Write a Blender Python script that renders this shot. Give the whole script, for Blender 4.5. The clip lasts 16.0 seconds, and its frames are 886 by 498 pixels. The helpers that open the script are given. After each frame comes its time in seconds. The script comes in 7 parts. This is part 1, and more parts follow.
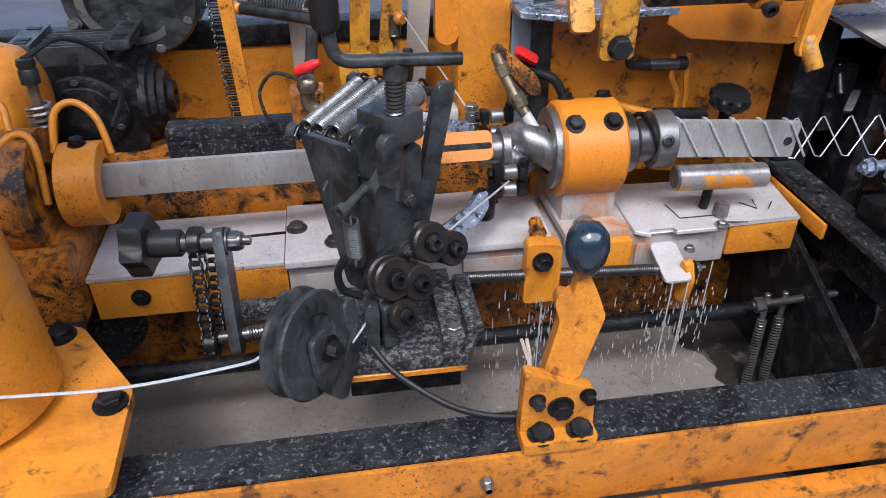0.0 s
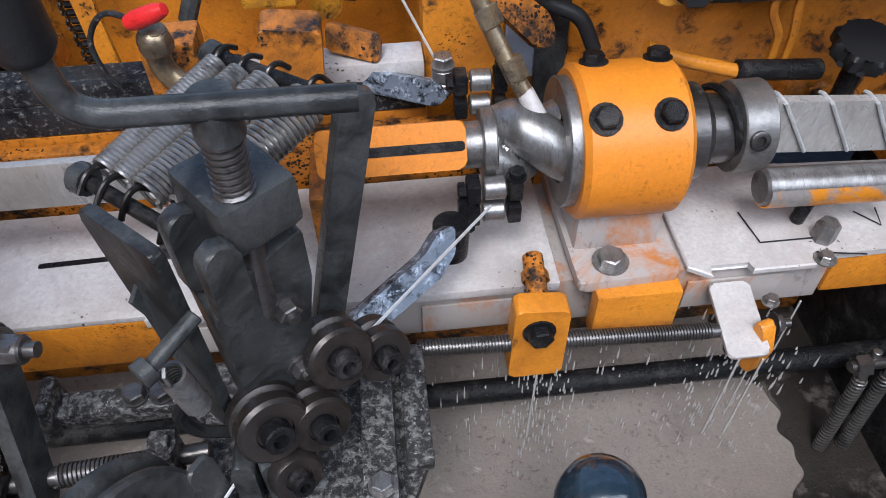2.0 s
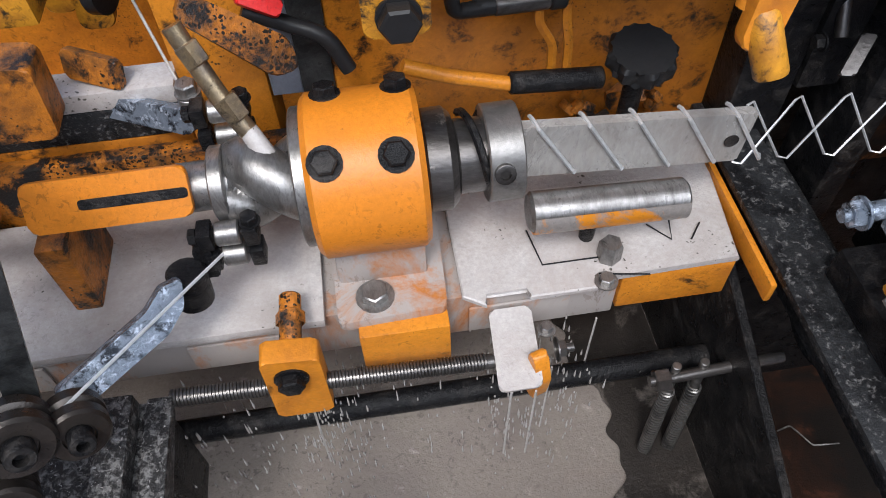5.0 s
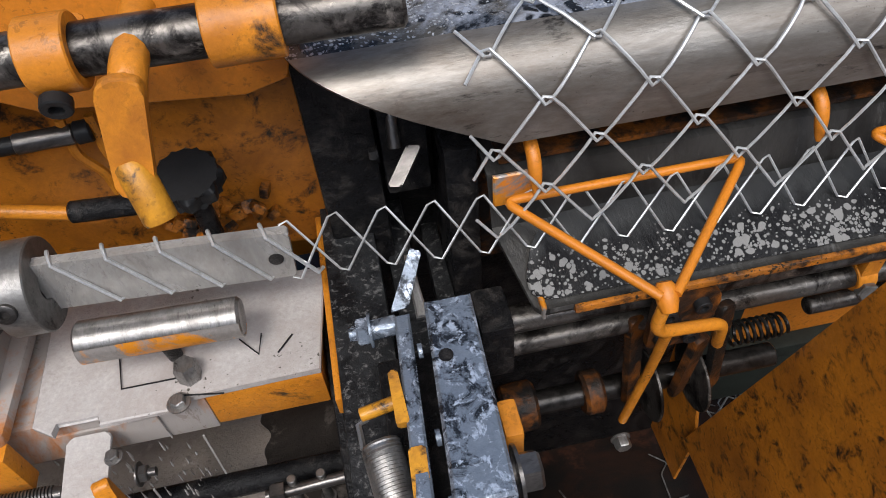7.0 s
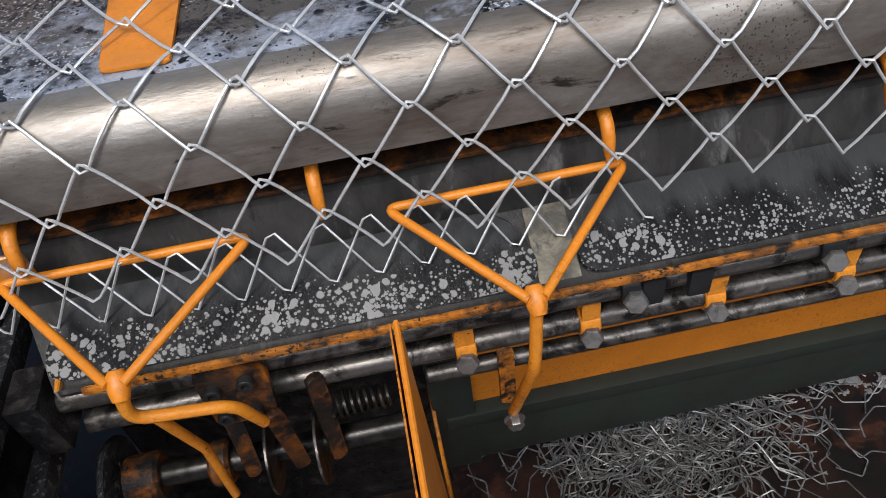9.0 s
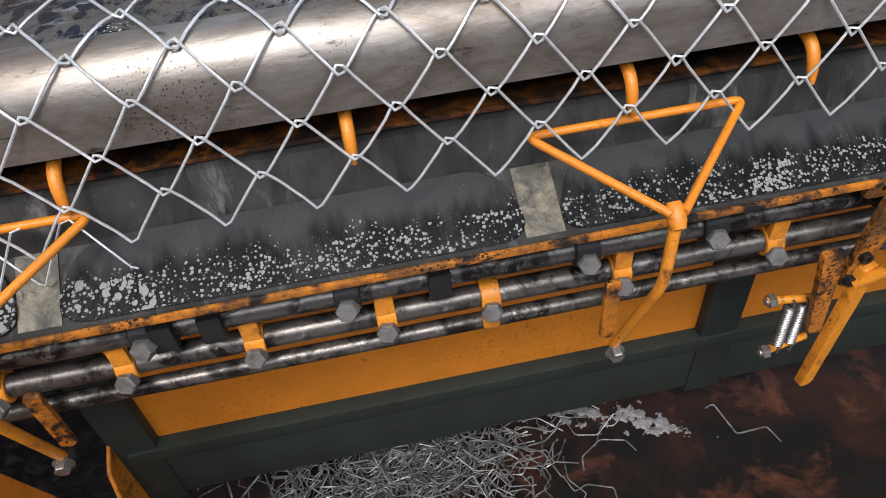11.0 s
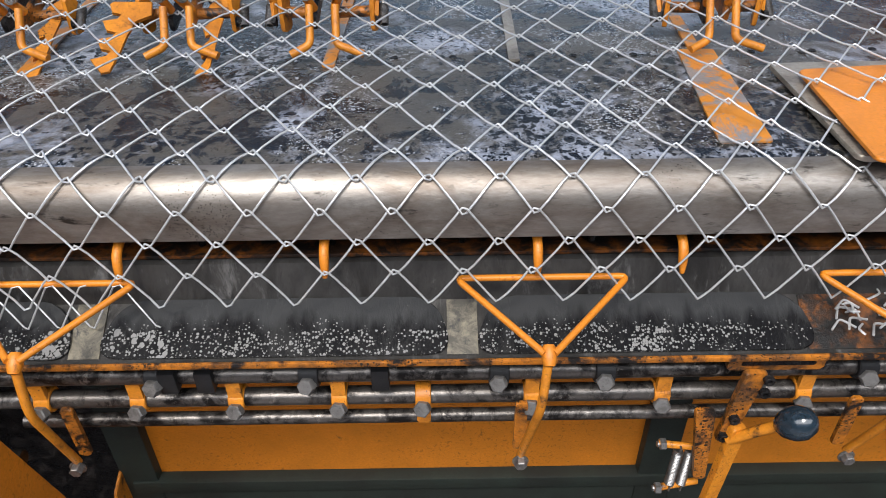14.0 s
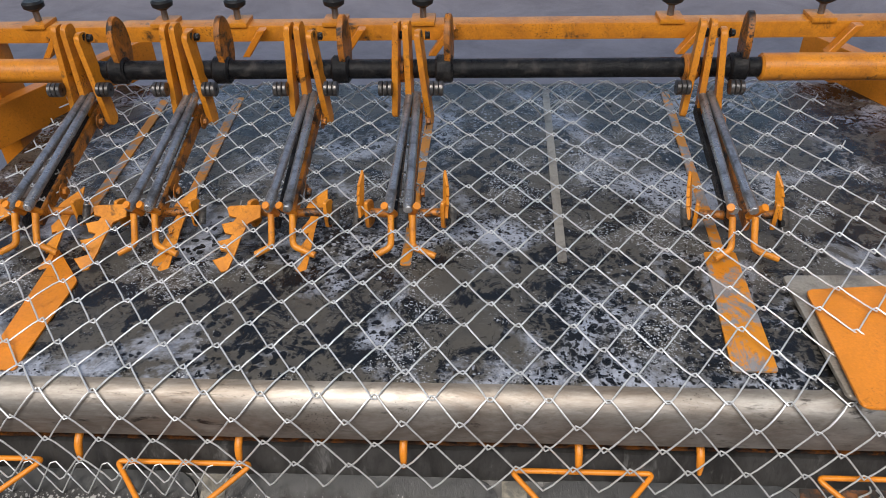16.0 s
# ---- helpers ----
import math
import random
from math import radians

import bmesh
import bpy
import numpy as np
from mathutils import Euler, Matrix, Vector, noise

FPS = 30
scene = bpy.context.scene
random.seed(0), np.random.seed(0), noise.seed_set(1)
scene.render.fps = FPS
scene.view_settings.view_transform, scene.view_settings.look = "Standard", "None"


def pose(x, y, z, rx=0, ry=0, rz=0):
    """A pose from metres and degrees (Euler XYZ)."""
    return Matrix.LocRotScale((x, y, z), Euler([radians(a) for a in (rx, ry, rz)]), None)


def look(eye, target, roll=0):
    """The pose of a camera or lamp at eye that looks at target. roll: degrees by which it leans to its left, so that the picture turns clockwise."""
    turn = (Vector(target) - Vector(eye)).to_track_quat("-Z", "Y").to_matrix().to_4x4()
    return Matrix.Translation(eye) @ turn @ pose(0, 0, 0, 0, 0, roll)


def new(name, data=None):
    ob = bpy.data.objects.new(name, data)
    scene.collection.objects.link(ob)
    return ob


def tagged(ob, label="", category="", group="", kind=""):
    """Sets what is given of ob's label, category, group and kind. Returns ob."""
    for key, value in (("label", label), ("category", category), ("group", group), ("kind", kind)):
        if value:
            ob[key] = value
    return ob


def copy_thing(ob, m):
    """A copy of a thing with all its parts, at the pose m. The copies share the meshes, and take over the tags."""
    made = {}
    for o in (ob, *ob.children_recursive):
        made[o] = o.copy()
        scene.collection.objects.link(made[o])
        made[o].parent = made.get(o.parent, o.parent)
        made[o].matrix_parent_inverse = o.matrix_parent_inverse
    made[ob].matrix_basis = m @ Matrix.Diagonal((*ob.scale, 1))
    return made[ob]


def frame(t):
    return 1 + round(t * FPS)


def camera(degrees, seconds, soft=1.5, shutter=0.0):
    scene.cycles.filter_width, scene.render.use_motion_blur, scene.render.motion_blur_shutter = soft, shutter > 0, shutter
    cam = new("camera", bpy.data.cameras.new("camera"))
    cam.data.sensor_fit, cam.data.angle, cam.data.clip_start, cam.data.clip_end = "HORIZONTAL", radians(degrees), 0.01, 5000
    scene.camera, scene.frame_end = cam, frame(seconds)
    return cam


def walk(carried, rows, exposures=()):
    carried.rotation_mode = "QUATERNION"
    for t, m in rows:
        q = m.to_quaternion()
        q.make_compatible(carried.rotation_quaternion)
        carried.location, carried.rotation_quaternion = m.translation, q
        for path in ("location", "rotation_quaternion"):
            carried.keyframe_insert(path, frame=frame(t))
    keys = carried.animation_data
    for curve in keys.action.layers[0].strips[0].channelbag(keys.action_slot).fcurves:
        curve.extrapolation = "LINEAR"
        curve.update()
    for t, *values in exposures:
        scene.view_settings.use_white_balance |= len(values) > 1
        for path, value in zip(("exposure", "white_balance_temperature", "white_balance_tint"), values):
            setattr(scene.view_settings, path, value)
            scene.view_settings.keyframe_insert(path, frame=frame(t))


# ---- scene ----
cam = camera(62.2, 16.0, 0.9)

PATH = [
    (0, (-0.006, -0.024, 1.118), (0.243, 1.625, 0.013), -0.4),
    (0.5, (-0.002, 0.077, 1.114), (0.272, 1.699, -0.023), -0.1),
    (1, (0.004, 0.16, 1.098), (0.291, 1.743, -0.09), 0.1),
    (1.5, (0.045, 0.243, 1.093), (0.272, 1.739, -0.216), -0.2),
    (2, (0.11, 0.328, 1.082), (0.234, 1.671, -0.395), -1.2),
    (2.5, (0.127, 0.384, 1.086), (0.209, 1.602, -0.499), -1.5),
    (3, (0.125, 0.415, 1.087), (0.217, 1.576, -0.539), -1.2),
    (3.2, (0.13, 0.422, 1.088), (0.221, 1.56, -0.553), -1.2),
    (5.3, (0.344, 0.374, 1.107), (0.486, 1.592, -0.473), -2.6),
    (5.5, (0.386, 0.368, 1.109), (0.527, 1.599, -0.462), -2.7),
    (6, (0.464, 0.356, 1.118), (0.612, 1.625, -0.421), -4.0),
    (6.5, (0.534, 0.354, 1.12), (0.699, 1.657, -0.388), -5.1),
    (7, (0.616, 0.365, 1.122), (0.773, 1.673, -0.383), -5.7),
    (7.5, (0.694, 0.377, 1.118), (0.822, 1.695, -0.381), -7.1),
    (8, (0.763, 0.375, 1.125), (0.874, 1.7, -0.369), -8.3),
    (8.5, (0.874, 0.355, 1.113), (0.98, 1.713, -0.351), -8.6),
    (9, (0.998, 0.33, 1.111), (1.086, 1.701, -0.343), -8.7),
    (9.5, (1.099, 0.31, 1.108), (1.168, 1.691, -0.337), -9.2),
    (10, (1.177, 0.291, 1.102), (1.257, 1.698, -0.317), -10.1),
    (10.2, (1.208, 0.296, 1.099), (1.318, 1.69, -0.332), -9.7),
    (12.3, (1.558, 0.201, 1.128), (1.669, 1.605, -0.292), -0.9),
    (12.5, (1.557, 0.191, 1.133), (1.638, 1.623, -0.261), -0.9),
    (13, (1.538, 0.175, 1.146), (1.565, 1.67, -0.182), -1.1),
    (13.5, (1.506, 0.147, 1.18), (1.521, 1.702, -0.078), -0.8),
    (14, (1.487, 0.127, 1.234), (1.492, 1.726, 0.033), -0.7),
    (14.5, (1.475, 0.132, 1.327), (1.454, 1.76, 0.165), -0.9),
    (15, (1.466, 0.135, 1.421), (1.404, 1.743, 0.234), -1.6),
    (15.5, (1.465, 0.138, 1.496), (1.373, 1.729, 0.289), -1.9),
    (16, (1.466, 0.136, 1.534), (1.355, 1.74, 0.345), -1.9),
]
walk(cam, [(t, look(eye, target, roll)) for t, eye, target, roll in PATH], [(0, 0.80, 6000, 12), (3, 0.70, 6050, 10), (5.5, 0.55, 6400, 10), (7, 0.36, 6600, 10), (8.5, 0.38, 6550, 10), (10, 0.62, 6550, 10), (12.5, 0.80, 6650, 10), (13.5, 0.80, 6600, 10), (15, 0.58, 6950, 10), (16, 0.56, 7050, 10)])

# ---- world and light ----
world = bpy.data.worlds.new("world")
scene.world = world
world.use_nodes = True
wn = world.node_tree
sky = wn.nodes.new("ShaderNodeTexSky")
sky.sky_type, sky.sun_disc = "NISHITA", False
sky.sun_elevation, sky.sun_rotation = radians(60), radians(200)
wn.links.new(sky.outputs[0], wn.nodes["Background"].inputs[0])
wn.nodes["Background"].inputs[1].default_value = 0.15
sun = new("sun", bpy.data.lights.new("sun", "SUN"))
sun.data.energy, sun.data.angle, sun.data.color = 1.3, radians(14), (1.0, 0.96, 0.91)
sun.matrix_world = look((-0.7, -2.0, 3.6), (0.0, 0.0, 0.0))
# area lamp added for overhead daylight, placed in the gap of the unseen roof
overhead_fill = new("overhead_fill", bpy.data.lights.new("overhead_fill", "AREA"))
overhead_fill.data.shape, overhead_fill.data.size, overhead_fill.data.size_y = "RECTANGLE", 11.0, 4.0
overhead_fill.data.energy, overhead_fill.data.color = 390, (0.97, 0.985, 1.0)
overhead_fill.location = (0.8, -2.8, 4.62)


# ---- materials ----
def mat(name, base, rough=0.5, metal=0.0, second=None, scale=18.0, cover=0.5, edge=0.12, rough2=None, grain=0.25, bump=0.15, fine=260.0,
        third=None, scale3=60.0, cover3=0.35, edge3=0.06, stretch=(1, 1, 1), coat=0.0, spec=0.4, specks=0.5):
    """Painted or bare metal: base colour with fine grain, large stains of a second colour and small specks of a third."""
    m = bpy.data.materials.new(name)
    m.use_nodes = True
    nt = m.node_tree
    N, L = nt.nodes, nt.links
    b = N["Principled BSDF"]
    tc = N.new("ShaderNodeTexCoord")
    mp = N.new("ShaderNodeMapping")
    mp.inputs["Scale"].default_value = stretch
    L.new(tc.outputs["Object"], mp.inputs[0])

    def noise_tex(sc, det=6.0, dist=0.0):
        n = N.new("ShaderNodeTexNoise")
        n.inputs["Scale"].default_value, n.inputs["Detail"].default_value, n.inputs["Distortion"].default_value = sc, det, dist
        n.inputs["Roughness"].default_value = 0.72
        L.new(mp.outputs[0], n.inputs["Vector"])
        return n.outputs["Fac"]

    def ramp(fac, lo, hi):
        r = N.new("ShaderNodeMapRange")
        r.inputs["From Min"].default_value, r.inputs["From Max"].default_value = lo, hi
        L.new(fac, r.inputs[0])
        return r.outputs[0]

    def mix(fac, a, c):
        x = N.new("ShaderNodeMix")
        x.data_type = "RGBA"
        L.new(fac, x.inputs["Factor"])
        for s, v in ((x.inputs["A"], a), (x.inputs["B"], c)):
            if isinstance(v, tuple):
                s.default_value = (*v, 1)
            else:
                L.new(v, s)
        return x.outputs["Result"]

    big = noise_tex(scale, 12.0, 0.5)
    small = noise_tex(fine, 4.0)
    dark = tuple(v * (1 - grain) for v in base)
    col = mix(ramp(small, 0.3, 0.7), dark, base)
    rg = None
    if second:
        f2 = ramp(big, 1 - cover - edge, 1 - cover + edge)
        col = mix(f2, col, second)
        if rough2 is not None:
            rr = N.new("ShaderNodeMapRange")
            rr.inputs["To Min"].default_value, rr.inputs["To Max"].default_value = rough, rough2
            L.new(f2, rr.inputs[0])
            rg = rr.outputs[0]
    if third:
        f3 = ramp(noise_tex(scale3, 10.0, 0.35), 1 - cover3 - edge3, 1 - cover3 + edge3)
        col = mix(f3, col, third)
    if specks:
        sp_ = ramp(noise_tex(fine * 0.62, 3.0, 0.6), 0.57, 0.63)
        sc_ = N.new("ShaderNodeMath")
        sc_.operation = "MULTIPLY"
        L.new(ramp(noise_tex(scale * 0.45, 4.0), 0.42, 0.62), sc_.inputs[1])
        L.new(sp_, sc_.inputs[0])
        s2_ = N.new("ShaderNodeMath")
        s2_.operation = "MULTIPLY"
        s2_.inputs[1].default_value = specks
        L.new(sc_.outputs[0], s2_.inputs[0])
        sc_ = s2_
        col = mix(sc_.outputs[0], col, tuple(v * 0.18 + 0.004 for v in base))
    b.inputs["Specular IOR Level"].default_value = spec
    L.new(col, b.inputs["Base Color"])
    if rg is not None:
        L.new(rg, b.inputs["Roughness"])
    else:
        rr = N.new("ShaderNodeMapRange")
        rr.inputs["To Min"].default_value, rr.inputs["To Max"].default_value = max(0.05, rough - 0.12), min(1, rough + 0.15)
        L.new(big, rr.inputs[0])
        L.new(rr.outputs[0], b.inputs["Roughness"])
    b.inputs["Metallic"].default_value = metal
    b.inputs["Coat Weight"].default_value = coat
    if bump:
        bp = N.new("ShaderNodeBump")
        bp.inputs["Strength"].default_value, bp.inputs["Distance"].default_value = bump, 0.002
        mm = N.new("ShaderNodeMath")
        mm.operation = "ADD"
        L.new(big, mm.inputs[0])
        L.new(small, mm.inputs[1])
        L.new(mm.outputs[0], bp.inputs["Height"])
        L.new(bp.outputs[0], b.inputs["Normal"])
    return m


ORANGE = mat("orange_paint", (0.64, 0.230, 0.020), 0.36, 0, (0.34, 0.112, 0.014), 16, 0.42, 0.12, third=(0.022, 0.016, 0.012), scale3=26, cover3=0.37, edge3=0.05, bump=0.25)
ORANGE_DIRTY = mat("orange_paint_grimy", (0.50, 0.165, 0.016), 0.40, 0, (0.09, 0.040, 0.014), 20, 0.46, 0.10, third=(0.010, 0.009, 0.009), scale3=30, cover3=0.46, edge3=0.05, bump=0.5)
ORANGE_CLEAN = mat("orange_paint_clean", (0.70, 0.225, 0.018), 0.38, 0, (0.44, 0.150, 0.014), 10, 0.45, 0.2, third=(0.05, 0.025, 0.012), scale3=34, cover3=0.32, edge3=0.05)
YELLOW = mat("yellow_paint", (0.58, 0.26, 0.022), 0.4, 0, (0.24, 0.09, 0.015), 30, 0.45, 0.1, third=(0.02, 0.015, 0.012), scale3=60, cover3=0.42, edge3=0.05)
GREY_PAINT = mat("charcoal_paint", (0.052, 0.054, 0.054), 0.28, 0, (0.014, 0.0145, 0.015), 26, 0.48, 0.08, third=(0.13, 0.125, 0.12), scale3=80, cover3=0.33, edge3=0.03, bump=0.25, spec=0.25)
GREEN_PAINT = mat("dark_green_paint", (0.022, 0.029, 0.024), 0.5, 0, (0.015, 0.016, 0.014), 12, 0.45, 0.15, third=(0.09, 0.08, 0.06), scale3=70, cover3=0.28, edge3=0.04, spec=0.25)
BLACK_GREASE = mat("black_grease", (0.009, 0.009, 0.010), 0.28, 0, (0.05, 0.045, 0.042), 40, 0.40, 0.1, third=(0.16, 0.155, 0.15), scale3=150, cover3=0.29, edge3=0.03, bump=0.7, spec=0.14)
RAIL = mat("worn_black_rail", (0.028, 0.029, 0.031), 0.34, 0.1, (0.008, 0.008, 0.009), 24, 0.46, 0.06, third=(0.17, 0.167, 0.165), scale3=190, cover3=0.40, edge3=0.06, bump=0.6, spec=0.2)
STEEL = mat("bright_steel", (0.33, 0.32, 0.31), 0.34, 0.8, (0.13, 0.12, 0.115), 26, 0.44, 0.12, third=(0.03, 0.027, 0.025), scale3=70, cover3=0.35, edge3=0.05, stretch=(2.5, 1, 1))
DARK_STEEL = mat("oiled_steel", (0.15, 0.14, 0.135), 0.30, 0.75, (0.03, 0.027, 0.025), 22, 0.45, 0.12, third=(0.42, 0.38, 0.34), scale3=45, cover3=0.33, edge3=0.05, stretch=(0.5, 1, 1))
RUBBER = mat("black_rubber", (0.016, 0.016, 0.017), 0.42, spec=0.25)
WIRE = mat("galvanised_wire", (0.64, 0.65, 0.66), 0.34, 0.5, (0.40, 0.40, 0.40), 60, 0.4, 0.1, bump=0, specks=0)
MILKY = mat("coolant_coated_steel", (0.52, 0.49, 0.475), 0.22, 0, (0.36, 0.32, 0.30), 14, 0.46, 0.14, third=(0.09, 0.075, 0.07), scale3=48, cover3=0.30, edge3=0.04, bump=0.35, coat=0.3, specks=0.2)
MILKY_WATER = mat("milky_coolant", (0.27, 0.237, 0.205), 0.14, 0, (0.20, 0.17, 0.155), 14, 0.5, 0.16, third=(0.42, 0.38, 0.35), scale3=40, cover3=0.33, edge3=0.08, bump=0.6, coat=0.4)
STAINED = mat("coolant_stained_paint", (0.46, 0.165, 0.04), 0.35, 0, (0.34, 0.305, 0.285), 18, 0.58, 0.07, third=(0.05, 0.035, 0.03), scale3=40, cover3=0.3, edge3=0.04, stretch=(1, 1, 0.4))
TENSION = mat("oily_tension_spring", (0.36, 0.345, 0.33), 0.30, 0.7, (0.04, 0.038, 0.035), 60, 0.42, 0.1, bump=0, specks=0)
SPRING = mat("spring_steel", (0.24, 0.23, 0.22), 0.3, 0.8, (0.05, 0.05, 0.05), 40, 0.4, 0.1, bump=0)
BRASS = mat("grimy_brass", (0.34, 0.26, 0.16), 0.32, 0.75, (0.12, 0.10, 0.085), 40, 0.48, 0.10, third=(0.03, 0.026, 0.022), scale3=90, cover3=0.36, edge3=0.05)
RED = mat("red_plastic", (0.62, 0.02, 0.02), 0.35, 0, (0.35, 0.012, 0.015), 40, 0.35, 0.1)
BALL = mat("blue_black_ball", (0.014, 0.026, 0.038), 0.16, 0, (0.03, 0.045, 0.06), 40, 0.4, 0.1, bump=0.08, coat=0.5)
# pale blue third colour paints the light-blue highlights of oily steel
BLUED = mat("oily_blue_glint_steel", (0.22, 0.26, 0.32), 0.22, 0.5, (0.022, 0.026, 0.034), 55, 0.46, 0.04, third=(0.50, 0.57, 0.68), scale3=110, cover3=0.43, edge3=0.04, bump=0.4)
# the bluish third colour paints sky glare on the wet board
BOARD = mat("wet_board_sky_glare", (0.078, 0.070, 0.058), 0.32, 0.15, (0.007, 0.007, 0.007), 20, 0.47, 0.025, rough2=0.14, third=(0.29, 0.31, 0.36), scale3=6, cover3=0.44, edge3=0.05, bump=0.35, spec=0.4, specks=0.8, fine=200)
LIP = mat("polished_rolled_lip", (0.29, 0.27, 0.245), 0.40, 0.75, (0.11, 0.082, 0.062), 14, 0.47, 0.14, third=(0.035, 0.03, 0.026), scale3=60, cover3=0.37, edge3=0.04, stretch=(0.3, 1, 1), specks=0.35)
WORN_PAINT = mat("worn_orange_on_steel", (0.33, 0.30, 0.28), 0.35, 0.4, (0.72, 0.26, 0.02), 16, 0.52, 0.03, third=(0.06, 0.05, 0.045), scale3=60, cover3=0.3, edge3=0.04)
FLOOR = mat("oily_red_floor", (0.030, 0.012, 0.007), 0.48, 0, (0.008, 0.007, 0.0065), 5, 0.55, 0.10, rough2=0.30, third=(0.075, 0.028, 0.016), scale3=9, cover3=0.38, edge3=0.08, bump=0.4, spec=0.15)
CONCRETE = mat("grey_workshop_floor", (0.27, 0.25, 0.27), 0.35, 0, (0.13, 0.12, 0.13), 2.2, 0.45, 0.15, third=(0.30, 0.28, 0.28), scale3=40, cover3=0.27, edge3=0.04, bump=0.1)
# plain dark grey for the unseen walls and roof added around the machine
UNSEEN_SHELL = mat("unseen_shell_grey", (0.11, 0.105, 0.11), 0.6, 0, (0.07, 0.066, 0.07), 1.5, 0.45, 0.15, bump=0.05)
BLUE_SHEET = mat("pale_blue_grey_paint", (0.22, 0.245, 0.30), 0.4, 0, (0.14, 0.15, 0.18), 10, 0.42, 0.2)
IVORY = mat("ivory_paint", (0.62, 0.53, 0.44), 0.5, 0, (0.45, 0.33, 0.24), 12, 0.4, 0.2)
FOAMY = mat("foam_flecked_black_plate", (0.008, 0.008, 0.009), 0.24, 0, (0.020, 0.020, 0.020), 26, 0.40, 0.10, bump=0.3, spec=0.12, specks=0, stretch=(1, 0.3, 0.3))

BAR = mat("coolant_wet_bar", (0.42, 0.40, 0.38), 0.28, 0.3, (0.27, 0.24, 0.215), 18, 0.42, 0.14, third=(0.10, 0.08, 0.07), scale3=60, cover3=0.31, edge3=0.08, stretch=(1, 1, 0.4), coat=0.2, specks=0.35)
CREAM = mat("cream_residue", (0.20, 0.175, 0.125), 0.45, 0, (0.05, 0.045, 0.035), 45, 0.52, 0.10, third=(0.02, 0.02, 0.02), scale3=80, cover3=0.40, edge3=0.05)
# grimy orange, blackened further to stand for shade below lip and trough
GRIME_SHADE = mat("grimed_shaded_orange", (0.26, 0.080, 0.010), 0.42, 0, (0.03, 0.016, 0.010), 26, 0.55, 0.10, third=(0.008, 0.008, 0.008), scale3=40, cover3=0.48, edge3=0.05, bump=0.5, spec=0.25)
# sludge colour that also carries the shade at the tray's end
SLUDGE_SHADE = mat("sludge_and_shade", (0.042, 0.036, 0.032), 0.28, 0, (0.014, 0.012, 0.011), 12, 0.5, 0.12, third=(0.16, 0.14, 0.125), scale3=30, cover3=0.36, edge3=0.08, bump=0.5)
GREASE_DUST = mat("grease_with_metal_dust", (0.026, 0.025, 0.025), 0.42, 0.1, (0.17, 0.165, 0.16), 170, 0.46, 0.06, third=(0.36, 0.35, 0.34), scale3=320, cover3=0.38, edge3=0.03, bump=0.7, spec=0.25)
CHAIN = mat("oily_chain_steel", (0.055, 0.050, 0.047), 0.30, 0.7, (0.012, 0.011, 0.010), 60, 0.5, 0.1, bump=0.1)
SPRINGDARK = mat("dark_spring_steel", (0.40, 0.40, 0.41), 0.28, 0.8, (0.05, 0.05, 0.052), 30, 0.4, 0.12, bump=0)
WORN_STEEL = mat("worn_grey_steel", (0.40, 0.36, 0.30), 0.4, 0.5, (0.12, 0.10, 0.085), 22, 0.4, 0.12)
SCRAP = mat("dull_scrap_wire", (0.27, 0.27, 0.26), 0.4, 0.4, (0.06, 0.057, 0.054), 40, 0.52, 0.1, bump=0, specks=0)
FOAM = mat("grey_foam", (0.19, 0.18, 0.175), 0.6, 0, (0.08, 0.072, 0.07), 120, 0.45, 0.1)
# soiled orange; its darker tone also stands for shade on apron and guard
SOIL_SHADE = mat("soiled_shaded_orange", (0.60, 0.205, 0.018), 0.34, 0, (0.26, 0.085, 0.012), 9, 0.45, 0.16, third=(0.025, 0.014, 0.010), scale3=42, cover3=0.42, edge3=0.06, specks=0.9)
MACHINED = mat("machined_steel", (0.27, 0.26, 0.25), 0.36, 0.7, (0.12, 0.115, 0.11), 30, 0.45, 0.12, third=(0.02, 0.018, 0.017), scale3=60, cover3=0.36, edge3=0.05)
ROD_STEEL = mat("oily_blotched_rod", (0.13, 0.118, 0.108), 0.33, 0.7, (0.014, 0.012, 0.011), 34, 0.48, 0.06, third=(0.26, 0.235, 0.21), scale3=60, cover3=0.38, edge3=0.05)
TROUGH = mat("wet_grey_trough_sheet", (0.046, 0.044, 0.042), 0.34, 0.1, (0.016, 0.015, 0.014), 22, 0.46, 0.10, third=(0.13, 0.127, 0.123), scale3=36, cover3=0.36, edge3=0.07, stretch=(1, 0.4, 0.4), bump=0.3, specks=0.8)
BOLT = mat("dusty_bolt_steel", (0.17, 0.165, 0.16), 0.42, 0.4, (0.06, 0.056, 0.052), 60, 0.42, 0.1, bump=0.2)
DROPS = mat("coolant_drop", (0.42, 0.40, 0.38), 0.12, 0, bump=0)


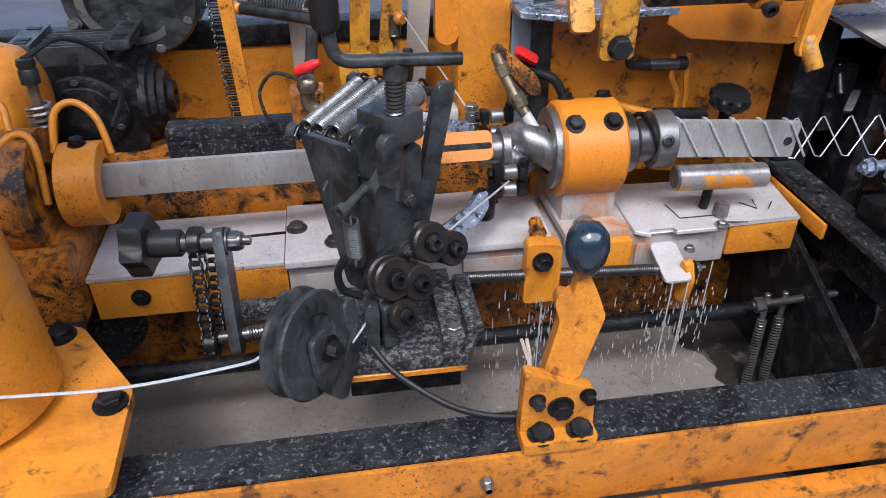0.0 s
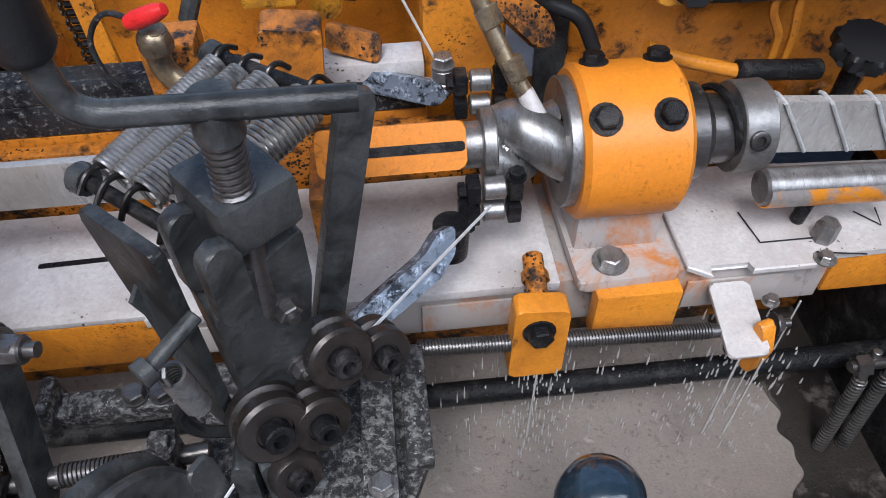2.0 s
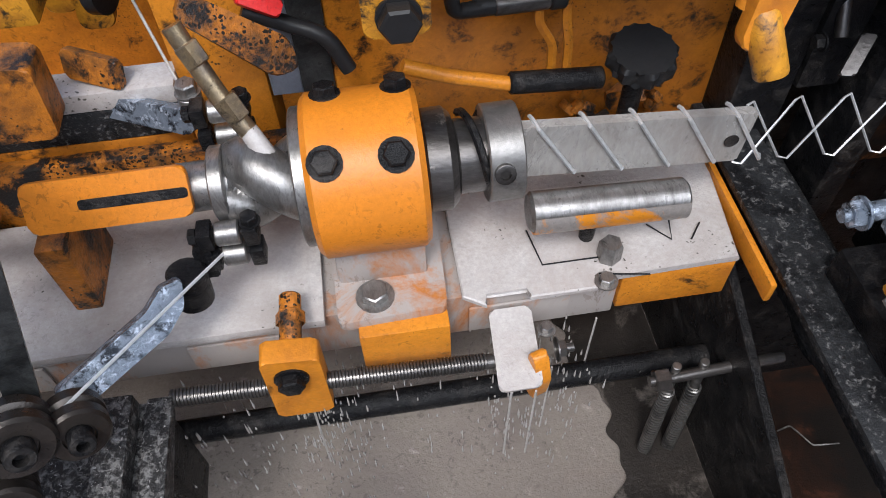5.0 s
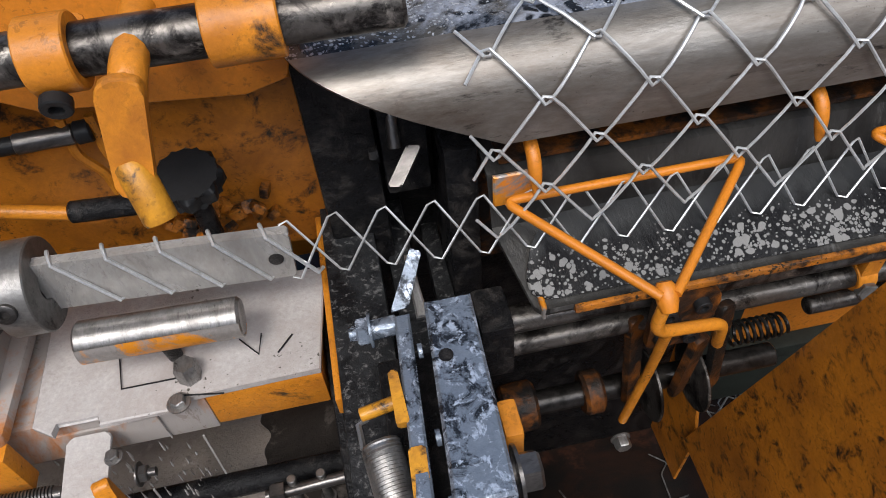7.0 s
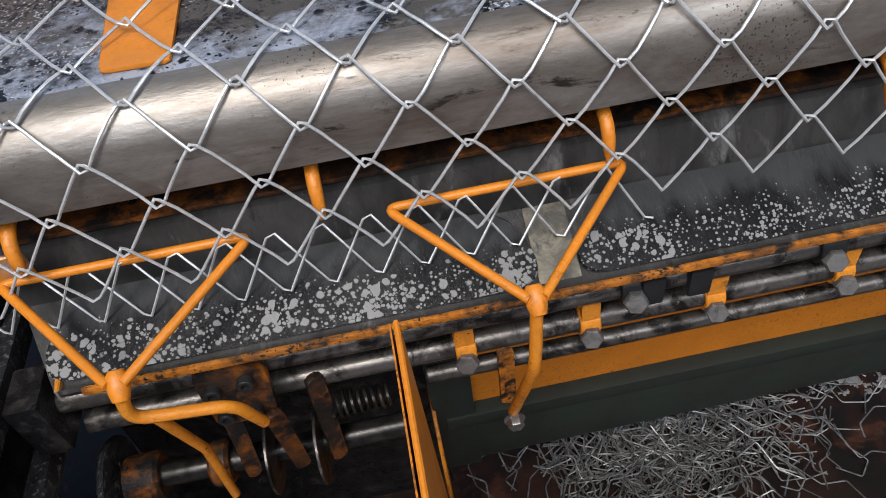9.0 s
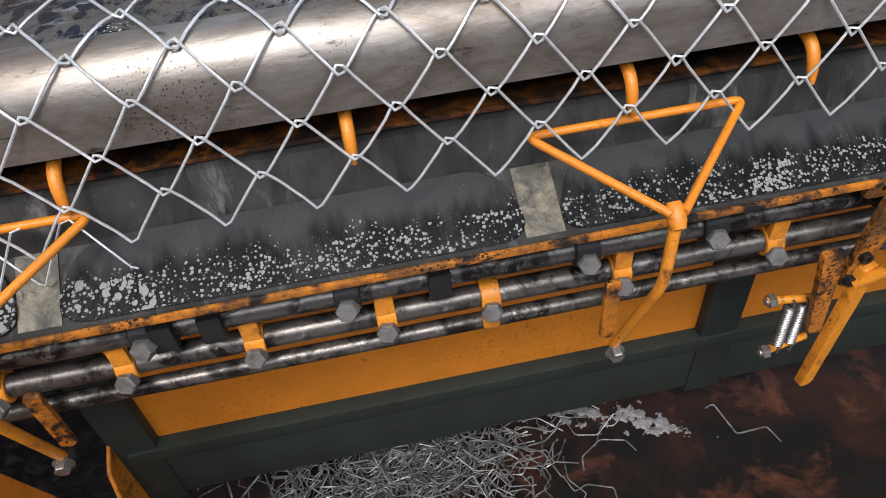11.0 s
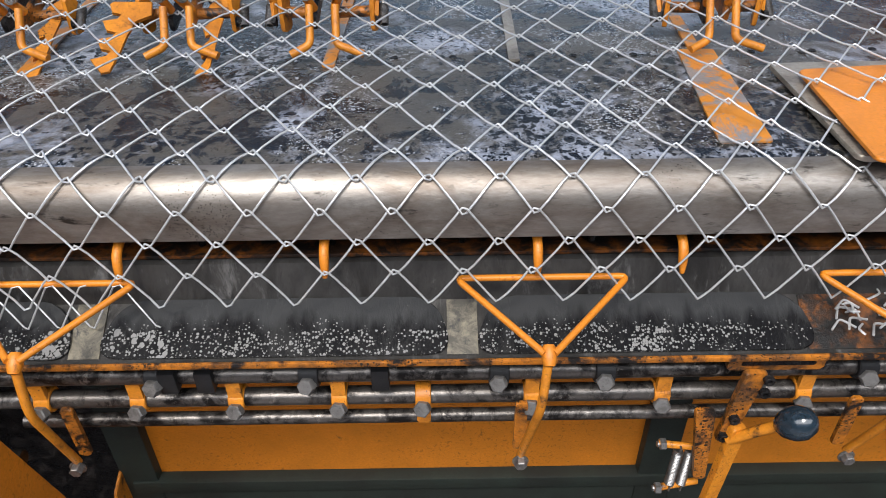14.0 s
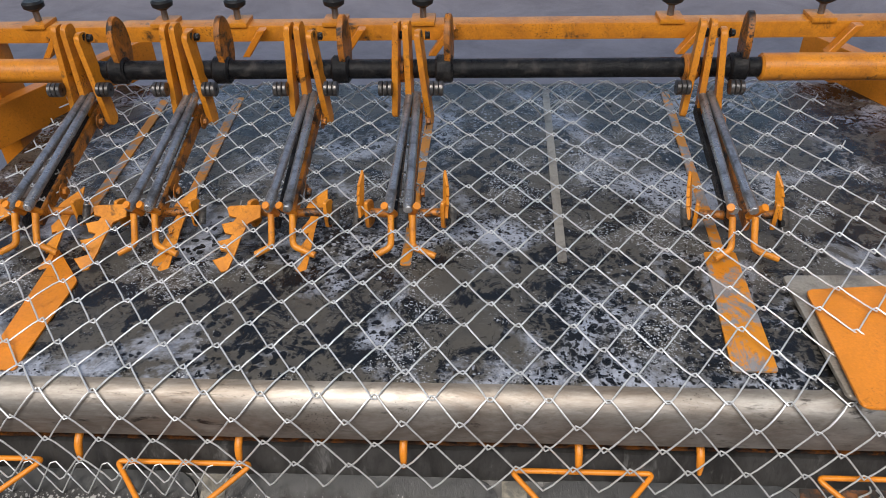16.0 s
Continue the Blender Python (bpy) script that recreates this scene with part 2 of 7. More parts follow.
def add_foam(m, scale, bias, x0, x1):
    """White blobs of coolant foam, denser towards the lower edge of the plate, between two places along it."""
    nt = m.node_tree
    N, L = nt.nodes, nt.links
    b = N["Principled BSDF"]
    old = b.inputs["Base Color"].links[0].from_socket

    def math_node(op, a, c, d=None):
        n = N.new("ShaderNodeMath")
        n.operation = op
        for s_, v_ in zip(n.inputs, (a, c, d)):
            if v_ is None:
                continue
            if isinstance(v_, (int, float)):
                s_.default_value = v_
            else:
                L.new(v_, s_)
        return n.outputs[0]

    def span(fac, a0, a1, b0, b1):
        n = N.new("ShaderNodeMapRange")
        for k, v_ in zip(("From Min", "From Max", "To Min", "To Max"), (a0, a1, b0, b1)):
            n.inputs[k].default_value = v_
        L.new(fac, n.inputs[0])
        return n.outputs[0]

    def noise_of(vec, sc, det=3.0):
        n = N.new("ShaderNodeTexNoise")
        n.inputs["Scale"].default_value, n.inputs["Detail"].default_value = sc, det
        L.new(vec, n.inputs["Vector"])
        return n

    tc = N.new("ShaderNodeTexCoord").outputs["Object"]
    add = N.new("ShaderNodeMixRGB")
    add.blend_type = "ADD"
    add.inputs[0].default_value = 0.9 / scale
    L.new(tc, add.inputs[1])
    L.new(noise_of(tc, scale * 0.6).outputs["Color"], add.inputs[2])
    v = N.new("ShaderNodeTexVoronoi")
    v.inputs["Scale"].default_value = scale
    L.new(add.outputs[0], v.inputs["Vector"])
    sep = N.new("ShaderNodeSeparateXYZ")
    L.new(tc, sep.inputs[0])
    cell = N.new("ShaderNodeSeparateColor")
    L.new(v.outputs["Color"], cell.inputs[0])
    low = span(sep.outputs["Y"], 0.722, 0.702, -0.60, 0.0)
    along = math_node("ADD", span(sep.outputs["X"], x0, x0 + 0.12, -0.7, 0.0), span(sep.outputs["X"], x1 - 0.12, x1, 0.0, -0.7))
    size = math_node("MULTIPLY_ADD", noise_of(tc, 30, 4.0).outputs["Fac"], 0.9, bias)
    size = math_node("MULTIPLY_ADD", cell.outputs[0], 0.50, size)
    size = math_node("ADD", math_node("ADD", size, low), along)
    fac = span(math_node("SUBTRACT", size, v.outputs["Distance"]), 0.0, 0.10, 0.0, 1.0)
    mx = N.new("ShaderNodeMix")
    mx.data_type = "RGBA"
    L.new(fac, mx.inputs["Factor"])
    L.new(old, mx.inputs["A"])
    mx.inputs["B"].default_value = (0.20, 0.197, 0.193, 1)
    L.new(mx.outputs["Result"], b.inputs["Base Color"])


def add_haze(m):
    """A grey specular haze painted on the upper half of the plate, running down in streaks."""
    nt = m.node_tree
    N, L = nt.nodes, nt.links
    b = N["Principled BSDF"]
    old = b.inputs["Base Color"].links[0].from_socket
    tc = N.new("ShaderNodeTexCoord")
    mp = N.new("ShaderNodeMapping")
    mp.inputs["Scale"].default_value = (1, 0.25, 0.25)
    L.new(tc.outputs["Object"], mp.inputs[0])
    n = N.new("ShaderNodeTexNoise")
    n.inputs["Scale"].default_value, n.inputs["Detail"].default_value = 70, 5
    L.new(mp.outputs[0], n.inputs["Vector"])
    sep = N.new("ShaderNodeSeparateXYZ")
    L.new(tc.outputs["Object"], sep.inputs[0])
    add = N.new("ShaderNodeMath")
    add.operation = "MULTIPLY_ADD"
    add.inputs[1].default_value = 0.045
    L.new(n.outputs["Fac"], add.inputs[0])
    L.new(sep.outputs["Y"], add.inputs[2])
    r = N.new("ShaderNodeMapRange")
    r.inputs["From Min"].default_value, r.inputs["From Max"].default_value = 0.728, 0.744
    L.new(add.outputs[0], r.inputs[0])
    mx = N.new("ShaderNodeMix")
    mx.data_type = "RGBA"
    L.new(r.outputs[0], mx.inputs["Factor"])
    L.new(old, mx.inputs["A"])
    mx.inputs["B"].default_value = (0.034, 0.035, 0.036, 1)
    L.new(mx.outputs["Result"], b.inputs["Base Color"])


add_haze(FOAMY)
add_foam(FOAMY, 140, -0.38, 0.60, 1.30)
add_foam(FOAMY, 330, -0.36, 0.60, 1.95)


def add_spatter(m, scale, size, color, patch=6.0, lo=0.42, hi=0.60, rough=None):
    """Round dried spots of one colour, clustered in patches."""
    nt = m.node_tree
    N, L = nt.nodes, nt.links
    b = N["Principled BSDF"]
    old = b.inputs["Base Color"].links[0].from_socket
    tc = N.new("ShaderNodeTexCoord")
    v = N.new("ShaderNodeTexVoronoi")
    v.inputs["Scale"].default_value = scale
    wob = N.new("ShaderNodeTexNoise")
    wob.inputs["Scale"].default_value = scale * 0.7
    add = N.new("ShaderNodeMixRGB")
    add.blend_type = "ADD"
    add.inputs[0].default_value = 1.6 / scale
    L.new(tc.outputs["Object"], wob.inputs["Vector"])
    L.new(tc.outputs["Object"], add.inputs[1])
    L.new(wob.outputs["Color"], add.inputs[2])
    L.new(add.outputs[0], v.inputs["Vector"])
    n = N.new("ShaderNodeTexNoise")
    n.inputs["Scale"].default_value, n.inputs["Detail"].default_value = patch, 6.0
    L.new(tc.outputs["Object"], n.inputs["Vector"])
    lim = N.new("ShaderNodeMapRange")
    lim.inputs["From Min"].default_value, lim.inputs["From Max"].default_value = lo, hi
    lim.inputs["To Min"].default_value, lim.inputs["To Max"].default_value = 0.0, size
    L.new(n.outputs["Fac"], lim.inputs[0])
    sep = N.new("ShaderNodeSeparateColor")
    L.new(v.outputs["Color"], sep.inputs[0])
    each = N.new("ShaderNodeMath")
    each.operation = "MULTIPLY"
    L.new(lim.outputs[0], each.inputs[0])
    L.new(sep.outputs[0], each.inputs[1])
    df = N.new("ShaderNodeMath")
    df.operation = "SUBTRACT"
    L.new(each.outputs[0], df.inputs[0])
    L.new(v.outputs["Distance"], df.inputs[1])
    st = N.new("ShaderNodeMapRange")
    st.inputs["From Min"].default_value, st.inputs["From Max"].default_value = 0.0, 0.16
    L.new(df.outputs[0], st.inputs[0])
    mx = N.new("ShaderNodeMix")
    mx.data_type = "RGBA"
    L.new(st.outputs[0], mx.inputs["Factor"])
    L.new(old, mx.inputs["A"])
    mx.inputs["B"].default_value = (*color, 1)
    L.new(mx.outputs["Result"], b.inputs["Base Color"])


add_spatter(BOARD, 230, 0.80, (0.008, 0.008, 0.008), 5.0, 0.40, 0.56)
add_spatter(BOARD, 90, 0.95, (0.006, 0.006, 0.006), 3.0, 0.46, 0.62)
add_spatter(BOARD, 150, 0.60, (0.28, 0.29, 0.32), 4.0, 0.46, 0.62)
add_spatter(BOARD, 380, 0.70, (0.36, 0.37, 0.39), 9.0, 0.44, 0.60)
add_spatter(LIP, 420, 0.55, (0.07, 0.06, 0.05), 8.0, 0.46, 0.70)
add_spatter(ORANGE, 380, 0.60, (0.030, 0.018, 0.010), 11.0, 0.48, 0.68)
add_spatter(ORANGE_DIRTY, 330, 0.75, (0.008, 0.007, 0.006), 12.0, 0.40, 0.60)
add_spatter(SOIL_SHADE, 420, 0.65, (0.10, 0.038, 0.012), 7.0, 0.42, 0.66)
add_spatter(BAR, 420, 0.60, (0.17, 0.14, 0.115), 7.0, 0.44, 0.66)
add_spatter(MILKY, 240, 0.50, (0.08, 0.07, 0.06), 14.0, 0.50, 0.68)


# ---- shape helpers ----
def thing(name, base, label, category, group="", kind=""):
    ob = new(name)
    ob.empty_display_size = 0.02
    ob.location = base
    return tagged(ob, label, category, group, kind)


def root_shift(ob):
    p = Vector((0, 0, 0))
    while ob:
        p += ob.location
        ob = ob.parent
    return p


def part(name, bm, material, parent=None, label=""):
    """One mesh object under a thing or part; the bmesh holds world places."""
    me = bpy.data.meshes.new(name)
    bm.to_mesh(me)
    bm.free()
    me.set_sharp_from_angle(angle=radians(38))
    me.materials.append(material)
    ob = new(name, me)
    if parent:
        ob.parent = parent
        ob.location = -root_shift(parent)
    return tagged(ob, label) if label else ob


def struct(name, bm, material, label, category):
    return tagged(part(name, bm, material), label, category, "", "structure")


def B():
    return bmesh.new()


def flat_shade(bm, faces, smooth):
    for f in faces:
        f.smooth = smooth


def box(bm, lo, hi, bevel=0.0015, m=None):
    vs = [bm.verts.new((x, y, z)) for z in (lo[2], hi[2]) for y in (lo[1], hi[1]) for x in (lo[0], hi[0])]
    fs = [bm.faces.new([vs[i] for i in q]) for q in ((0, 2, 3, 1), (4, 5, 7, 6), (0, 1, 5, 4), (2, 6, 7, 3), (0, 4, 6, 2), (1, 3, 7, 5))]
    out = vs
    if bevel:
        es = list({e for f in fs for e in f.edges})
        r = bmesh.ops.bevel(bm, geom=es, offset=bevel, segments=2, profile=0.6, affect="EDGES")
        out = list({v for f in r["faces"] for v in f.verts})
    if m is not None:
        bmesh.ops.transform(bm, matrix=m, verts=out)
    return bm


def basis(d):
    d = Vector(d).normalized()
    a = Vector((0, 0, 1)) if abs(d.z) < 0.9 else Vector((1, 0, 0))
    u = d.cross(a).normalized()
    return d, u, d.cross(u).normalized()


def lathe(bm, p0, d, prof, seg=24, smooth=True):
    """Turned shape: prof is a list of (distance along d, radius); radius 0 closes an end."""
    p0 = Vector(p0)
    d, u, v = basis(d)
    rings = []
    for s, r in prof:
        c = p0 + d * s
        if r <= 0:
            rings.append([bm.verts.new(c)])
        else:
            rings.append([bm.verts.new(c + (u * math.cos(2 * math.pi * i / seg) + v * math.sin(2 * math.pi * i / seg)) * r) for i in range(seg)])
    for a, b in zip(rings, rings[1:]):
        for i in range(seg):
            j = (i + 1) % seg
            q = [a[i % len(a)], a[j % len(a)], b[j % len(b)], b[i % len(b)]]
            q = list(dict.fromkeys(q))
            if len(q) > 2:
                bm.faces.new(q).smooth = smooth
    return bm


def rod(bm, p0, p1, r, seg=16, ch=None, smooth=True):
    p0, p1 = Vector(p0), Vector(p1)
    n = (p1 - p0).length
    c = min(r * 0.15, n * 0.2) if ch is None else ch
    lathe(bm, p0, p1 - p0, [(0, 0), (0, r - c), (c, r), (n - c, r), (n, r - c), (n, 0)], seg, smooth)
    return bm


def ring(bm, p0, d, n, r, ri, seg=28):
    lathe(bm, p0, d, [(0, ri), (0, r - 0.001), (0.001, r), (n - 0.001, r), (n, r - 0.001), (n, ri), (0, ri)], seg)
    return bm


def tube(bm, pts, r, seg=8, closed=False, taper=None):
    """Round bar bent along points."""
    P = [Vector(p) for p in pts]
    n = len(P)
    rings, u = [], None
    for i in range(n):
        a = P[i - 1] if (i or closed) else P[0]
        b = P[(i + 1) % n] if (i < n - 1 or closed) else P[-1]
        d = (b - a).normalized()
        if u is None:
            u = basis(d)[1]
        u = (u - d * u.dot(d)).normalized()
        v = d.cross(u)
        rr = r * (taper[i] if taper else 1)
        rings.append([bm.verts.new(P[i] + (u * math.cos(2 * math.pi * k / seg) + v * math.sin(2 * math.pi * k / seg)) * rr) for k in range(seg)])
    pairs = list(zip(rings, rings[1:])) + ([(rings[-1], rings[0])] if closed else [])
    for a, b in pairs:
        for k in range(seg):
            bm.faces.new((a[k], a[(k + 1) % seg], b[(k + 1) % seg], b[k])).smooth = True
    if not closed:
        bm.faces.new(rings[0][::-1])
        bm.faces.new(rings[-1])
    return bm


def smooth_path(pts, n=6):
    """Catmull-Rom through points."""
    P = [Vector(p) for p in pts]
    P = [P[0] * 2 - P[1]] + P + [P[-1] * 2 - P[-2]]
    out = []
    for i in range(1, len(P) - 2):
        a, b, c, d = P[i - 1:i + 3]
        for k in range(n):
            t = k / n
            out.append(0.5 * (2 * b + (c - a) * t + (2 * a - 5 * b + 4 * c - d) * t * t + (3 * b - a - 3 * c + d) * t ** 3))
    return out + [P[-2]]


def bent(pts, rad, n=5):
    """A polyline with its corners rounded."""
    P = [Vector(p) for p in pts]
    out = [P[0]]
    for a, b, c in zip(P, P[1:], P[2:]):
        r = min(rad, (b - a).length * 0.45, (c - b).length * 0.45)
        s, e = b + (a - b).normalized() * r, b + (c - b).normalized() * r
        for k in range(n + 1):
            t = k / n
            out.append(s * (1 - t) ** 2 + b * 2 * t * (1 - t) + e * t * t)
    return out + [P[-1]]


def coil(bm, p0, p1, R, r, turns, seg=5, step=12, hooks=True):
    p0, p1 = Vector(p0), Vector(p1)
    d, u, v = basis(p1 - p0)
    n = (p1 - p0).length
    hk = R * 1.6 if hooks else 0
    pts = []
    if hooks:
        pts += [p0 + d * (hk * 0.0) + u * R * 0.3, p0 + d * hk * 0.1 + u * R * 0.9]
    N = int(turns * step)
    for i in range(N + 1):
        a = 2 * math.pi * i / step
        pts.append(p0 + d * (hk + (n - 2 * hk) * i / N) + (u * math.cos(a) + v * math.sin(a)) * R)
    if hooks:
        pts += [p1 - d * hk * 0.1 + u * R * 0.9, p1 + u * R * 0.3]
    return tube(bm, pts, r, seg)


def hexagon(bm, p, d, r, h, washer=1.35, stud=0.0):
    """A hexagon head with a washer, h high along d."""
    p = Vector(p)
    d, u, v = basis(d)
    if washer:
        lathe(bm, p, d, [(0, r * washer), (r * 0.18, r * washer), (r * 0.2, 0)], 16, False)
        p = p + d * r * 0.2
    lathe(bm, p, d, [(0, r), (h * 0.85, r), (h, r * 0.86), (h, 0)], 6, False)
    if stud:
        lathe(bm, p + d * h, d, [(0, r * 0.5), (stud, r * 0.5), (stud, 0)], 10)
    return bm


def socket_screw(bm, p, d, r, h):
    lathe(bm, p, d, [(0, r), (h * 0.9, r), (h, r * 0.9), (h, r * 0.5), (h * 0.4, r * 0.5), (h * 0.4, 0)], 14, True)
    return bm


def slab(bm, poly, origin, ax, ay, thick, bevel=0.0012):
    """A plate: polygon (a, b) in the plane ax, ay from origin, thick along ax x ay."""
    o, ax, ay = Vector(origin), Vector(ax).normalized(), Vector(ay).normalized()
    nz = ax.cross(ay).normalized()
    lo = [bm.verts.new(o + ax * a + ay * b) for a, b in poly]
    hi = [bm.verts.new(o + ax * a + ay * b + nz * thick) for a, b in poly]
    n = len(poly)
    fs = [bm.faces.new(lo[::-1]), bm.faces.new(hi)]
    for i in range(n):
        fs.append(bm.faces.new((lo[i], lo[(i + 1) % n], hi[(i + 1) % n], hi[i])))
    if bevel:
        es = list(set(fs[0].edges) | set(fs[1].edges))
        bmesh.ops.bevel(bm, geom=es, offset=bevel, segments=1, affect="EDGES")
    bmesh.ops.recalc_face_normals(bm, faces=bm.faces[:])
    return bm


def round_poly(poly, r, n=4):
    """Rounds the corners of a closed polygon."""
    out = []
    m = len(poly)
    for i in range(m):
        a, b, c = (Vector((*poly[(i + k) % m], 0)) for k in (-1, 0, 1))
        q = min(r, (a - b).length * 0.45, (c - b).length * 0.45)
        s, e = b + (a - b).normalized() * q, b + (c - b).normalized() * q
        for k in range(n + 1):
            t = k / n
            p = s * (1 - t) ** 2 + b * 2 * t * (1 - t) + e * t * t
            out.append((p.x, p.y))
    return out


X, Y, Z = Vector((1, 0, 0)), Vector((0, 1, 0)), Vector((0, 0, 1))
# ---- structure and things ----
# ---- floor and machine frame ----
bm = B()
box(bm, (-60, -60, -0.05), (60, 60, 0.0), 0)
struct("ground", bm, CONCRETE, "grey workshop floor, smooth and dusty", "floor")
# unseen walls, added to block low sky; the rear gap gives the board glare
for k, (lo, hi) in enumerate((((-7, 7.5, 0), (9, 7.7, 1.3)), ((6.5, 7.5, 1.3), (9, 7.7, 4.6)), ((-7, -6.2, 0), (9, -6.0, 3.6)), ((-7, -6, 0), (-6.8, 7.5, 4.6)), ((8.8, -6, 0), (9, 7.5, 4.6)))):
    bm = B()
    box(bm, lo, hi, 0)
    struct("wall_unseen_%d" % (k + 1), bm, UNSEEN_SHELL, "plain grey unseen wall added to block low sky light", "wall")
# unseen roof added to shape light; long gap over and before the machine
bm = B()
for lo, hi in (((-7, -6.2, 4.6), (9, -4.9, 4.8)), ((-7, -0.7, 4.6), (9, 1.8, 4.8)), ((-7, -4.9, 4.6), (-4.8, -0.7, 4.8)), ((6.4, -4.9, 4.6), (9, -0.7, 4.8))):
    box(bm, lo, hi, 0)
struct("ceiling", bm, UNSEEN_SHELL, "unseen grey roof added to shape the light, with a long gap and an open rear", "ceiling")
# wet red floor, carried on under the machine to put its shade in colour
bm = B()
box(bm, (-0.7, 0.1, 0.002), (3.2, 1.9, 0.006), 0)
struct("floor_wet_shaded", bm, FLOOR, "oily reddish-brown wet floor, its dark colour also standing for shade under the machine", "floor")

bm = B()
box(bm, (-0.40, 0.416, 0.592), (0.585, 0.462, 0.600), 0.002)
struct("trim_front_rail", bm, RAIL, "worn black steel rail top of the machine frame", "rail")
# apron in the soiled orange, which also darkens its shaded front
bm = B()
box(bm, (-0.9, 0.410, 0.520), (0.66, 0.4155, 0.597), 0.002)
box(bm, (-0.9, 0.385, 0.300), (0.66, 0.409, 0.516), 0.004)
struct("wall_front_apron", bm, SOIL_SHADE, "orange painted front apron of the machine", "machine frame")
# tray under the bed
bm = B()
box(bm, (-0.42, 0.463, 0.400), (0.562, 0.80, 0.412), 0)
struct("tray_floor", bm, MILKY_WATER, "tray bottom covered with milky grey coolant", "tray")
# dark end of the tray floor: shade and black oil in one colour
bm = B()
edge = [(0.462 + 0.05 * (0.80 - y) + 0.012 * math.sin(y * 31) + 0.006 * math.sin(y * 83 + 1) + 0.003 * math.sin(y * 190), y) for y in [0.80 - 0.00337 * i for i in range(100)]]
slab(bm, [(0.552, 0.80)] + edge + [(0.552, 0.463)], (0, 0, 0.413), X, Y, 0.001, 0)
struct("tray_dark_end", bm, SLUDGE_SHADE, "black oily end of the tray floor, its shade put into the colour", "tray")
bm = B()
box(bm, (-0.42, 0.80, 0.40), (0.562, 0.815, 0.60), 0.002)
struct("tray_back_wall", bm, ORANGE_DIRTY, "grimy orange back wall of the coolant tray", "tray")
bm = B()
slab(bm, [(0.47, 0.40), (0.80, 0.40), (0.80, 0.62), (0.70, 0.62), (0.47, 0.52)], (0.553, 0, 0), Y, Z, 0.008)
struct("tray_side_wall", bm, BLACK_GREASE, "black oily side plate of the coolant tray", "tray")
bm = B()
box(bm, (-0.43, 0.463, 0.40), (-0.42, 0.80, 0.60), 0.002)
struct("tray_side_wall", bm, BLACK_GREASE, "black oily side plate of the coolant tray", "tray")

# cross rail beside the tray, with its orange inner flange
bm = B()
box(bm, (0.566, 0.410, 0.652), (0.610, 0.90, 0.660), 0.002)
box(bm, (0.604, 0.410, 0.58), (0.610, 0.90, 0.652), 0.001)
cr = thing("cross_rail", (0.59, 0.41, 0.58), "black oily steel cross rail of the machine frame", "rail")
part("top_flange", bm, RAIL, cr)
bm = B()
box(bm, (0.560, 0.650, 0.630), (0.5655, 0.87, 0.651), 0.002)
part("inner_flange", bm, ORANGE, cr, "orange painted inner flange")
for lo, hi in (((0.618, 0.40, 0.60), (0.640, 0.92, 0.625)), ((0.655, 0.40, 0.56), (0.672, 0.92, 0.585))):
    bm = B()
    box(bm, lo, hi, 0.003)
    tagged(part("channel_bar", bm, RAIL), "dark greasy steel channel bar beside the cross rail", "rail", "channel bars")

# ---- bed ----
bed = thing("machine_bed", (0.1, 0.68, 0.585), "long orange machine bed with a coolant-whitened top", "machine bed")
bm = B()
box(bm, (-0.296, 0.684, 0.588), (-0.080, 0.800, 0.639), 0.002)
part("orange_body", bm, ORANGE, bed)
bm = B()
box(bm, (0.46, 0.684, 0.596), (0.551, 0.785, 0.639), 0.002)
part("orange_body", bm, ORANGE, bed)
bm = B()
box(bm, (-0.079, 0.686, 0.588), (0.459, 0.800, 0.639), 0.002)
part("stained_body", bm, STAINED, bed, "orange flank stained by coolant")
for x0, x1 in ((-0.06, 0.02), (0.125, 0.20), (0.34, 0.42)):
    bm = B()
    box(bm, (x0, 0.683, 0.593), (x1, 0.6855, 0.625), 0.001)
    part("flank_pad", bm, STAINED, bed)
bm = B()
box(bm, (-0.298, 0.684, 0.6395), (-0.082, 0.803, 0.645), 0.001)
part("top_plate", bm, MILKY, bed, "white wet steel plate")
bm = B()
box(bm, (-0.081, 0.677, 0.6395), (0.232, 0.808, 0.648), 0.001)
part("top_plate", bm, MILKY, bed, "white wet steel plate")
bm = B()
slab(bm, [(0.335, 0.683), (0.352, 0.672), (0.352, 0.683), (0.385, 0.683), (0.385, 0.674), (0.437, 0.674), (0.437, 0.683), (0.551, 0.683), (0.563, 0.786), (0.335, 0.800)], (0, 0, 0.6395), X, Y, 0.006)
part("top_plate", bm, MILKY, bed, "white wet steel plate")
bm = B()
slab(bm, round_poly([(0, 0), (0.098, 0.003), (0.098, 0.008), (0, 0.005)], 0.002), (-0.175, 0.742, 0.6454), X, Y, 0.0006, 0)
part("slot", bm, BLACK_GREASE, bed, "dark slot")
for x, y, z in ((-0.068, 0.75, 0.648), (-0.023, 0.712, 0.648)):
    part("bolt", hexagon(B(), (x, y, z), Z, 0.0095, 0.006), DARK_STEEL, bed)
part("bolt", hexagon(B(), (0.452, 0.700, 0.6456), Z, 0.0095, 0.018, 0), STEEL, bed)
part("bolt", hexagon(B(), (0.444, 0.678, 0.6456), Z, 0.006, 0.005, 1.5), STEEL, bed)
part("bolt", hexagon(B(), (-0.245, 0.684, 0.615), -Y, 0.008, 0.006), BLACK_GREASE, bed)
bm = B()
slab(bm, round_poly([(0, 0), (0.033, 0), (0.036, 0.064), (0.003, 0.064)], 0.005), (0.351, 0.616, 0.612), X, Vector((0, 0.062, 0.012)), 0.004)
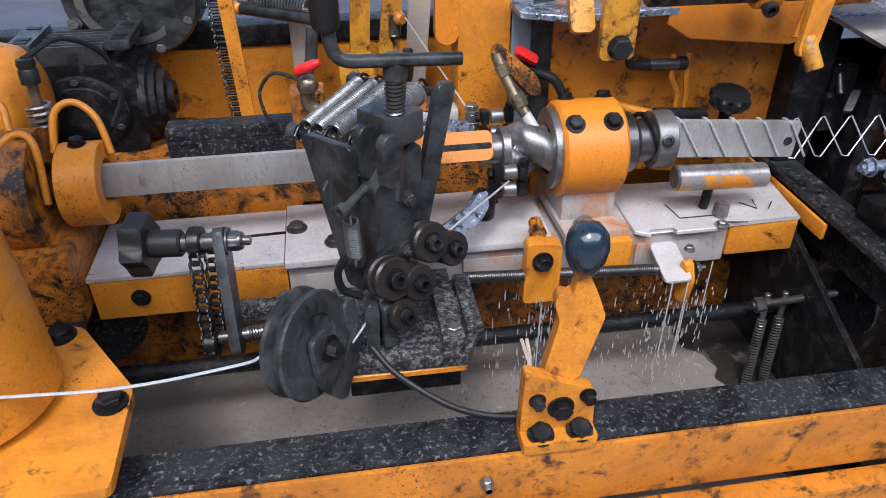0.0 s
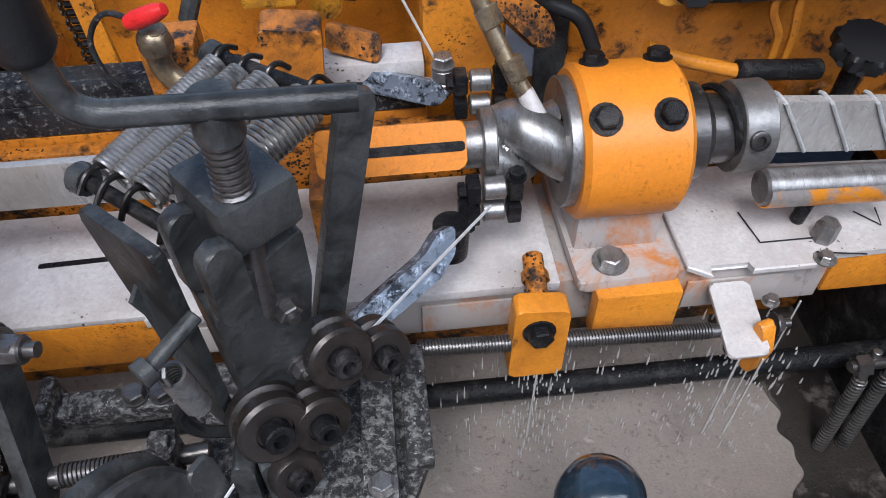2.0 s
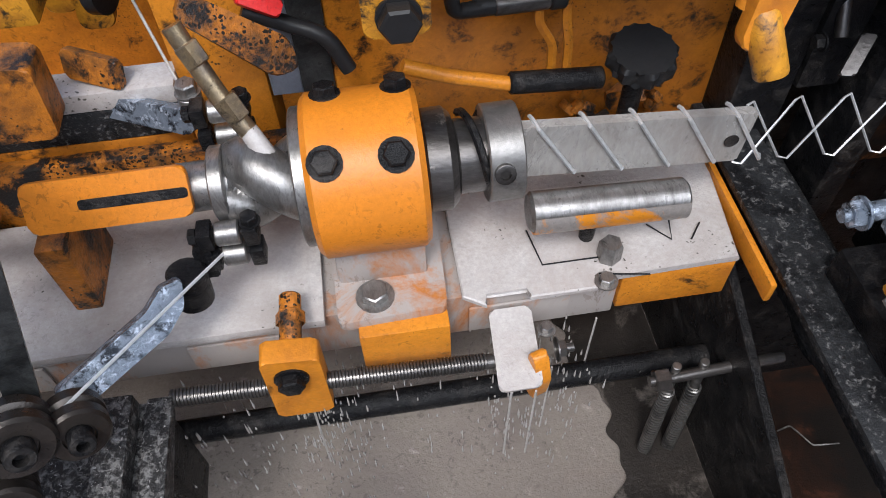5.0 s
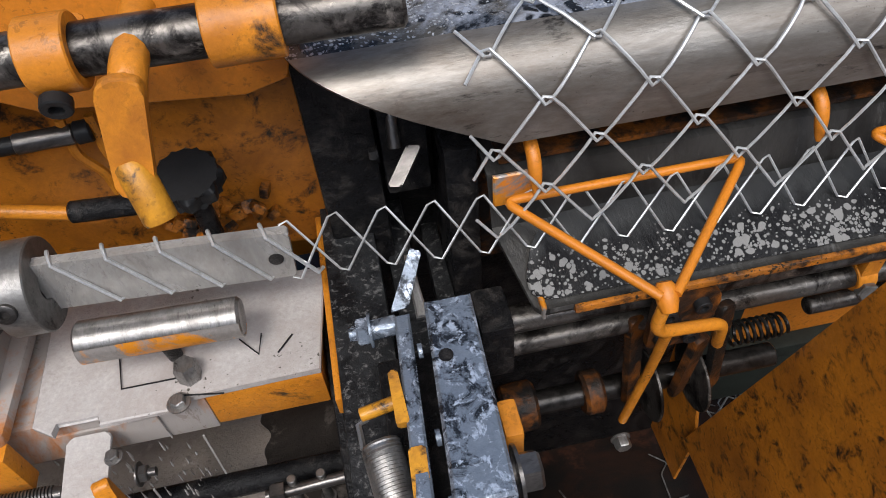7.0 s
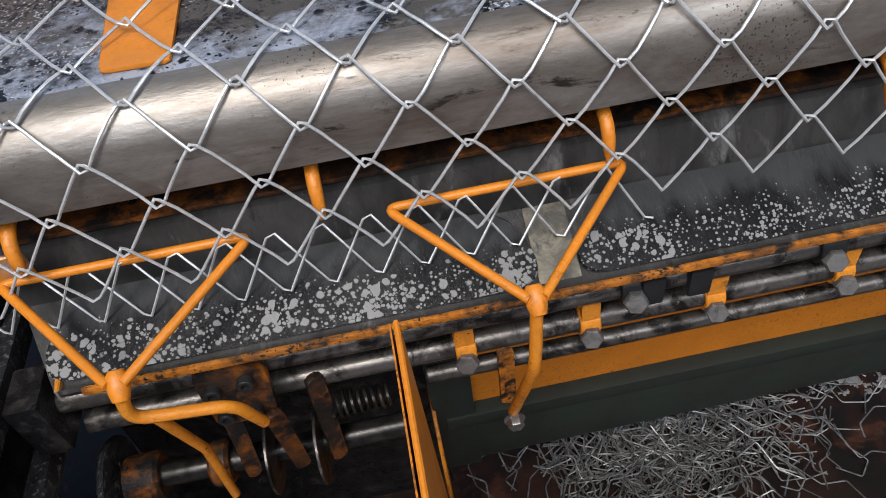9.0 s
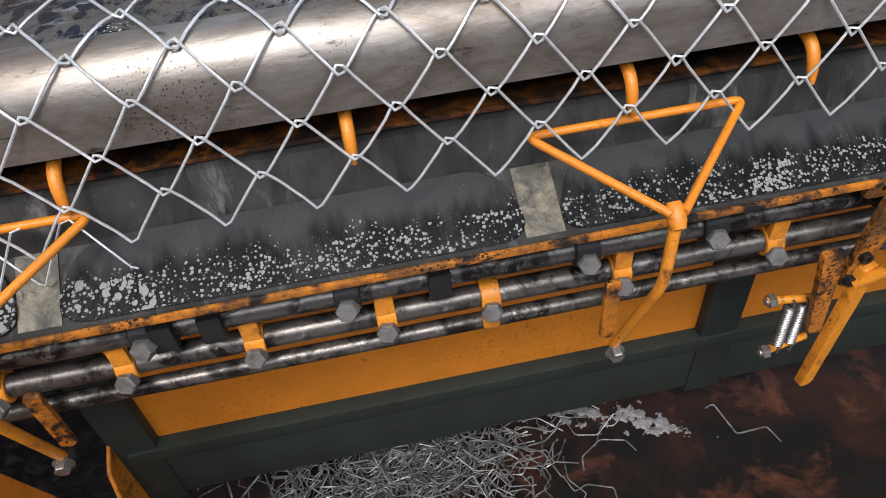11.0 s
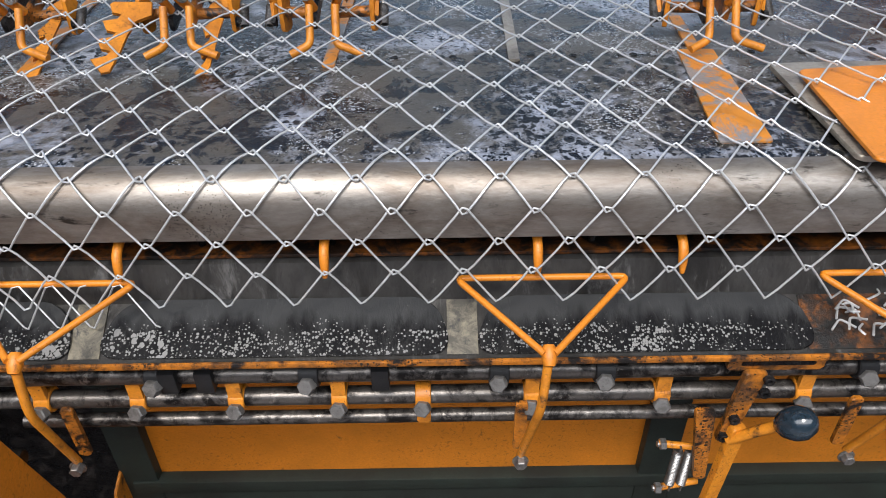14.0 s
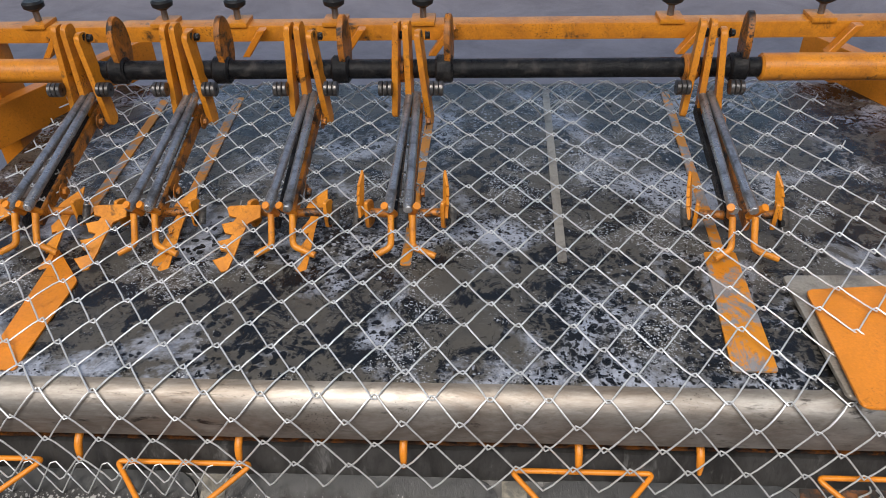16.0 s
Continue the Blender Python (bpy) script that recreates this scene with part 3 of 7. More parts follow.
part("drip_tongue", bm, MILKY, bed, "white wet steel tongue")
bm = B()
slab(bm, round_poly([(0, 0), (0.012, 0), (0.016, 0.03), (0.008, 0.055), (0, 0.055)], 0.003), (0.388, 0.640, 0.575), Vector((0.3, -1, 0)), Z, 0.012)
part("tongue_bracket", bm, ORANGE, bed, "orange bracket")
part("bolt", hexagon(B(), (0.393, 0.652, 0.632), Z, 0.005, 0.005), STEEL, bed)
part("bolt", hexagon(B(), (0.402, 0.648, 0.607), X, 0.007, 0.006, 1.4, 0.006), DARK_STEEL, bed)

# threaded feed rod and block
fr = thing("feed_screw", (0.22, 0.64, 0.60), "greasy threaded steel rod with an orange clamp block", "screw")
bm = B()
coil(bm, (0.118, 0.641, 0.631), (0.345, 0.641, 0.617), 0.0058, 0.0012, 92, 5, 10, False)
rod(bm, (0.118, 0.641, 0.631), (0.352, 0.641, 0.616), 0.0058, 12)
part("threaded_rod", bm, DARK_STEEL, fr)
bm = B()
slab(bm, round_poly([(0.187, 0.590), (0.229, 0.590), (0.229, 0.668), (0.189, 0.672)], 0.005), (0, 0.652, 0), X, Z, 0.018)
part("clamp_block", bm, ORANGE, fr, "orange clamp block")
part("bolt", hexagon(B(), (0.207, 0.634, 0.648), -Y, 0.0095, 0.008, 1.3), BLACK_GREASE, fr)
bm = B()
rod(bm, (0.209, 0.652, 0.660), (0.211, 0.690, 0.668), 0.008)
hexagon(bm, (0.210, 0.668, 0.663), Vector((0.03, 1, 0.15)), 0.0105, 0.010, 0)
part("stud", bm, ORANGE_DIRTY, fr, "rusty orange stud")
ts = thing("tray_shaft", (0.1, 0.670, 0.514), "long dark greasy shaft running through the coolant tray", "shaft")
part("shaft", rod(B(), (-0.40, 0.670, 0.514), (0.58, 0.670, 0.514), 0.011), BLACK_GREASE, ts)
for x in (-0.395, 0.555):
    part("collar", ring(B(), (x, 0.670, 0.514), X, 0.016, 0.016, 0.0112), BLACK_GREASE, ts)
bm = B()
rod(bm, (0.49, 0.637, 0.548), (0.60, 0.64, 0.552), 0.005)
hexagon(bm, (0.500, 0.637, 0.548), -X, 0.010, 0.012, 0, 0.004)
tagged(part("stop_bolt", bm, DARK_STEEL), "long greasy stop bolt through the tray side plate", "bolt")

for x in (0.507, 0.531):
    bm = B()
    coil(bm, (x, 0.640, 0.522), (x - 0.004, 0.630, 0.413), 0.0055, 0.0013, 26, 5, 12, False)
    rod(bm, (x, 0.640, 0.519), (x, 0.642, 0.560), 0.004, 10)
    tagged(part("tray_spring", bm, SPRING), "greasy coil spring standing in the coolant tray", "spring", "tray springs")

# ---- forming head ----
fh = thing("wire_forming_unit", (0.27, 0.73, 0.648), "orange cylindrical wire forming head with black bolts", "forming head")
bm = B()
lathe(bm, (0.240, 0.737, 0.736), X, [(0.000, 0.046), (0.000, 0.053), (0.004, 0.057), (0.072, 0.057), (0.076, 0.053), (0.076, 0.034), (0.004, 0.036), (0.0, 0.048)], 48)
part("drum", bm, ORANGE_CLEAN, fh)
bm = B()
box(bm, (0.246, 0.700, 0.655), (0.312, 0.785, 0.705), 0.004)
part("pedestal", bm, STAINED, fh)
bm = B()
slab(bm, round_poly([(0.243, 0.665), (0.322, 0.668), (0.328, 0.80), (0.24, 0.80)], 0.006), (0, 0, 0.6485), X, Y, 0.010)
part("foot", bm, STAINED, fh)
bm = B()
box(bm, (0.256, 0.656, 0.600), (0.322, 0.672, 0.650), 0.002)
part("foot_flange", bm, ORANGE, fh)
part("bolt", hexagon(B(), (0.271, 0.684, 0.659), Z, 0.0105, 0.007), STEEL, fh)
for x in (0.253, 0.297):
    d = Vector((0, -0.60, 0.80))
    part("bolt", hexagon(B(), Vector((x + 0.001, 0.737, 0.736)) + d.normalized() * 0.0565, d, 0.0085, 0.007), BLACK_GREASE, fh)
for x in (0.262, 0.308):
    part("bolt", hexagon(B(), (x - 0.004, 0.757, 0.789), Vector((0, 0.25, 1)), 0.008, 0.006, 1.3), BLACK_GREASE, fh)
bm = B()
ring(bm, (0.232, 0.737, 0.737), X, 0.009, 0.048, 0.030, 36)
part("seal_ring", bm, STEEL, fh, "steel ring")
# helix mouth: a twisted two-lobed body with deep flutes
bm = B()
hr = []
for i in range(25):
    t = i / 24
    row = []
    for k in range(48):
        a = 2 * math.pi * k / 48
        lobe = abs(math.cos(a - 0.6 - 2.6 * t)) ** 0.6
        r = (0.013 + 0.021 * lobe) * (0.80 + 0.20 * min(1, t * 3))
        row.append(bm.verts.new((0.184 + 0.050 * t, 0.737 + r * math.cos(a), 0.739 + r * math.sin(a))))
    hr.append(row)
for ra_, rb_ in zip(hr, hr[1:]):
    for k in range(48):
        bm.faces.new((ra_[k], ra_[(k + 1) % 48], rb_[(k + 1) % 48], rb_[k])).smooth = True
bm.faces.new(hr[0][::-1])
bm.faces.new(hr[-1])
rod(bm, (0.150, 0.737, 0.741), (0.19, 0.737, 0.741), 0.017, 24)
ring(bm, (0.176, 0.737, 0.741), X, 0.010, 0.026, 0.012, 28)
part("helix_mouth", bm, STEEL, fh, "bright wet steel helix mouth")
bm = B()
rod(bm, (0.314, 0.737, 0.738), (0.338, 0.737, 0.738), 0.036, 36)
rod(bm, (0.336, 0.735, 0.740), (0.362, 0.735, 0.740), 0.026, 32)
part("helix_sleeve", bm, DARK_STEEL, fh)
bm = B()
for k in range(2):
    pts = [(0.344 + 0.020 * i / 16, 0.735 + 0.0265 * math.cos(radians(40 + k * 180 + 13 * i)), 0.745 + 0.0265 * math.sin(radians(40 + k * 180 + 13 * i))) for i in range(17)]
    tube(bm, pts, 0.003, 6)
part("groove", bm, BLACK_GREASE, fh, "dark helical groove")
bm = B()
ring(bm, (0.358, 0.734, 0.741), X, 0.024, 0.034, 0.012, 36)
col = part("collar", bm, MACHINED, fh, "machined steel collar")
part("set_screw", socket_screw(B(), (0.367, 0.734 - 0.031, 0.7525), Vector((0, -0.92, 0.36)), 0.0072, 0.004), DARK_STEEL, col)

# ---- rotating blade ----
bl = thing("winding_mandrel", (0.1, 0.73, 0.72), "long flat steel blade that winds the wire", "blade")
bm = B()
box(bm, (-0.268, 0.729, 0.721), (0.02, 0.736, 0.760), 0.0012)
part("drive_bar", bm, BAR, bl, "flat steel drive bar wet with coolant")
bm = B()
slab(bm, round_poly([(0.378, 0.717), (0.549, 0.704), (0.552, 0.750), (0.378, 0.764)], 0.002), (0, 0.738, 0), X, Z, 0.008)
part("blade_end", bm, BAR, bl)
bm = B()
lathe(bm, (0.5385, 0.7295, 0.7265), -Y, [(0.0, 0.0055), (0.0008, 0.0055), (0.0008, 0)], 14)
part("hole", bm, BLACK_GREASE, bl, "dark hole")
bm = B()
slab(bm, round_poly([(0, 0), (0.104, 0.0), (0.104, 0.034), (0, 0.034)], 0.006), (0.060, 0.716, 0.738), X, Vector((0, 0.5, 0.8)), 0.006)
og = thing("blade_guide", (0.10, 0.70, 0.70), "orange slotted guide plate over the blade", "guide")
part("plate", bm, ORANGE_CLEAN, og)
gn = X.cross(Vector((0, 0.5, 0.8)).normalized())
part("slot", slab(B(), round_poly([(0.034, 0.013), (0.103, 0.013), (0.103, 0.020), (0.034, 0.020)], 0.003), Vector((0.060, 0.716, 0.738)) + gn * 0.0060, X, Vector((0, 0.5, 0.8)), 0.0006, 0), BLACK_GREASE, og, "dark slot")
for x in (0.135, 0.152):
    part("hole", lathe(B(), (x - 0.008, 0.7205, 0.7535), Vector((0, -0.8, 0.5)), [(0, 0.004), (0.001, 0.004), (0.001, 0)], 12), BLACK_GREASE, og)
bm = B()
box(bm, (0.05, 0.715, 0.648), (0.07, 0.78, 0.72), 0.003)
part("stand", bm, ORANGE_DIRTY, og)
# half pipe below the blade
hp = thing("wire_guide_pipe", (0.44, 0.70, 0.66), "half-painted orange and steel guide pipe below the blade", "pipe")
part("pipe", rod(B(), (0.388, 0.712, 0.698), (0.505, 0.710, 0.694), 0.0150, 28), STEEL, hp)
bm = B()
shell = [radians(150 + 11 * k) for k in range(13)]
vr = [[bm.verts.new((x, 0.7115 + r * math.cos(a), zc + r * math.sin(a))) for a in shell] for x, zc, r in ((0.390, 0.698, 0.0152), (0.390, 0.698, 0.0166), (0.504, 0.694, 0.0166), (0.504, 0.694, 0.0152))]
for ra_, rb_ in zip(vr, vr[1:]):
    for k in range(12):
        bm.faces.new((ra_[k], ra_[k + 1], rb_[k + 1], rb_[k])).smooth = True
part("orange_shell", bm, WORN_PAINT, hp, "flaking orange paint on the lower half")
part("stud", rod(B(), (0.440, 0.722, 0.646), (0.440, 0.716, 0.690), 0.006, 12), BLACK_GREASE, hp)

# ---- panels behind the head ----
bm = B()
slab(bm, [(0.262, 0.66), (0.575, 0.62), (0.59, 0.90), (0.262, 0.90)], (0, 0.850, 0), X, Z, 0.010)
struct("wall_back_panel", bm, SOIL_SHADE, "grimy orange upright panel behind the forming head", "panel")
bm = B()
box(bm, (0.575, 0.80, 0.60), (0.625, 0.86, 0.868), 0.004)
struct("wall_black_post", bm, BLACK_GREASE, "black greasy post beside the orange panel", "post")
bm = B()
box(bm, (0.236, 0.838, 0.66), (0.262, 0.86, 0.90), 0.003)
struct("wall_dark_strip", bm, GREY_PAINT, "dark grey edge strip of the panel", "post")
bm = B()
slab(bm, [(0, 0), (0.028, 0), (0.028, 0.23), (0, 0.23)], (0.212, 0.850, 0.72), X, Z, 0.006)
struct("wall_blue_sheet", bm, BLUE_SHEET, "pale blue-grey painted upright sheet", "panel")
bm = B()
box(bm, (0.145, 0.845, 0.60), (0.211, 0.90, 1.05), 0.005)
struct("wall_column", bm, ORANGE, "orange square upright column", "column")

# ---- left side: post, base plate, spindle housing, gearbox ----
pst = thing("support_post", (-0.36, 0.50, 0.60), "thick orange support post on a bolted base plate", "post")
bm = B()
slab(bm, round_poly([(-0.60, 0.38), (-0.211, 0.391), (-0.214, 0.505), (-0.283, 0.606), (-0.60, 0.64)], 0.008), (0, 0, 0.630), X, Y, 0.012)
part("base_plate", bm, ORANGE, pst)
bm = B()
rod(bm, (-0.352, 0.505, 0.640), (-0.368, 0.49, 1.20), 0.078, 48)
part("post", bm, ORANGE, pst)
for x, y in ((-0.230, 0.487), (-0.300, 0.592), (-0.318, 0.402)):
    part("bolt", hexagon(B(), (x, y, 0.642), Z, 0.0115, 0.008), BLACK_GREASE, pst)

sh = thing("spindle_housing", (-0.31, 0.73, 0.62), "orange round spindle bearing housing", "bearing housing")
bm = B()
ring(bm, (-0.302, 0.733, 0.738), X, 0.042, 0.046, 0.026, 40)
part("front_ring", bm, ORANGE, sh)
bm = B()
ring(bm, (-0.372, 0.735, 0.735), X, 0.05, 0.066, 0.028, 40)
rod(bm, (-0.50, 0.735, 0.735), (-0.365, 0.735, 0.735), 0.055, 36)
part("bearing_body", bm, ORANGE_DIRTY, sh)
bm = B()
lathe(bm, (-0.275, 0.733, 0.738), X, [(0, 0.0255), (0.002, 0.0255), (0.002, 0)], 24)
part("bore", bm, BLACK_GREASE, sh)
for hoop in ([(-0.352, 0.695, 0.735), (-0.350, 0.712, 0.790), (-0.335, 0.725, 0.803), (-0.316, 0.715, 0.795), (-0.314, 0.698, 0.735)],
             [(-0.312, 0.748, 0.770), (-0.306, 0.765, 0.808), (-0.285, 0.770, 0.817), (-0.264, 0.762, 0.800), (-0.254, 0.748, 0.765)],
             [(-0.372, 0.740, 0.80), (-0.368, 0.755, 0.822), (-0.352, 0.757, 0.824), (-0.346, 0.742, 0.80)]):
    part("hoop", tube(B(), smooth_path(hoop), 0.0040, 10), ORANGE, sh)
part("grip_bar", lathe(B(), (-0.385, 0.690, 0.738), Vector((1, -0.1, -0.12)), [(0, 0), (0.001, 0.005), (0.006, 0.0085), (0.050, 0.0085), (0.056, 0.005), (0.057, 0)], 16), ORANGE_CLEAN, sh)
part("set_bolt", hexagon(B(), (-0.282, 0.735, 0.783), Z, 0.008, 0.007, 1.2), BLACK_GREASE, sh)
bm = B()
box(bm, (-0.42, 0.66, 0.60), (-0.30, 0.80, 0.69), 0.006)
part("pedestal", bm, ORANGE_DIRTY, sh)
bm = B()
slab(bm, [(0.0, 0.0), (0.05, 0.0), (0.02, 0.13), (0.0, 0.14)], (-0.305, 0.79, 0.55), -Y, Z, 0.012)
part("gusset", bm, ORANGE, sh)
bm = B()
box(bm, (-0.42, 0.60, 0.600), (-0.30, 0.80, 0.606), 0.002)
tagged(part("end_shelf", bm, BLACK_GREASE), "dark oily shelf plate at the end of the bed", "shelf")

gb = thing("worm_gearbox", (-0.29, 0.95, 0.68), "black ribbed worm gearbox with an electric motor", "gearbox")
bm = B()
slab(bm, round_poly([(-0.372, 0.678), (-0.262, 0.678), (-0.258, 0.700), (-0.258, 0.780), (-0.270, 0.797), (-0.360, 0.797), (-0.374, 0.780), (-0.374, 0.700)], 0.012), (0, 1.02, 0), X, Z, 0.085, 0.003)
part("case", bm, BLACK_GREASE, gb)
for i in range(7):
    bm = B()
    box(bm, (-0.352, 0.940 + 0.011 * i, 0.796), (-0.284, 0.9445 + 0.011 * i, 0.818), 0.001)
    part("cooling_fin", bm, GREY_PAINT, gb)
for x in (-0.376, -0.280):
    bm = B()
    slab(bm, round_poly([(0, 0), (0.024, 0), (0.024, 0.090), (0, 0.090)], 0.003), (x, 0.932, 0.814), X, Y, 0.010)
    part("mounting_foot", bm, GREY_PAINT, gb)
    for yy in (0.940, 0.953, 0.998):
        bm = B()
        box(bm, (x + 0.005, yy, 0.8242), (x + 0.019, yy + 0.009, 0.8250), 0)
        part("foot_slot", bm, RUBBER, gb)
bm = B()
lathe(bm, (-0.318, 0.936, 0.738), -Y, [(0, 0.047), (0.005, 0.047), (0.007, 0.044), (0.007, 0.034), (0.009, 0.032), (0.009, 0)], 40)
part("side_cover", bm, BLACK_GREASE, gb)
for k in range(6):
    a_ = radians(30 + 60 * k)
    part("cover_bolt", hexagon(B(), (-0.318 + 0.040 * math.cos(a_), 0.930, 0.738 + 0.040 * math.sin(a_)), -Y, 0.0045, 0.004, 0), GREY_PAINT, gb)
bm = B()
lathe(bm, (-0.260, 0.978, 0.735), X, [(0, 0.052), (0.008, 0.052), (0.010, 0.046), (0.016, 0.044), (0.017, 0.036), (0.024, 0.034), (0.025, 0.022), (0.031, 0.020), (0.031, 0.010), (0.026, 0.009), (0.026, 0)], 40)
part("output_flange", bm, BLACK_GREASE, gb)
bm = B()
lathe(bm, (-0.268, 1.03, 0.845), Vector((0.12, 1, 0)), [(0, 0), (0, 0.072), (0.012, 0.075), (0.018, 0.062), (0.05, 0.062), (0.05, 0.068), (0.16, 0.068), (0.17, 0.05), (0.17, 0)], 40)
part("motor", bm, GREY_PAINT, gb)
for k in range(8):
    a_ = radians(22 + 45 * k)
    part("flange_bolt", hexagon(B(), (-0.268 + 0.066 * math.cos(a_), 1.0295, 0.845 + 0.066 * math.sin(a_)), -Y, 0.006, 0.006, 1.3), BOLT, gb)
part("flange_rim", ring(B(), (-0.268, 1.030, 0.845), -Y, 0.004, 0.056, 0.046, 40), MACHINED, gb, "bright machined rim")
bm = B()
for i in range(20):
    a = 2 * math.pi * i / 20
    box(bm, (-0.295, 1.085, 0), (-0.291, 1.19, 0.006), 0, Matrix.Translation((-0.263, 0, 0.84)) @ Matrix.Rotation(a, 4, "Y") @ Matrix.Translation((0.293, 0, 0.066)))
part("motor_fins", bm, GREY_PAINT, gb)
bm = B()
box(bm, (-0.39, 0.90, 0.655), (-0.22, 1.04, 0.68), 0.004)
part("mounting_plate", bm, ORANGE_DIRTY, gb)
gb.scale = (1.22, 1.05, 1.05)
gb.location = (-0.298, 0.950, 0.680)
# orange tank behind the housing
ot = thing("orange_tank", (-0.45, 0.87, 0.69), "rounded orange drum cover behind the spindle housing", "cover")
part("drum", lathe(B(), (-0.70, 0.87, 0.775), X, [(0, 0), (0, 0.070), (0.02, 0.080), (0.30, 0.080), (0.325, 0.074), (0.340, 0.058), (0.346, 0.03), (0.346, 0)], 40), ORANGE, ot)
part("stand", box(B(), (-0.62, 0.83, 0.55), (-0.42, 0.91, 0.71), 0.004), ORANGE_DIRTY, ot)

# back trough behind the bed
bm = B()
box(bm, (-0.42, 1.12, 0.30), (0.60, 1.13, 0.757), 0.003)
struct("wall_back_tray", bm, ORANGE, "orange back wall of the frame behind the gearbox", "panel")
bm = B()
box(bm, (-0.6, 1.115, 0.758), (0.60, 1.16, 0.79), 0.004)
struct("trim_back_beam", bm, BLACK_GREASE, "black steel back beam", "beam")
bm = B()
box(bm, (-0.42, 0.86, 0.55), (0.145, 1.12, 0.56), 0.002)
struct("shelf_back_floor", bm, ORANGE, "orange sheet floor of the rear frame", "panel")
bm = B()
box(bm, (-0.215, 0.832, 0.735), (-0.001, 0.862, 0.752), 0.003)
box(bm, (-0.215, 0.832, 0.706), (0.145, 0.838, 0.735), 0.001)
wet_top = B()
box(wet_top, (0.0, 0.832, 0.735), (0.145, 0.862, 0.752), 0.003)
struct("trim_wet_rail", wet_top, MILKY, "coolant-whitened end of the rear rail", "rail")
struct("trim_rear_rail", bm, RAIL, "dark wet steel rail behind the bed", "rail")
bm = B()
box(bm, (-0.215, 0.832, 0.66), (0.145, 0.838, 0.705), 0.001)
struct("wall_rail_skirt", bm, SOIL_SHADE, "soiled orange sheet below the rear rail", "panel")
bm = B()
box(bm, (-0.42, 0.815, 0.60), (0.24, 0.83, 0.70), 0.003)
struct("wall_rear_apron", bm, ORANGE_DIRTY, "orange upright sheet behind the bed", "panel")

# ---- rolling board ----
def board_profile(yz_step=6):
    pts = [(1.640, 0.868), (0.772, 0.868)]
    for i in range(1, 13):
        a = radians(90 + 90 * i / 12)
        pts.append((0.772 + 0.045 * math.cos(a), 0.823 + 0.045 * math.sin(a)))
    return pts + [(0.7275, 0.797)]


bm = B()
slab(bm, [(0.577, 0.785), (2.36, 0.785), (2.36, 1.640), (0.577, 1.640)], (0, 0, 0.860), X, Y, 0.008, 0)
rb = thing("winding_board", (1.45, 1.1, 0.86), "wet dark steel board with a polished rolled front lip", "board")
part("deck", bm, BOARD, rb)
CURVE = [(0.7848, 0.868)] + board_profile()[1:]


def rolled_sheet(prof):
    """A bent sheet 5 mm thick along the board, with its slanted end."""
    bm = B()
    rows = []
    for y, z in prof:
        x0 = 0.577 + (0.130 * (0.868 - z) / 0.07 if z < 0.867 else 0)
        rows.append([(x0, y, z), (2.36, y, z)])
    inner = [[(a[0], a[1] + 0.005, a[2] - 0.005 if a[2] > 0.84 else a[2]) for a in r] for r in rows]
    vs = [[bm.verts.new(p) for p in r] for r in rows]
    vi = [[bm.verts.new(p) for p in r] for r in inner]
    for a, b in zip(vs, vs[1:]):
        bm.faces.new((a[0], a[1], b[1], b[0])).smooth = True
    for a, b in zip(vi, vi[1:]):
        bm.faces.new((b[0], b[1], a[1], a[0])).smooth = True
    bm.faces.new((vs[-1][0], vs[-1][1], vi[-1][1], vi[-1][0]))
    for a, b, c, d in zip(vs, vs[1:], vi, vi[1:]):
        bm.faces.new((a[0], b[0], d[0], c[0]))
    return bm


part("deck_edge", rolled_sheet(CURVE[:4]), BOARD, rb)
part("rolled_lip", rolled_sheet(CURVE[3:]), LIP, rb, "polished rolled front lip")

# machine body under the board
# beam colour holds both its grime and the shade of the lip
bm = B()
box(bm, (0.70, 0.800, 0.60), (2.36, 0.812, 0.80), 0.002)
struct("wall_under_board", bm, GRIME_SHADE, "grimy orange beam under the board lip, darkened for the lip's shade", "beam")
bm = B()
box(bm, (1.0, 0.850, 0.22), (2.36, 0.858, 0.66), 0.002)
struct("wall_front_panel", bm, ORANGE_CLEAN, "smooth orange front panel of the frame", "panel")
bm = B()
box(bm, (1.0, 0.835, 0.130), (2.36, 0.875, 0.232), 0.004)
box(bm, (1.0, 0.828, 0.232), (2.36, 0.862, 0.258), 0.003)
struct("trim_lower_beam", bm, GREEN_PAINT, "dark green painted lower beam", "beam")
for x in (0.985, 1.790):
    bm = B()
    box(bm, (x, 0.832, 0.12), (x + 0.055, 0.872, 0.66), 0.004)
    struct("wall_green_post", bm, GREEN_PAINT, "dark green painted upright of the frame", "post")

# ---- trough ----
tr = thing("weaving_trough", (1.5, 0.70, 0.66), "long sheet-metal trough under the mesh, with orange lip", "trough")
bm = B()
prof = [(0.797, 0.752), (0.758, 0.750), (0.752, 0.7485), (0.738, 0.706), (0.680, 0.675), (0.674, 0.675), (0.670, 0.683)]
xl = lambda y: 0.70 + max(0, (0.70 - y)) * 0.9
top = [[bm.verts.new((xl(y), y, z)), bm.verts.new((2.36, y, z))] for y, z in prof]
bot = [[bm.verts.new((xl(y), y - 0.001, z - 0.004)), bm.verts.new((2.36, y - 0.001, z - 0.004))] for y, z in prof]
for a, b, c, d in zip(top, top[1:], bot, bot[1:]):
    bm.faces.new((a[0], a[1], b[1], b[0]))
    bm.faces.new((d[0], d[1], c[1], c[0]))
    bm.faces.new((a[0], b[0], d[0], c[0]))
bm.faces.new((top[-1][0], top[-1][1], bot[-1][1], bot[-1][0]))
part("sheet", bm, TROUGH, tr)
bm = B()
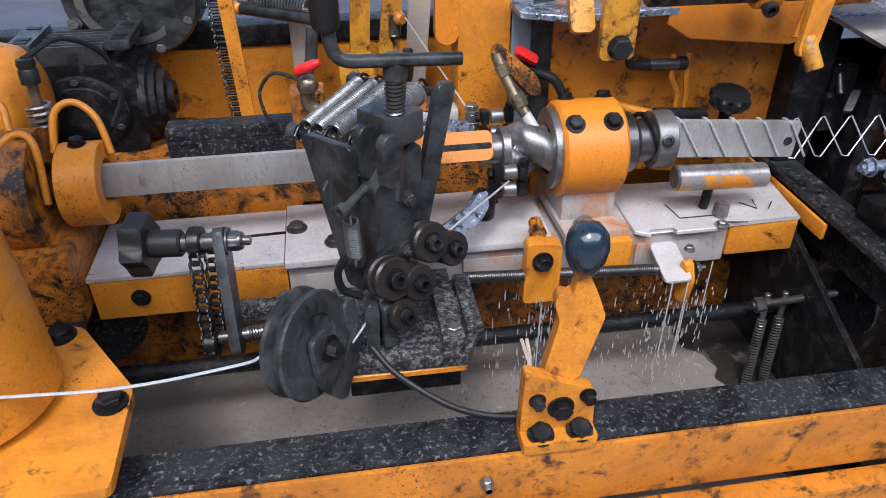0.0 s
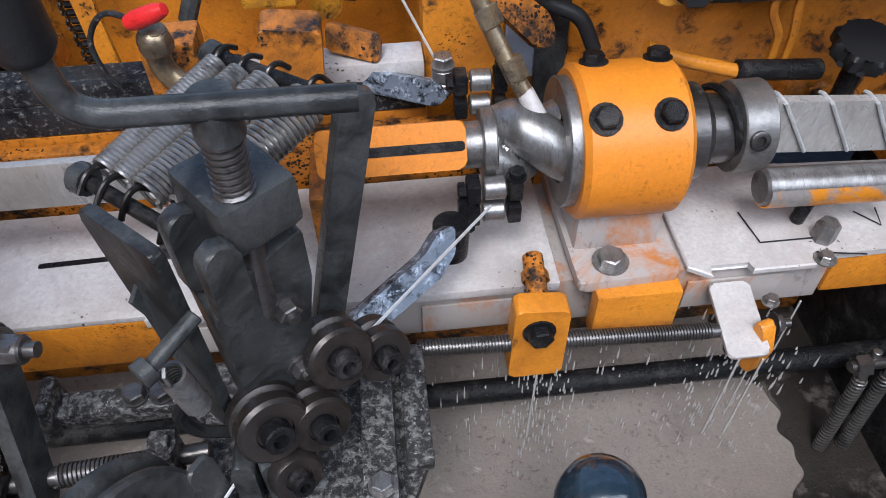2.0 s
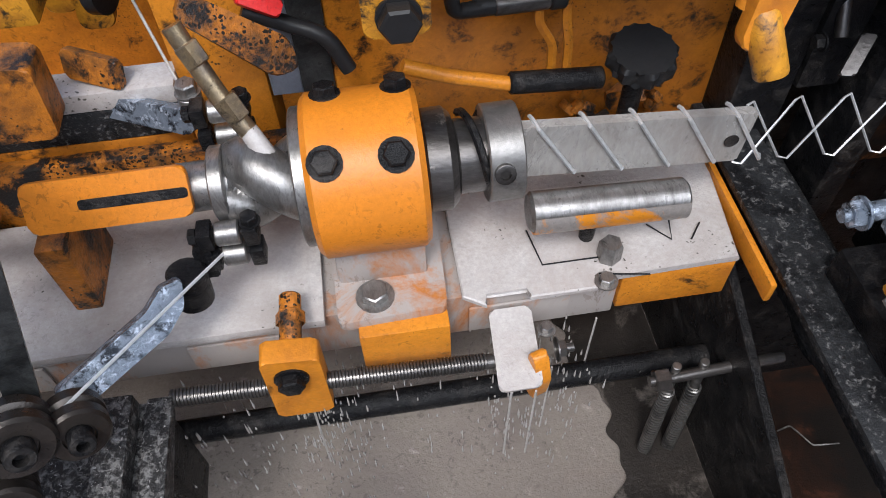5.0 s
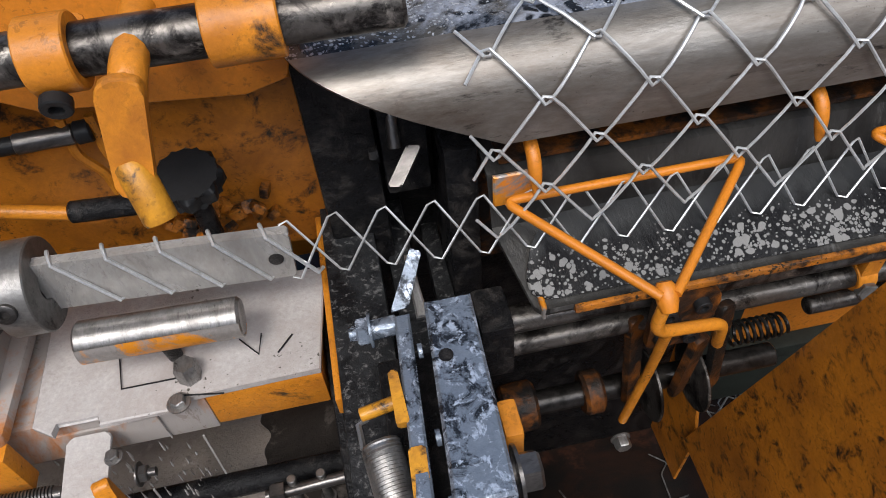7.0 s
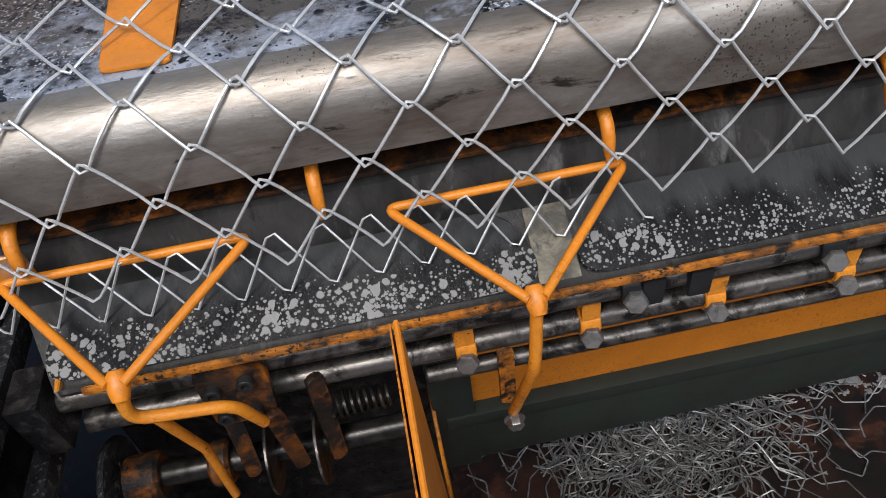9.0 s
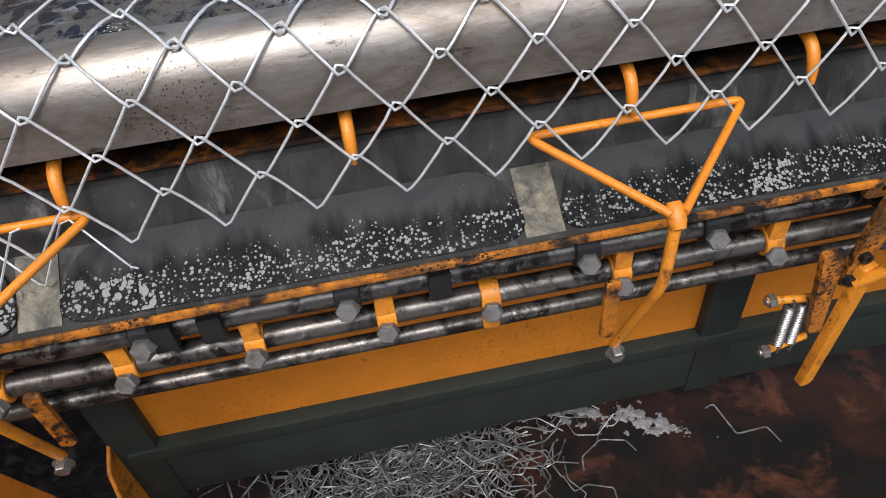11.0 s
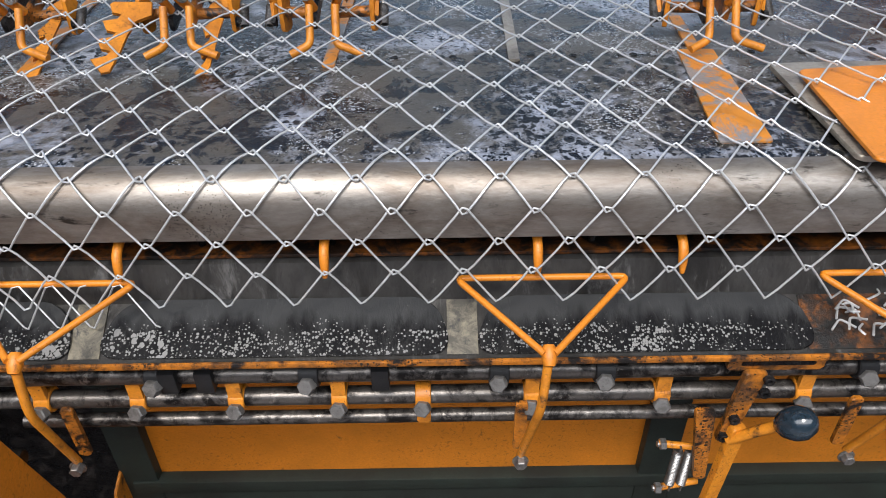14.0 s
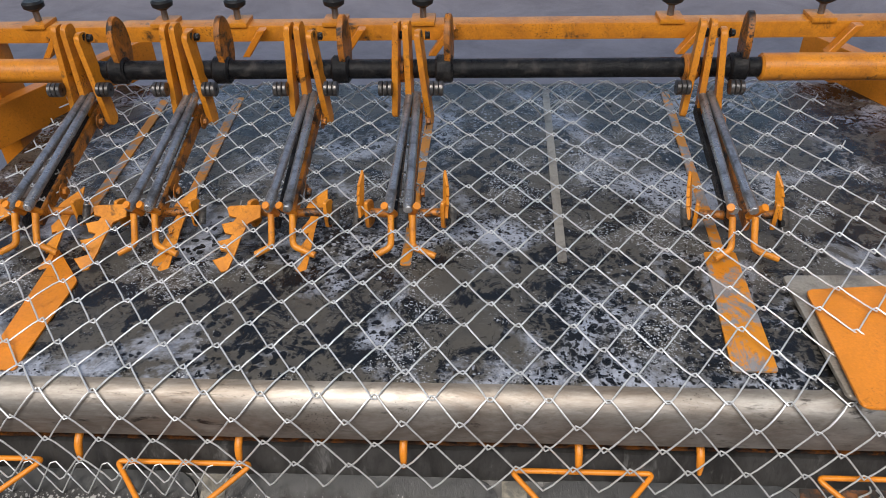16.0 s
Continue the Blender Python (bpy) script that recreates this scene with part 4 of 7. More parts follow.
box(bm, (0.745, 0.665, 0.677), (2.36, 0.6695, 0.684), 0.0015)
part("front_lip", bm, ORANGE_DIRTY, tr, "worn orange painted lip")
bm = B()
box(bm, (0.71, 0.756, 0.7525), (2.36, 0.790, 0.7575), 0.0015)
part("rear_ledge", bm, GRIME_SHADE, tr, "worn orange ledge")
u = Vector((0, 0.058, 0.031)).normalized()
for k, (x0, x1) in enumerate(((0.708, 1.098), (1.115, 1.500), (1.517, 1.890))):
    bm = B()
    slab(bm, round_poly([(x0, 0.001), (x1, 0.001), (x1 - 0.020, 0.066), (x0 + 0.026, 0.066)], 0.030, 8), (0, 0.6805, 0.6770), X, u, 0.004)
    part("slide_plate", bm, FOAMY, tr, "black slide plate flecked with foam")
for x0, x1, m_ in ((1.090, 1.123, CREAM), (1.492, 1.525, CREAM), (1.876, 2.36, GRIME_SHADE)):
    bm = B()
    slab(bm, [(x0, 0.002), (x1, 0.002), (x1, 0.064), (x0, 0.064)], (0, 0.6808, 0.6757), X, u, 0.0012, 0)
    part("residue", bm, m_, tr, "dried residue on the trough sheet")
bm = B()
slab(bm, [(0, 0), (0.03, 0), (0.03, 0.018), (0, 0.012)], (0.722, 0.672, 0.668), Y, Z, 0.004)
part("end_plate", bm, WORN_PAINT, tr, "worn orange end plate")
bm = B()
slab(bm, [(0, 0), (0.03, 0), (0.03, 0.03), (0, 0.03)], (0.700, 0.735, 0.735), X, Z, 0.004)
part("end_plate", bm, WORN_PAINT, tr, "worn orange end plate")

# ---- control rods ----
RODS = ((0.700, 0.635, 0.0115, 0.70, 2.36), (0.708, 0.588, 0.0110, 0.70, 2.36), (0.708, 0.551, 0.0085, 0.99, 2.36))
for y, z, r, x0, x1 in RODS:
    tagged(part("control_rod", rod(B(), (x0, y, z), (x1, y, z), r, 20), ROD_STEEL), "long oiled steel control rod under the trough", "rod", "control rods")

# ---- orange guard plate in front ----
gp = thing("guard_plate", (0.98, 0.5, 0.2), "large orange triangular guard plate", "guard")
bm = B()
slab(bm, [(0.622, 0.746), (0.28, 0.735), (0.28, 0.15), (0.78, 0.15)], (0.978, 0, 0), Y, Z, 0.004)
part("plate", bm, ORANGE_CLEAN, gp)
# thin liner on the left face; its darker orange puts in the shade
bm = B()
slab(bm, [(0.6215, 0.744), (0.282, 0.733), (0.282, 0.152), (0.777, 0.152)], (0.9752, 0, 0), Y, Z, 0.0012, 0)
part("shaded_face", bm, SOIL_SHADE, gp, "oil-soiled orange face, darkened for shade")
bm = B()
slab(bm, [(0.866, 0.297), (0.80, 0.272), (0.765, 0.163), (0.775, 0.02), (0.868, 0.02), (0.874, 0.19)], (0.984, 0, 0), Y, Z, 0.005)
part("flange", bm, SOIL_SHADE, gp)

# ---- rear crossbar, shaft and side frames behind the board ----
bm = B()
box(bm, (0.3, 1.445, 1.040), (2.5, 1.485, 1.070), 0.003)
rf = thing("back_support", (1.4, 1.45, 0.4), "orange rear frame with a long crossbar over the board", "frame")
part("crossbar", bm, ORANGE, rf)
for s, x in ((-1, 0.50), (1, 2.36)):
    bm = B()
    slab(bm, [(0, -0.04), (0.50, -0.04), (0.50, 0.04), (0, 0.04)], (x - 0.17 * s, 1.76, 0.90), Vector((0.45 * s, -1, 0)), Z, 0.03 * s)
    box(bm, (x - 0.025, 1.42, 0.0), (x + 0.025, 1.50, 1.05), 0.004)
    part("side_arm", bm, ORANGE_CLEAN, rf)
ds = thing("drive_shaft", (1.4, 1.335, 1.0), "black oiled drive shaft with orange end sleeves", "shaft")
part("shaft", rod(B(), (0.5, 1.335, 1.032), (2.3, 1.335, 1.032), 0.0165, 24), BLACK_GREASE, ds)
part("sleeve", rod(B(), (0.45, 1.335, 1.032), (0.755, 1.335, 1.032), 0.021, 24), ORANGE, ds)
part("sleeve", rod(B(), (1.925, 1.335, 1.032), (2.36, 1.335, 1.032), 0.023, 24), ORANGE, ds)

# ---- chain-link mesh ----
def mesh_profile():
    pts = [(1.50, 0.80), (1.452, 0.945), (1.435, 0.965), (1.408, 0.966), (1.200, 0.940), (1.035, 0.919), (0.86, 0.893), (0.80, 0.878), (0.772, 0.8725)]
    for i in range(1, 8):
        a = radians(90 + 85 * i / 7)
        pts.append((0.772 + 0.0495 * math.cos(a), 0.823 + 0.0495 * math.sin(a)))
    pts += [(0.716, 0.78), (0.710, 0.729), (0.708, 0.70)]
    return pts


MP = mesh_profile()
ML = [0.0]
for a, b in zip(MP, MP[1:]):
    ML.append(ML[-1] + math.dist(a, b))


def on_mesh(s):
    """Place (y, z) and outward normal at arc length s from the rear end of the mesh."""
    s = max(0.0, min(ML[-1] - 1e-6, s))
    k = max(i for i in range(len(ML) - 1) if ML[i] <= s)
    t = (s - ML[k]) / (ML[k + 1] - ML[k])
    a, b = MP[k], MP[k + 1]
    dy, dz = b[0] - a[0], b[1] - a[1]
    n = math.hypot(dy, dz)
    return a[0] + dy * t, a[1] + dz * t, dz / n, -dy / n


PITCH, HALF = 0.0705, 0.0348
S_LAST = next(ML[i] for i in range(len(MP)) if abs(MP[i][1] - 0.729) < 1e-6)
NWIRE = 27
cl = thing("chain_link_mesh", (1.4, 1.2, 0.872), "new galvanised chain-link mesh lying over the board", "wire mesh")
MESH_L, MESH_R = 0.665, 2.07
for k in range(NWIRE):
    s_mid = S_LAST - HALF * (k + 0.5)
    pts = []
    n0 = math.ceil((MESH_L - 1.334) / (PITCH / 2))
    n1 = math.floor((MESH_R - 1.334) / (PITCH / 2))
    rnd = random.Random(k)
    for i in range(n0, n1 + 1):
        x = 1.334 + i * PITCH / 2
        low = (i + k) % 2 == 0
        sgn = 1 if low else -1
        sag = 0.0012 * math.sin(7 * x + k) + rnd.uniform(-0.0006, 0.0006)
        for dx, ds_, lift in ((-0.0022, 0.5, 0.0016 * sgn), (0.0022, 0.5, -0.0016 * sgn)):
            s = s_mid + sgn * (HALF * 0.5 + 0.0022) + sag
            y, z, ny, nz = on_mesh(s)
            pts.append((x + dx, y + ny * lift, z + nz * lift))
        # the leg keeps to the curve of the lip
        if i < n1:
            for f in (0.25, 0.5, 0.75):
                y, z, ny, nz = on_mesh(s_mid + sgn * (HALF * 0.5 + 0.0022) * (1 - 2 * f))
                pts.append((x + 0.0022 + (PITCH / 2 - 0.0044) * f, y, z))
    # cut ends
    y, z, ny, nz = on_mesh(s_mid)
    pts.insert(0, (pts[0][0] - 0.014, y, z))
    pts.append((pts[-1][0] + 0.014, y, z))
    part("wire", tube(B(), pts, 0.0012, 6), WIRE, cl)

# freshly wound double spiral between the blade and the mesh
sp = thing("wound_wire", (0.6, 0.73, 0.72), "freshly wound zigzag of bright wire leaving the blade", "wire")
for ph in (0, 1):
    pts = []
    for i in range(0, 19 - 2 * ph):
        x = 0.549 + i * PITCH / 2
        up = (i + ph) % 2
        tgt = min(1, max(0, (x - 0.58) / 0.25))
        y = 0.734 - 0.020 * tgt + (0.004 if up else -0.004)
        z = 0.727 - 0.004 * tgt + (0.024 if up else -0.024)
        pts += [(x - 0.003, y, z), (x + 0.003, y + (0.003 if up else -0.003), z)]
    part("spiral", tube(B(), pts, 0.0010, 5), WIRE, sp)

# ---- wire straightening tower on the bed ----
TOWER = Matrix.Translation((0.029, 0.585, 0.75)) @ Matrix.Rotation(radians(32), 4, "Z") @ Matrix.Rotation(radians(4), 4, "X") @ Matrix.Translation((-0.036, -0.572, -0.75))


SPIN = Matrix.Translation((0.039, 0.580, 0.75)) @ Matrix.Rotation(radians(38), 4, "Z") @ Matrix.Translation((-0.036, -0.575, -0.75))


def turned(bm, m=TOWER):
    bmesh.ops.transform(bm, matrix=m, verts=bm.verts)
    return bm


wt = thing("wire_tensioner", (0.03, 0.58, 0.63), "charcoal painted wire tensioner tower with springs and rollers", "wire tensioner")
bm = B()
slab(bm, round_poly([(0.014, 0.690), (0.050, 0.690), (0.064, 0.795), (0.063, 0.832), (0.032, 0.820), (0.010, 0.800)], 0.003), (0, 0.582, 0), X, Z, 0.030)
part("front_plate", turned(bm), GREY_PAINT, wt)
FAN = Vector((0.742, -0.670, 0))
bm = B()
slab(bm, round_poly([(0, 0.836), (0.004, 0.842), (0.056, 0.840), (0.060, 0.690), (0.040, 0.690)], 0.003), (-0.036, 0.600, 0), FAN, Z, 0.007)
part("fan_plate", bm, GREY_PAINT, wt, "broad charcoal plate with a worn scale")
for k in range(9):
    bm = B()
    q = Vector((-0.036, 0.600, 0)) + FAN * (0.006 + 0.0055 * k) + Vector((-0.670, -0.742, 0)) * 0.0002
    slab(bm, [(0, 0), (0.0009, 0), (0.0009, 0.019), (0, 0.019)], (q.x, q.y, 0.818), FAN, Z, 0.0006, 0)
    part("scale_mark", bm, BLACK_GREASE, wt, "dark scale mark")
bm = B()
q = Vector((-0.036, 0.600, 0)) + FAN * 0.027
slab(bm, [(0.0, 0.0), (0.002, 0.0), (0.014, 0.042), (0.0, 0.058)], (q.x, q.y, 0.752), Vector((-0.670, -0.742, 0)), Z, 0.003)
part("stiffening_rib", bm, GREY_PAINT, wt)
bm = B()
box(bm, (0.017, 0.554, 0.8365), (0.058, 0.600, 0.866), 0.005)
part("top_block", turned(bm, SPIN), GREY_PAINT, wt)
bm = B()
for y in (0.558, 0.588):
    slab(bm, round_poly([(0, 0), (0.018, 0), (0.018, 0.05), (0, 0.05)], 0.008), (0.002, y, 0.806), X, Z, 0.010)
part("knuckle", turned(bm, SPIN), GREY_PAINT, wt)
bm = B()
rod(bm, (0.040, 0.572, 0.78), (0.044, 0.568, 0.905), 0.0072, 14)
coil(bm, (0.0425, 0.5695, 0.862), (0.044, 0.568, 0.902), 0.0080, 0.0016, 11, 5, 12, False)
part("adjusting_screw", bm, DARK_STEEL, wt, "threaded steel adjusting screw")
bm = B()
tube(bm, bent([(0.100, 0.566, 0.912), (-0.006, 0.560, 0.917), (-0.010, 0.560, 0.958)], 0.016, 6), 0.0058, 12)
rod(bm, (0.044, 0.568, 0.896), (0.0445, 0.568, 0.918), 0.0105, 14)
hnd = part("crank_handle", bm, GREY_PAINT, wt)
part("grip", lathe(B(), (-0.0095, 0.560, 0.943), Vector((-0.02, 0, 1)), [(0, 0), (0, 0.009), (0.004, 0.0115), (0.07, 0.0125), (0.078, 0.010), (0.078, 0)], 20), RUBBER, hnd, "black plastic grip")
bm = B()
slab(bm, round_poly([(-0.009, -0.012), (0.009, -0.012), (0.010, 0.166), (-0.010, 0.166)], 0.007), (0.059, 0.612, 0.706), Vector((0.92, 0.35, 0)), Vector((0.215, 0.17, 0.96)), 0.010)
part("side_strap", bm, GREY_PAINT, wt)
part("front_spring_bar", rod(B(), (-0.048, 0.629, 0.829), (0.006, 0.584, 0.828), 0.0042, 12), BLACK_GREASE, wt)
part("rear_spring_bar", rod(B(), (0.014, 0.712, 0.844), (0.090, 0.645, 0.852), 0.0048, 12), BLACK_GREASE, wt)
FB, RB = (Vector((-0.045, 0.627, 0.8305)), Vector((0.006, 0.584, 0.8305))), (Vector((0.018, 0.709, 0.847)), Vector((0.086, 0.648, 0.853)))
for f, g, r, n in ((0.05, 0.06, 0.0064, 34), (0.26, 0.28, 0.0066, 34), (0.54, 0.52, 0.0092, 31), (0.96, 0.86, 0.0112, 27)):
    a, c = FB[0].lerp(FB[1], f), RB[0].lerp(RB[1], g)
    d = (c - a).normalized()
    part("spring", coil(B(), a + d * 0.008, c - d * 0.008, r, 0.0013, n, 6, 14, False), TENSION, wt)
    for e, s in ((a, 1), (c, -1)):
        bm = B()
        hook = [e + d * s * (0.012 - 0.007 * k) + Vector((0, 0, r * 0.9)) * math.sin(k * 1.1) for k in range(4)]
        tube(bm, smooth_path(hook), 0.0017, 8)
        part("spring_hook", bm, CHAIN, wt)
for p in ((-0.048, 0.629, 0.829), (0.014, 0.712, 0.844)):
    part("spring_knob", lathe(B(), p, Vector((-0.8, 0.6, 0)), [(-0.005, 0.0), (-0.005, 0.008), (0.003, 0.009), (0.007, 0.006), (0.008, 0)], 14), GREY_PAINT, wt)
for x, z in ((0.046, 0.781), (0.047, 0.722)):
    part("bolt", turned(hexagon(B(), (x, 0.552, z), -Y, 0.0068, 0.006, 1.3, 0.003)), DARK_STEEL, wt)
for x, y, z in ((0.022, 0.552, 0.822), (0.056, 0.562, 0.822)):
    part("bolt", turned(socket_screw(B(), (x, y, z), Vector((0, -0.7, 0.7)), 0.0055, 0.006)), BLACK_GREASE, wt)
bm = B()
rod(bm, (-0.008, 0.530, 0.797), (0.012, 0.552, 0.805), 0.0042, 10)
socket_screw(bm, (-0.008, 0.530, 0.797), Vector((-0.7, -0.7, -0.1)), 0.0072, 0.007)
part("hook_bolt", bm, GREY_PAINT, wt)
part("small_spring", coil(B(), (-0.004, 0.534, 0.792), (-0.002, 0.545, 0.730), 0.0062, 0.0014, 15, 5, 12), SPRING, wt)
bm = B()
tube(bm, smooth_path([(-0.012, 0.548, 0.735), (-0.020, 0.552, 0.715), (-0.016, 0.556, 0.692), (0.0, 0.56, 0.68)]), 0.004, 8)
part("hose_loop", bm, RUBBER, wt)


def grooved_roller(parent, p, d, r, w):
    """A grooved guide roller with its bolt."""
    bm = B()
    lathe(bm, Vector(p), d, [(0, 0), (0, r * 0.9), (w * 0.08, r), (w * 0.38, r), (w * 0.46, r * 0.84), (w * 0.54, r * 0.84), (w * 0.62, r), (w * 0.92, r), (w, r * 0.9), (w, r * 0.52), (w * 0.93, r * 0.5), (w * 0.93, 0)], 28)
    o = part("guide_roller", bm, ROLLER, parent)
    bm = B()
    dn = Vector(d).normalized()
    socket_screw(bm, Vector(p) + dn * w * 0.93, d, r * 0.42, w * 0.42)
    part("roller_bolt", bm, BLACK_GREASE, o)
    bm = B()
    ring(bm, Vector(p) + dn * w * 0.47, d, w * 0.06, r * 0.88, r * 0.8, 24)
    part("worn_groove", bm, STEEL, o, "bright worn groove")
    return o


ROLLER = mat("brown_black_steel", (0.045, 0.038, 0.034), 0.28, 0.5, (0.018, 0.016, 0.015), 30, 0.45, 0.12, third=(0.16, 0.14, 0.12), scale3=90, cover3=0.27, edge3=0.04)
ad = Vector((0.42, -0.80, 0.30))
for p, r in (((0.022, 0.560, 0.703), 0.0215), ((0.047, 0.568, 0.690), 0.0185), ((0.062, 0.592, 0.720), 0.0205), ((0.086, 0.603, 0.703), 0.018), ((0.030, 0.548, 0.668), 0.016)):
    grooved_roller(wt, p, ad, r, 0.026)
bm = B()
slab(bm, round_poly([(0, 0), (0.012, 0), (0.014, 0.055), (0.004, 0.06), (0, 0.05)], 0.003), (0.002, 0.530, 0.630), X, Z, -0.018)
slab(bm, round_poly([(0, 0), (0.014, 0), (0.014, 0.05), (0.0, 0.05)], 0.003), (0.020, 0.530, 0.634), Vector((1, 0.4, 0)), Z, -0.012)
part("wire_block", bm, GREY_PAINT, wt)

# slide carrying the tower
sl = thing("tower_slide", (0.05, 0.56, 0.60), "greasy black slide plate with metal dust and orange edge", "slide")
bm = B()
slab(bm, round_poly([(-0.035, 0.515), (0.100, 0.512), (0.122, 0.560), (0.118, 0.640), (-0.03, 0.645)], 0.003), (0, 0, 0.618), X, Y, 0.012)
part("base_plate", bm, GREASE_DUST, sl)
bm = B()
slab(bm, [(-0.034, 0.0), (0.099, 0.0), (0.099, 0.008), (-0.034, 0.008)], (0, 0.514, 0.608), X, Z, -0.10)
part("orange_edge", bm, ORANGE, sl)
bm = B()
box(bm, (0.076, 0.520, 0.630), (0.098, 0.640, 0.648), 0.002)
part("clamp_bar", bm, GREASE_DUST, sl)
bm = B()
box(bm, (0.104, 0.545, 0.630), (0.122, 0.640, 0.638), 0.002)
part("side_bar", bm, GREASE_DUST, sl)
part("bolt", hexagon(B(), (0.088, 0.530, 0.648), Z, 0.0075, 0.006, 1.2), STEEL, sl)
bm = B()
box(bm, (-0.02, 0.605, 0.50), (0.11, 0.645, 0.618), 0.003)
part("support", bm, BLACK_GREASE, sl)

# big pulley wheel in its fork
pw = thing("wire_pulley", (-0.035, 0.46, 0.62), "grey painted wire pulley wheel in a flat fork", "pulley")
wd = Vector((0.843, -0.579, 0.139)).normalized()
wc = Vector((-0.053, 0.492, 0.684))
bm = B()
lathe(bm, wc - wd * 0.012, wd, [(0, 0), (0, 0.049), (0.002, 0.051), (0.006, 0.050), (0.010, 0.043), (0.014, 0.043), (0.018, 0.050), (0.022, 0.051), (0.024, 0.049), (0.024, 0.030), (0.022, 0.028), (0.022, 0)], 56)
part("wheel", bm, GREY_PAINT, pw)
bm = B()
du = wd.cross(Z).normalized()
dv = du.cross(wd).normalized()
slab(bm, round_poly([(-0.012, 0.012), (0.012, 0.012), (0.014, -0.04), (-0.010, -0.072), (-0.024, -0.072)], 0.006), wc + wd * 0.018, du, dv, 0.006)
part("fork_plate", bm, GREY_PAINT, pw)
bm = B()
slab(bm, round_poly([(-0.064, 0.012), (-0.046, 0.012), (-0.046, -0.025), (-0.012, -0.060), (-0.012, -0.076), (-0.024, -0.076), (-0.064, -0.035)], 0.005), wc + wd * 0.014, du, dv, 0.004)
part("fork_arm", bm, GREY_PAINT, pw)
part("axle_bolt", hexagon(B(), wc + wd * 0.026, wd, 0.0085, 0.009, 1.5), BLACK_GREASE, pw)

# feed wire and cable
fw = thing("feed_wire", (-0.2, 0.46, 0.69), "thin bright wire running to the pulley and the forming head", "wire")
part("strand", tube(B(), smooth_path([(-0.60, 0.43, 0.735), (-0.292, 0.448, 0.698), (-0.20, 0.455, 0.688), (-0.11, 0.470, 0.686), (-0.09, 0.474, 0.690)]), 0.0015, 6), WIRE, fw)
part("strand", tube(B(), [(-0.012, 0.520, 0.655), (0.012, 0.545, 0.672), (0.03, 0.562, 0.685)], 0.0012, 6), WIRE, fw)
part("strand", tube(B(), [(0.075, 0.578, 0.722), (0.178, 0.692, 0.722)], 0.0012, 6), WIRE, fw)
part("strand", tube(B(), [(0.075, 0.99, 0.86), (0.152, 0.822, 0.760)], 0.0012, 6), WIRE, fw)
tagged(part("black_cable", tube(B(), smooth_path([(0.006, 0.528, 0.640), (0.028, 0.505, 0.622), (0.07, 0.475, 0.606), (0.105, 0.457, 0.603), (0.135, 0.45, 0.603)]), 0.0032, 8), RUBBER), "black rubber cable hanging from the tower to the rail", "cable")

# ---- wire guide arms with small roller heads ----
ga = thing("wire_guide", (0.1, 0.63, 0.65), "black greasy wire guide arm with a small roller head", "guide arm")
bm = B()
slab(bm, round_poly([(0, -0.010), (0.075, -0.011), (0.092, -0.004), (0.100, 0.012), (0.086, 0.016), (0.070, 0.010), (0.0, 0.010)], 0.003), (0.072, 0.618, 0.690), Vector((0.78, 0.62, 0.14)), Vector((-0.3, 0.5, 0.8)), 0.012)
part("arm", bm, BLUED, ga)
part("joint", rod(B(), (0.148, 0.688, 0.680), (0.150, 0.690, 0.712), 0.0135, 18), BLACK_GREASE, ga)


def roller_head(parent, c, flip=1):
    """Two steel rollers between black end blocks."""
    c = Vector(c)
    for dz in (0.011, -0.011):
        bm = B()
        ring(bm, c + Vector((-0.008, 0, dz)), X, 0.016, 0.0085, 0.002, 20)
        part("roller", bm, STEEL, parent, "steel roller")
        for s in (-1, 1):
            bm = B()
            box(bm, c + Vector((0.015 * s - 0.005, -0.008, dz - 0.008)), c + Vector((0.015 * s + 0.005, 0.008, dz + 0.008)), 0.002)
            part("end_block", bm, BLACK_GREASE, parent)
    part("bolt", hexagon(B(), c + Vector((0.016, 0, 0.019)), Z, 0.006, 0.006, 1.2), BLACK_GREASE, parent)
    part("bolt", hexagon(B(), c + Vector((-0.021, 0, 0.011)), -X, 0.006, 0.005, 0), BLACK_GREASE, parent)


roller_head(ga, (0.182, 0.705, 0.716))
bm = B()
slab(bm, round_poly([(0, 0), (0.012, 0), (0.012, 0.03), (0, 0.03)], 0.002), (0.156, 0.698, 0.690), X, Z, -0.008)
part("head_stem", bm, BLACK_GREASE, ga)
ub = thing("wire_guide", (0.14, 0.80, 0.70), "blue-black wire guide arm with a roller head behind the blade", "guide arm")
roller_head(ub, (0.183, 0.787, 0.750))
part("pulley", ring(B(), (0.158, 0.815, 0.735), Z, 0.010, 0.010, 0.002, 18), STEEL, ub)
part("pulley", ring(B(), (0.158, 0.815, 0.746), Z, 0.010, 0.009, 0.002, 18), STEEL, ub)
part("nut", hexagon(B(), (0.158, 0.815, 0.757), Z, 0.008, 0.008, 1.2), STEEL, ub)
bm = B()
slab(bm, round_poly([(0, 0), (0.09, 0.0), (0.10, 0.012), (0.09, 0.020), (0, 0.016)], 0.004), (0.075, 0.85, 0.725), Vector((0.9, -0.45, 0)), Vector((0.1, 0.3, 0.9)), 0.010)
part("arm", bm, BLUED, ub)
bm = B()
slab(bm, round_poly([(0, 0), (0.045, 0), (0.045, 0.022), (0, 0.022)], 0.004), (0.070, 0.855, 0.755), Vector((0.9, -0.40, -0.1)), Vector((0.1, 0.3, 0.9)), 0.008)
part("orange_link", bm, ORANGE_DIRTY, ub, "orange link")

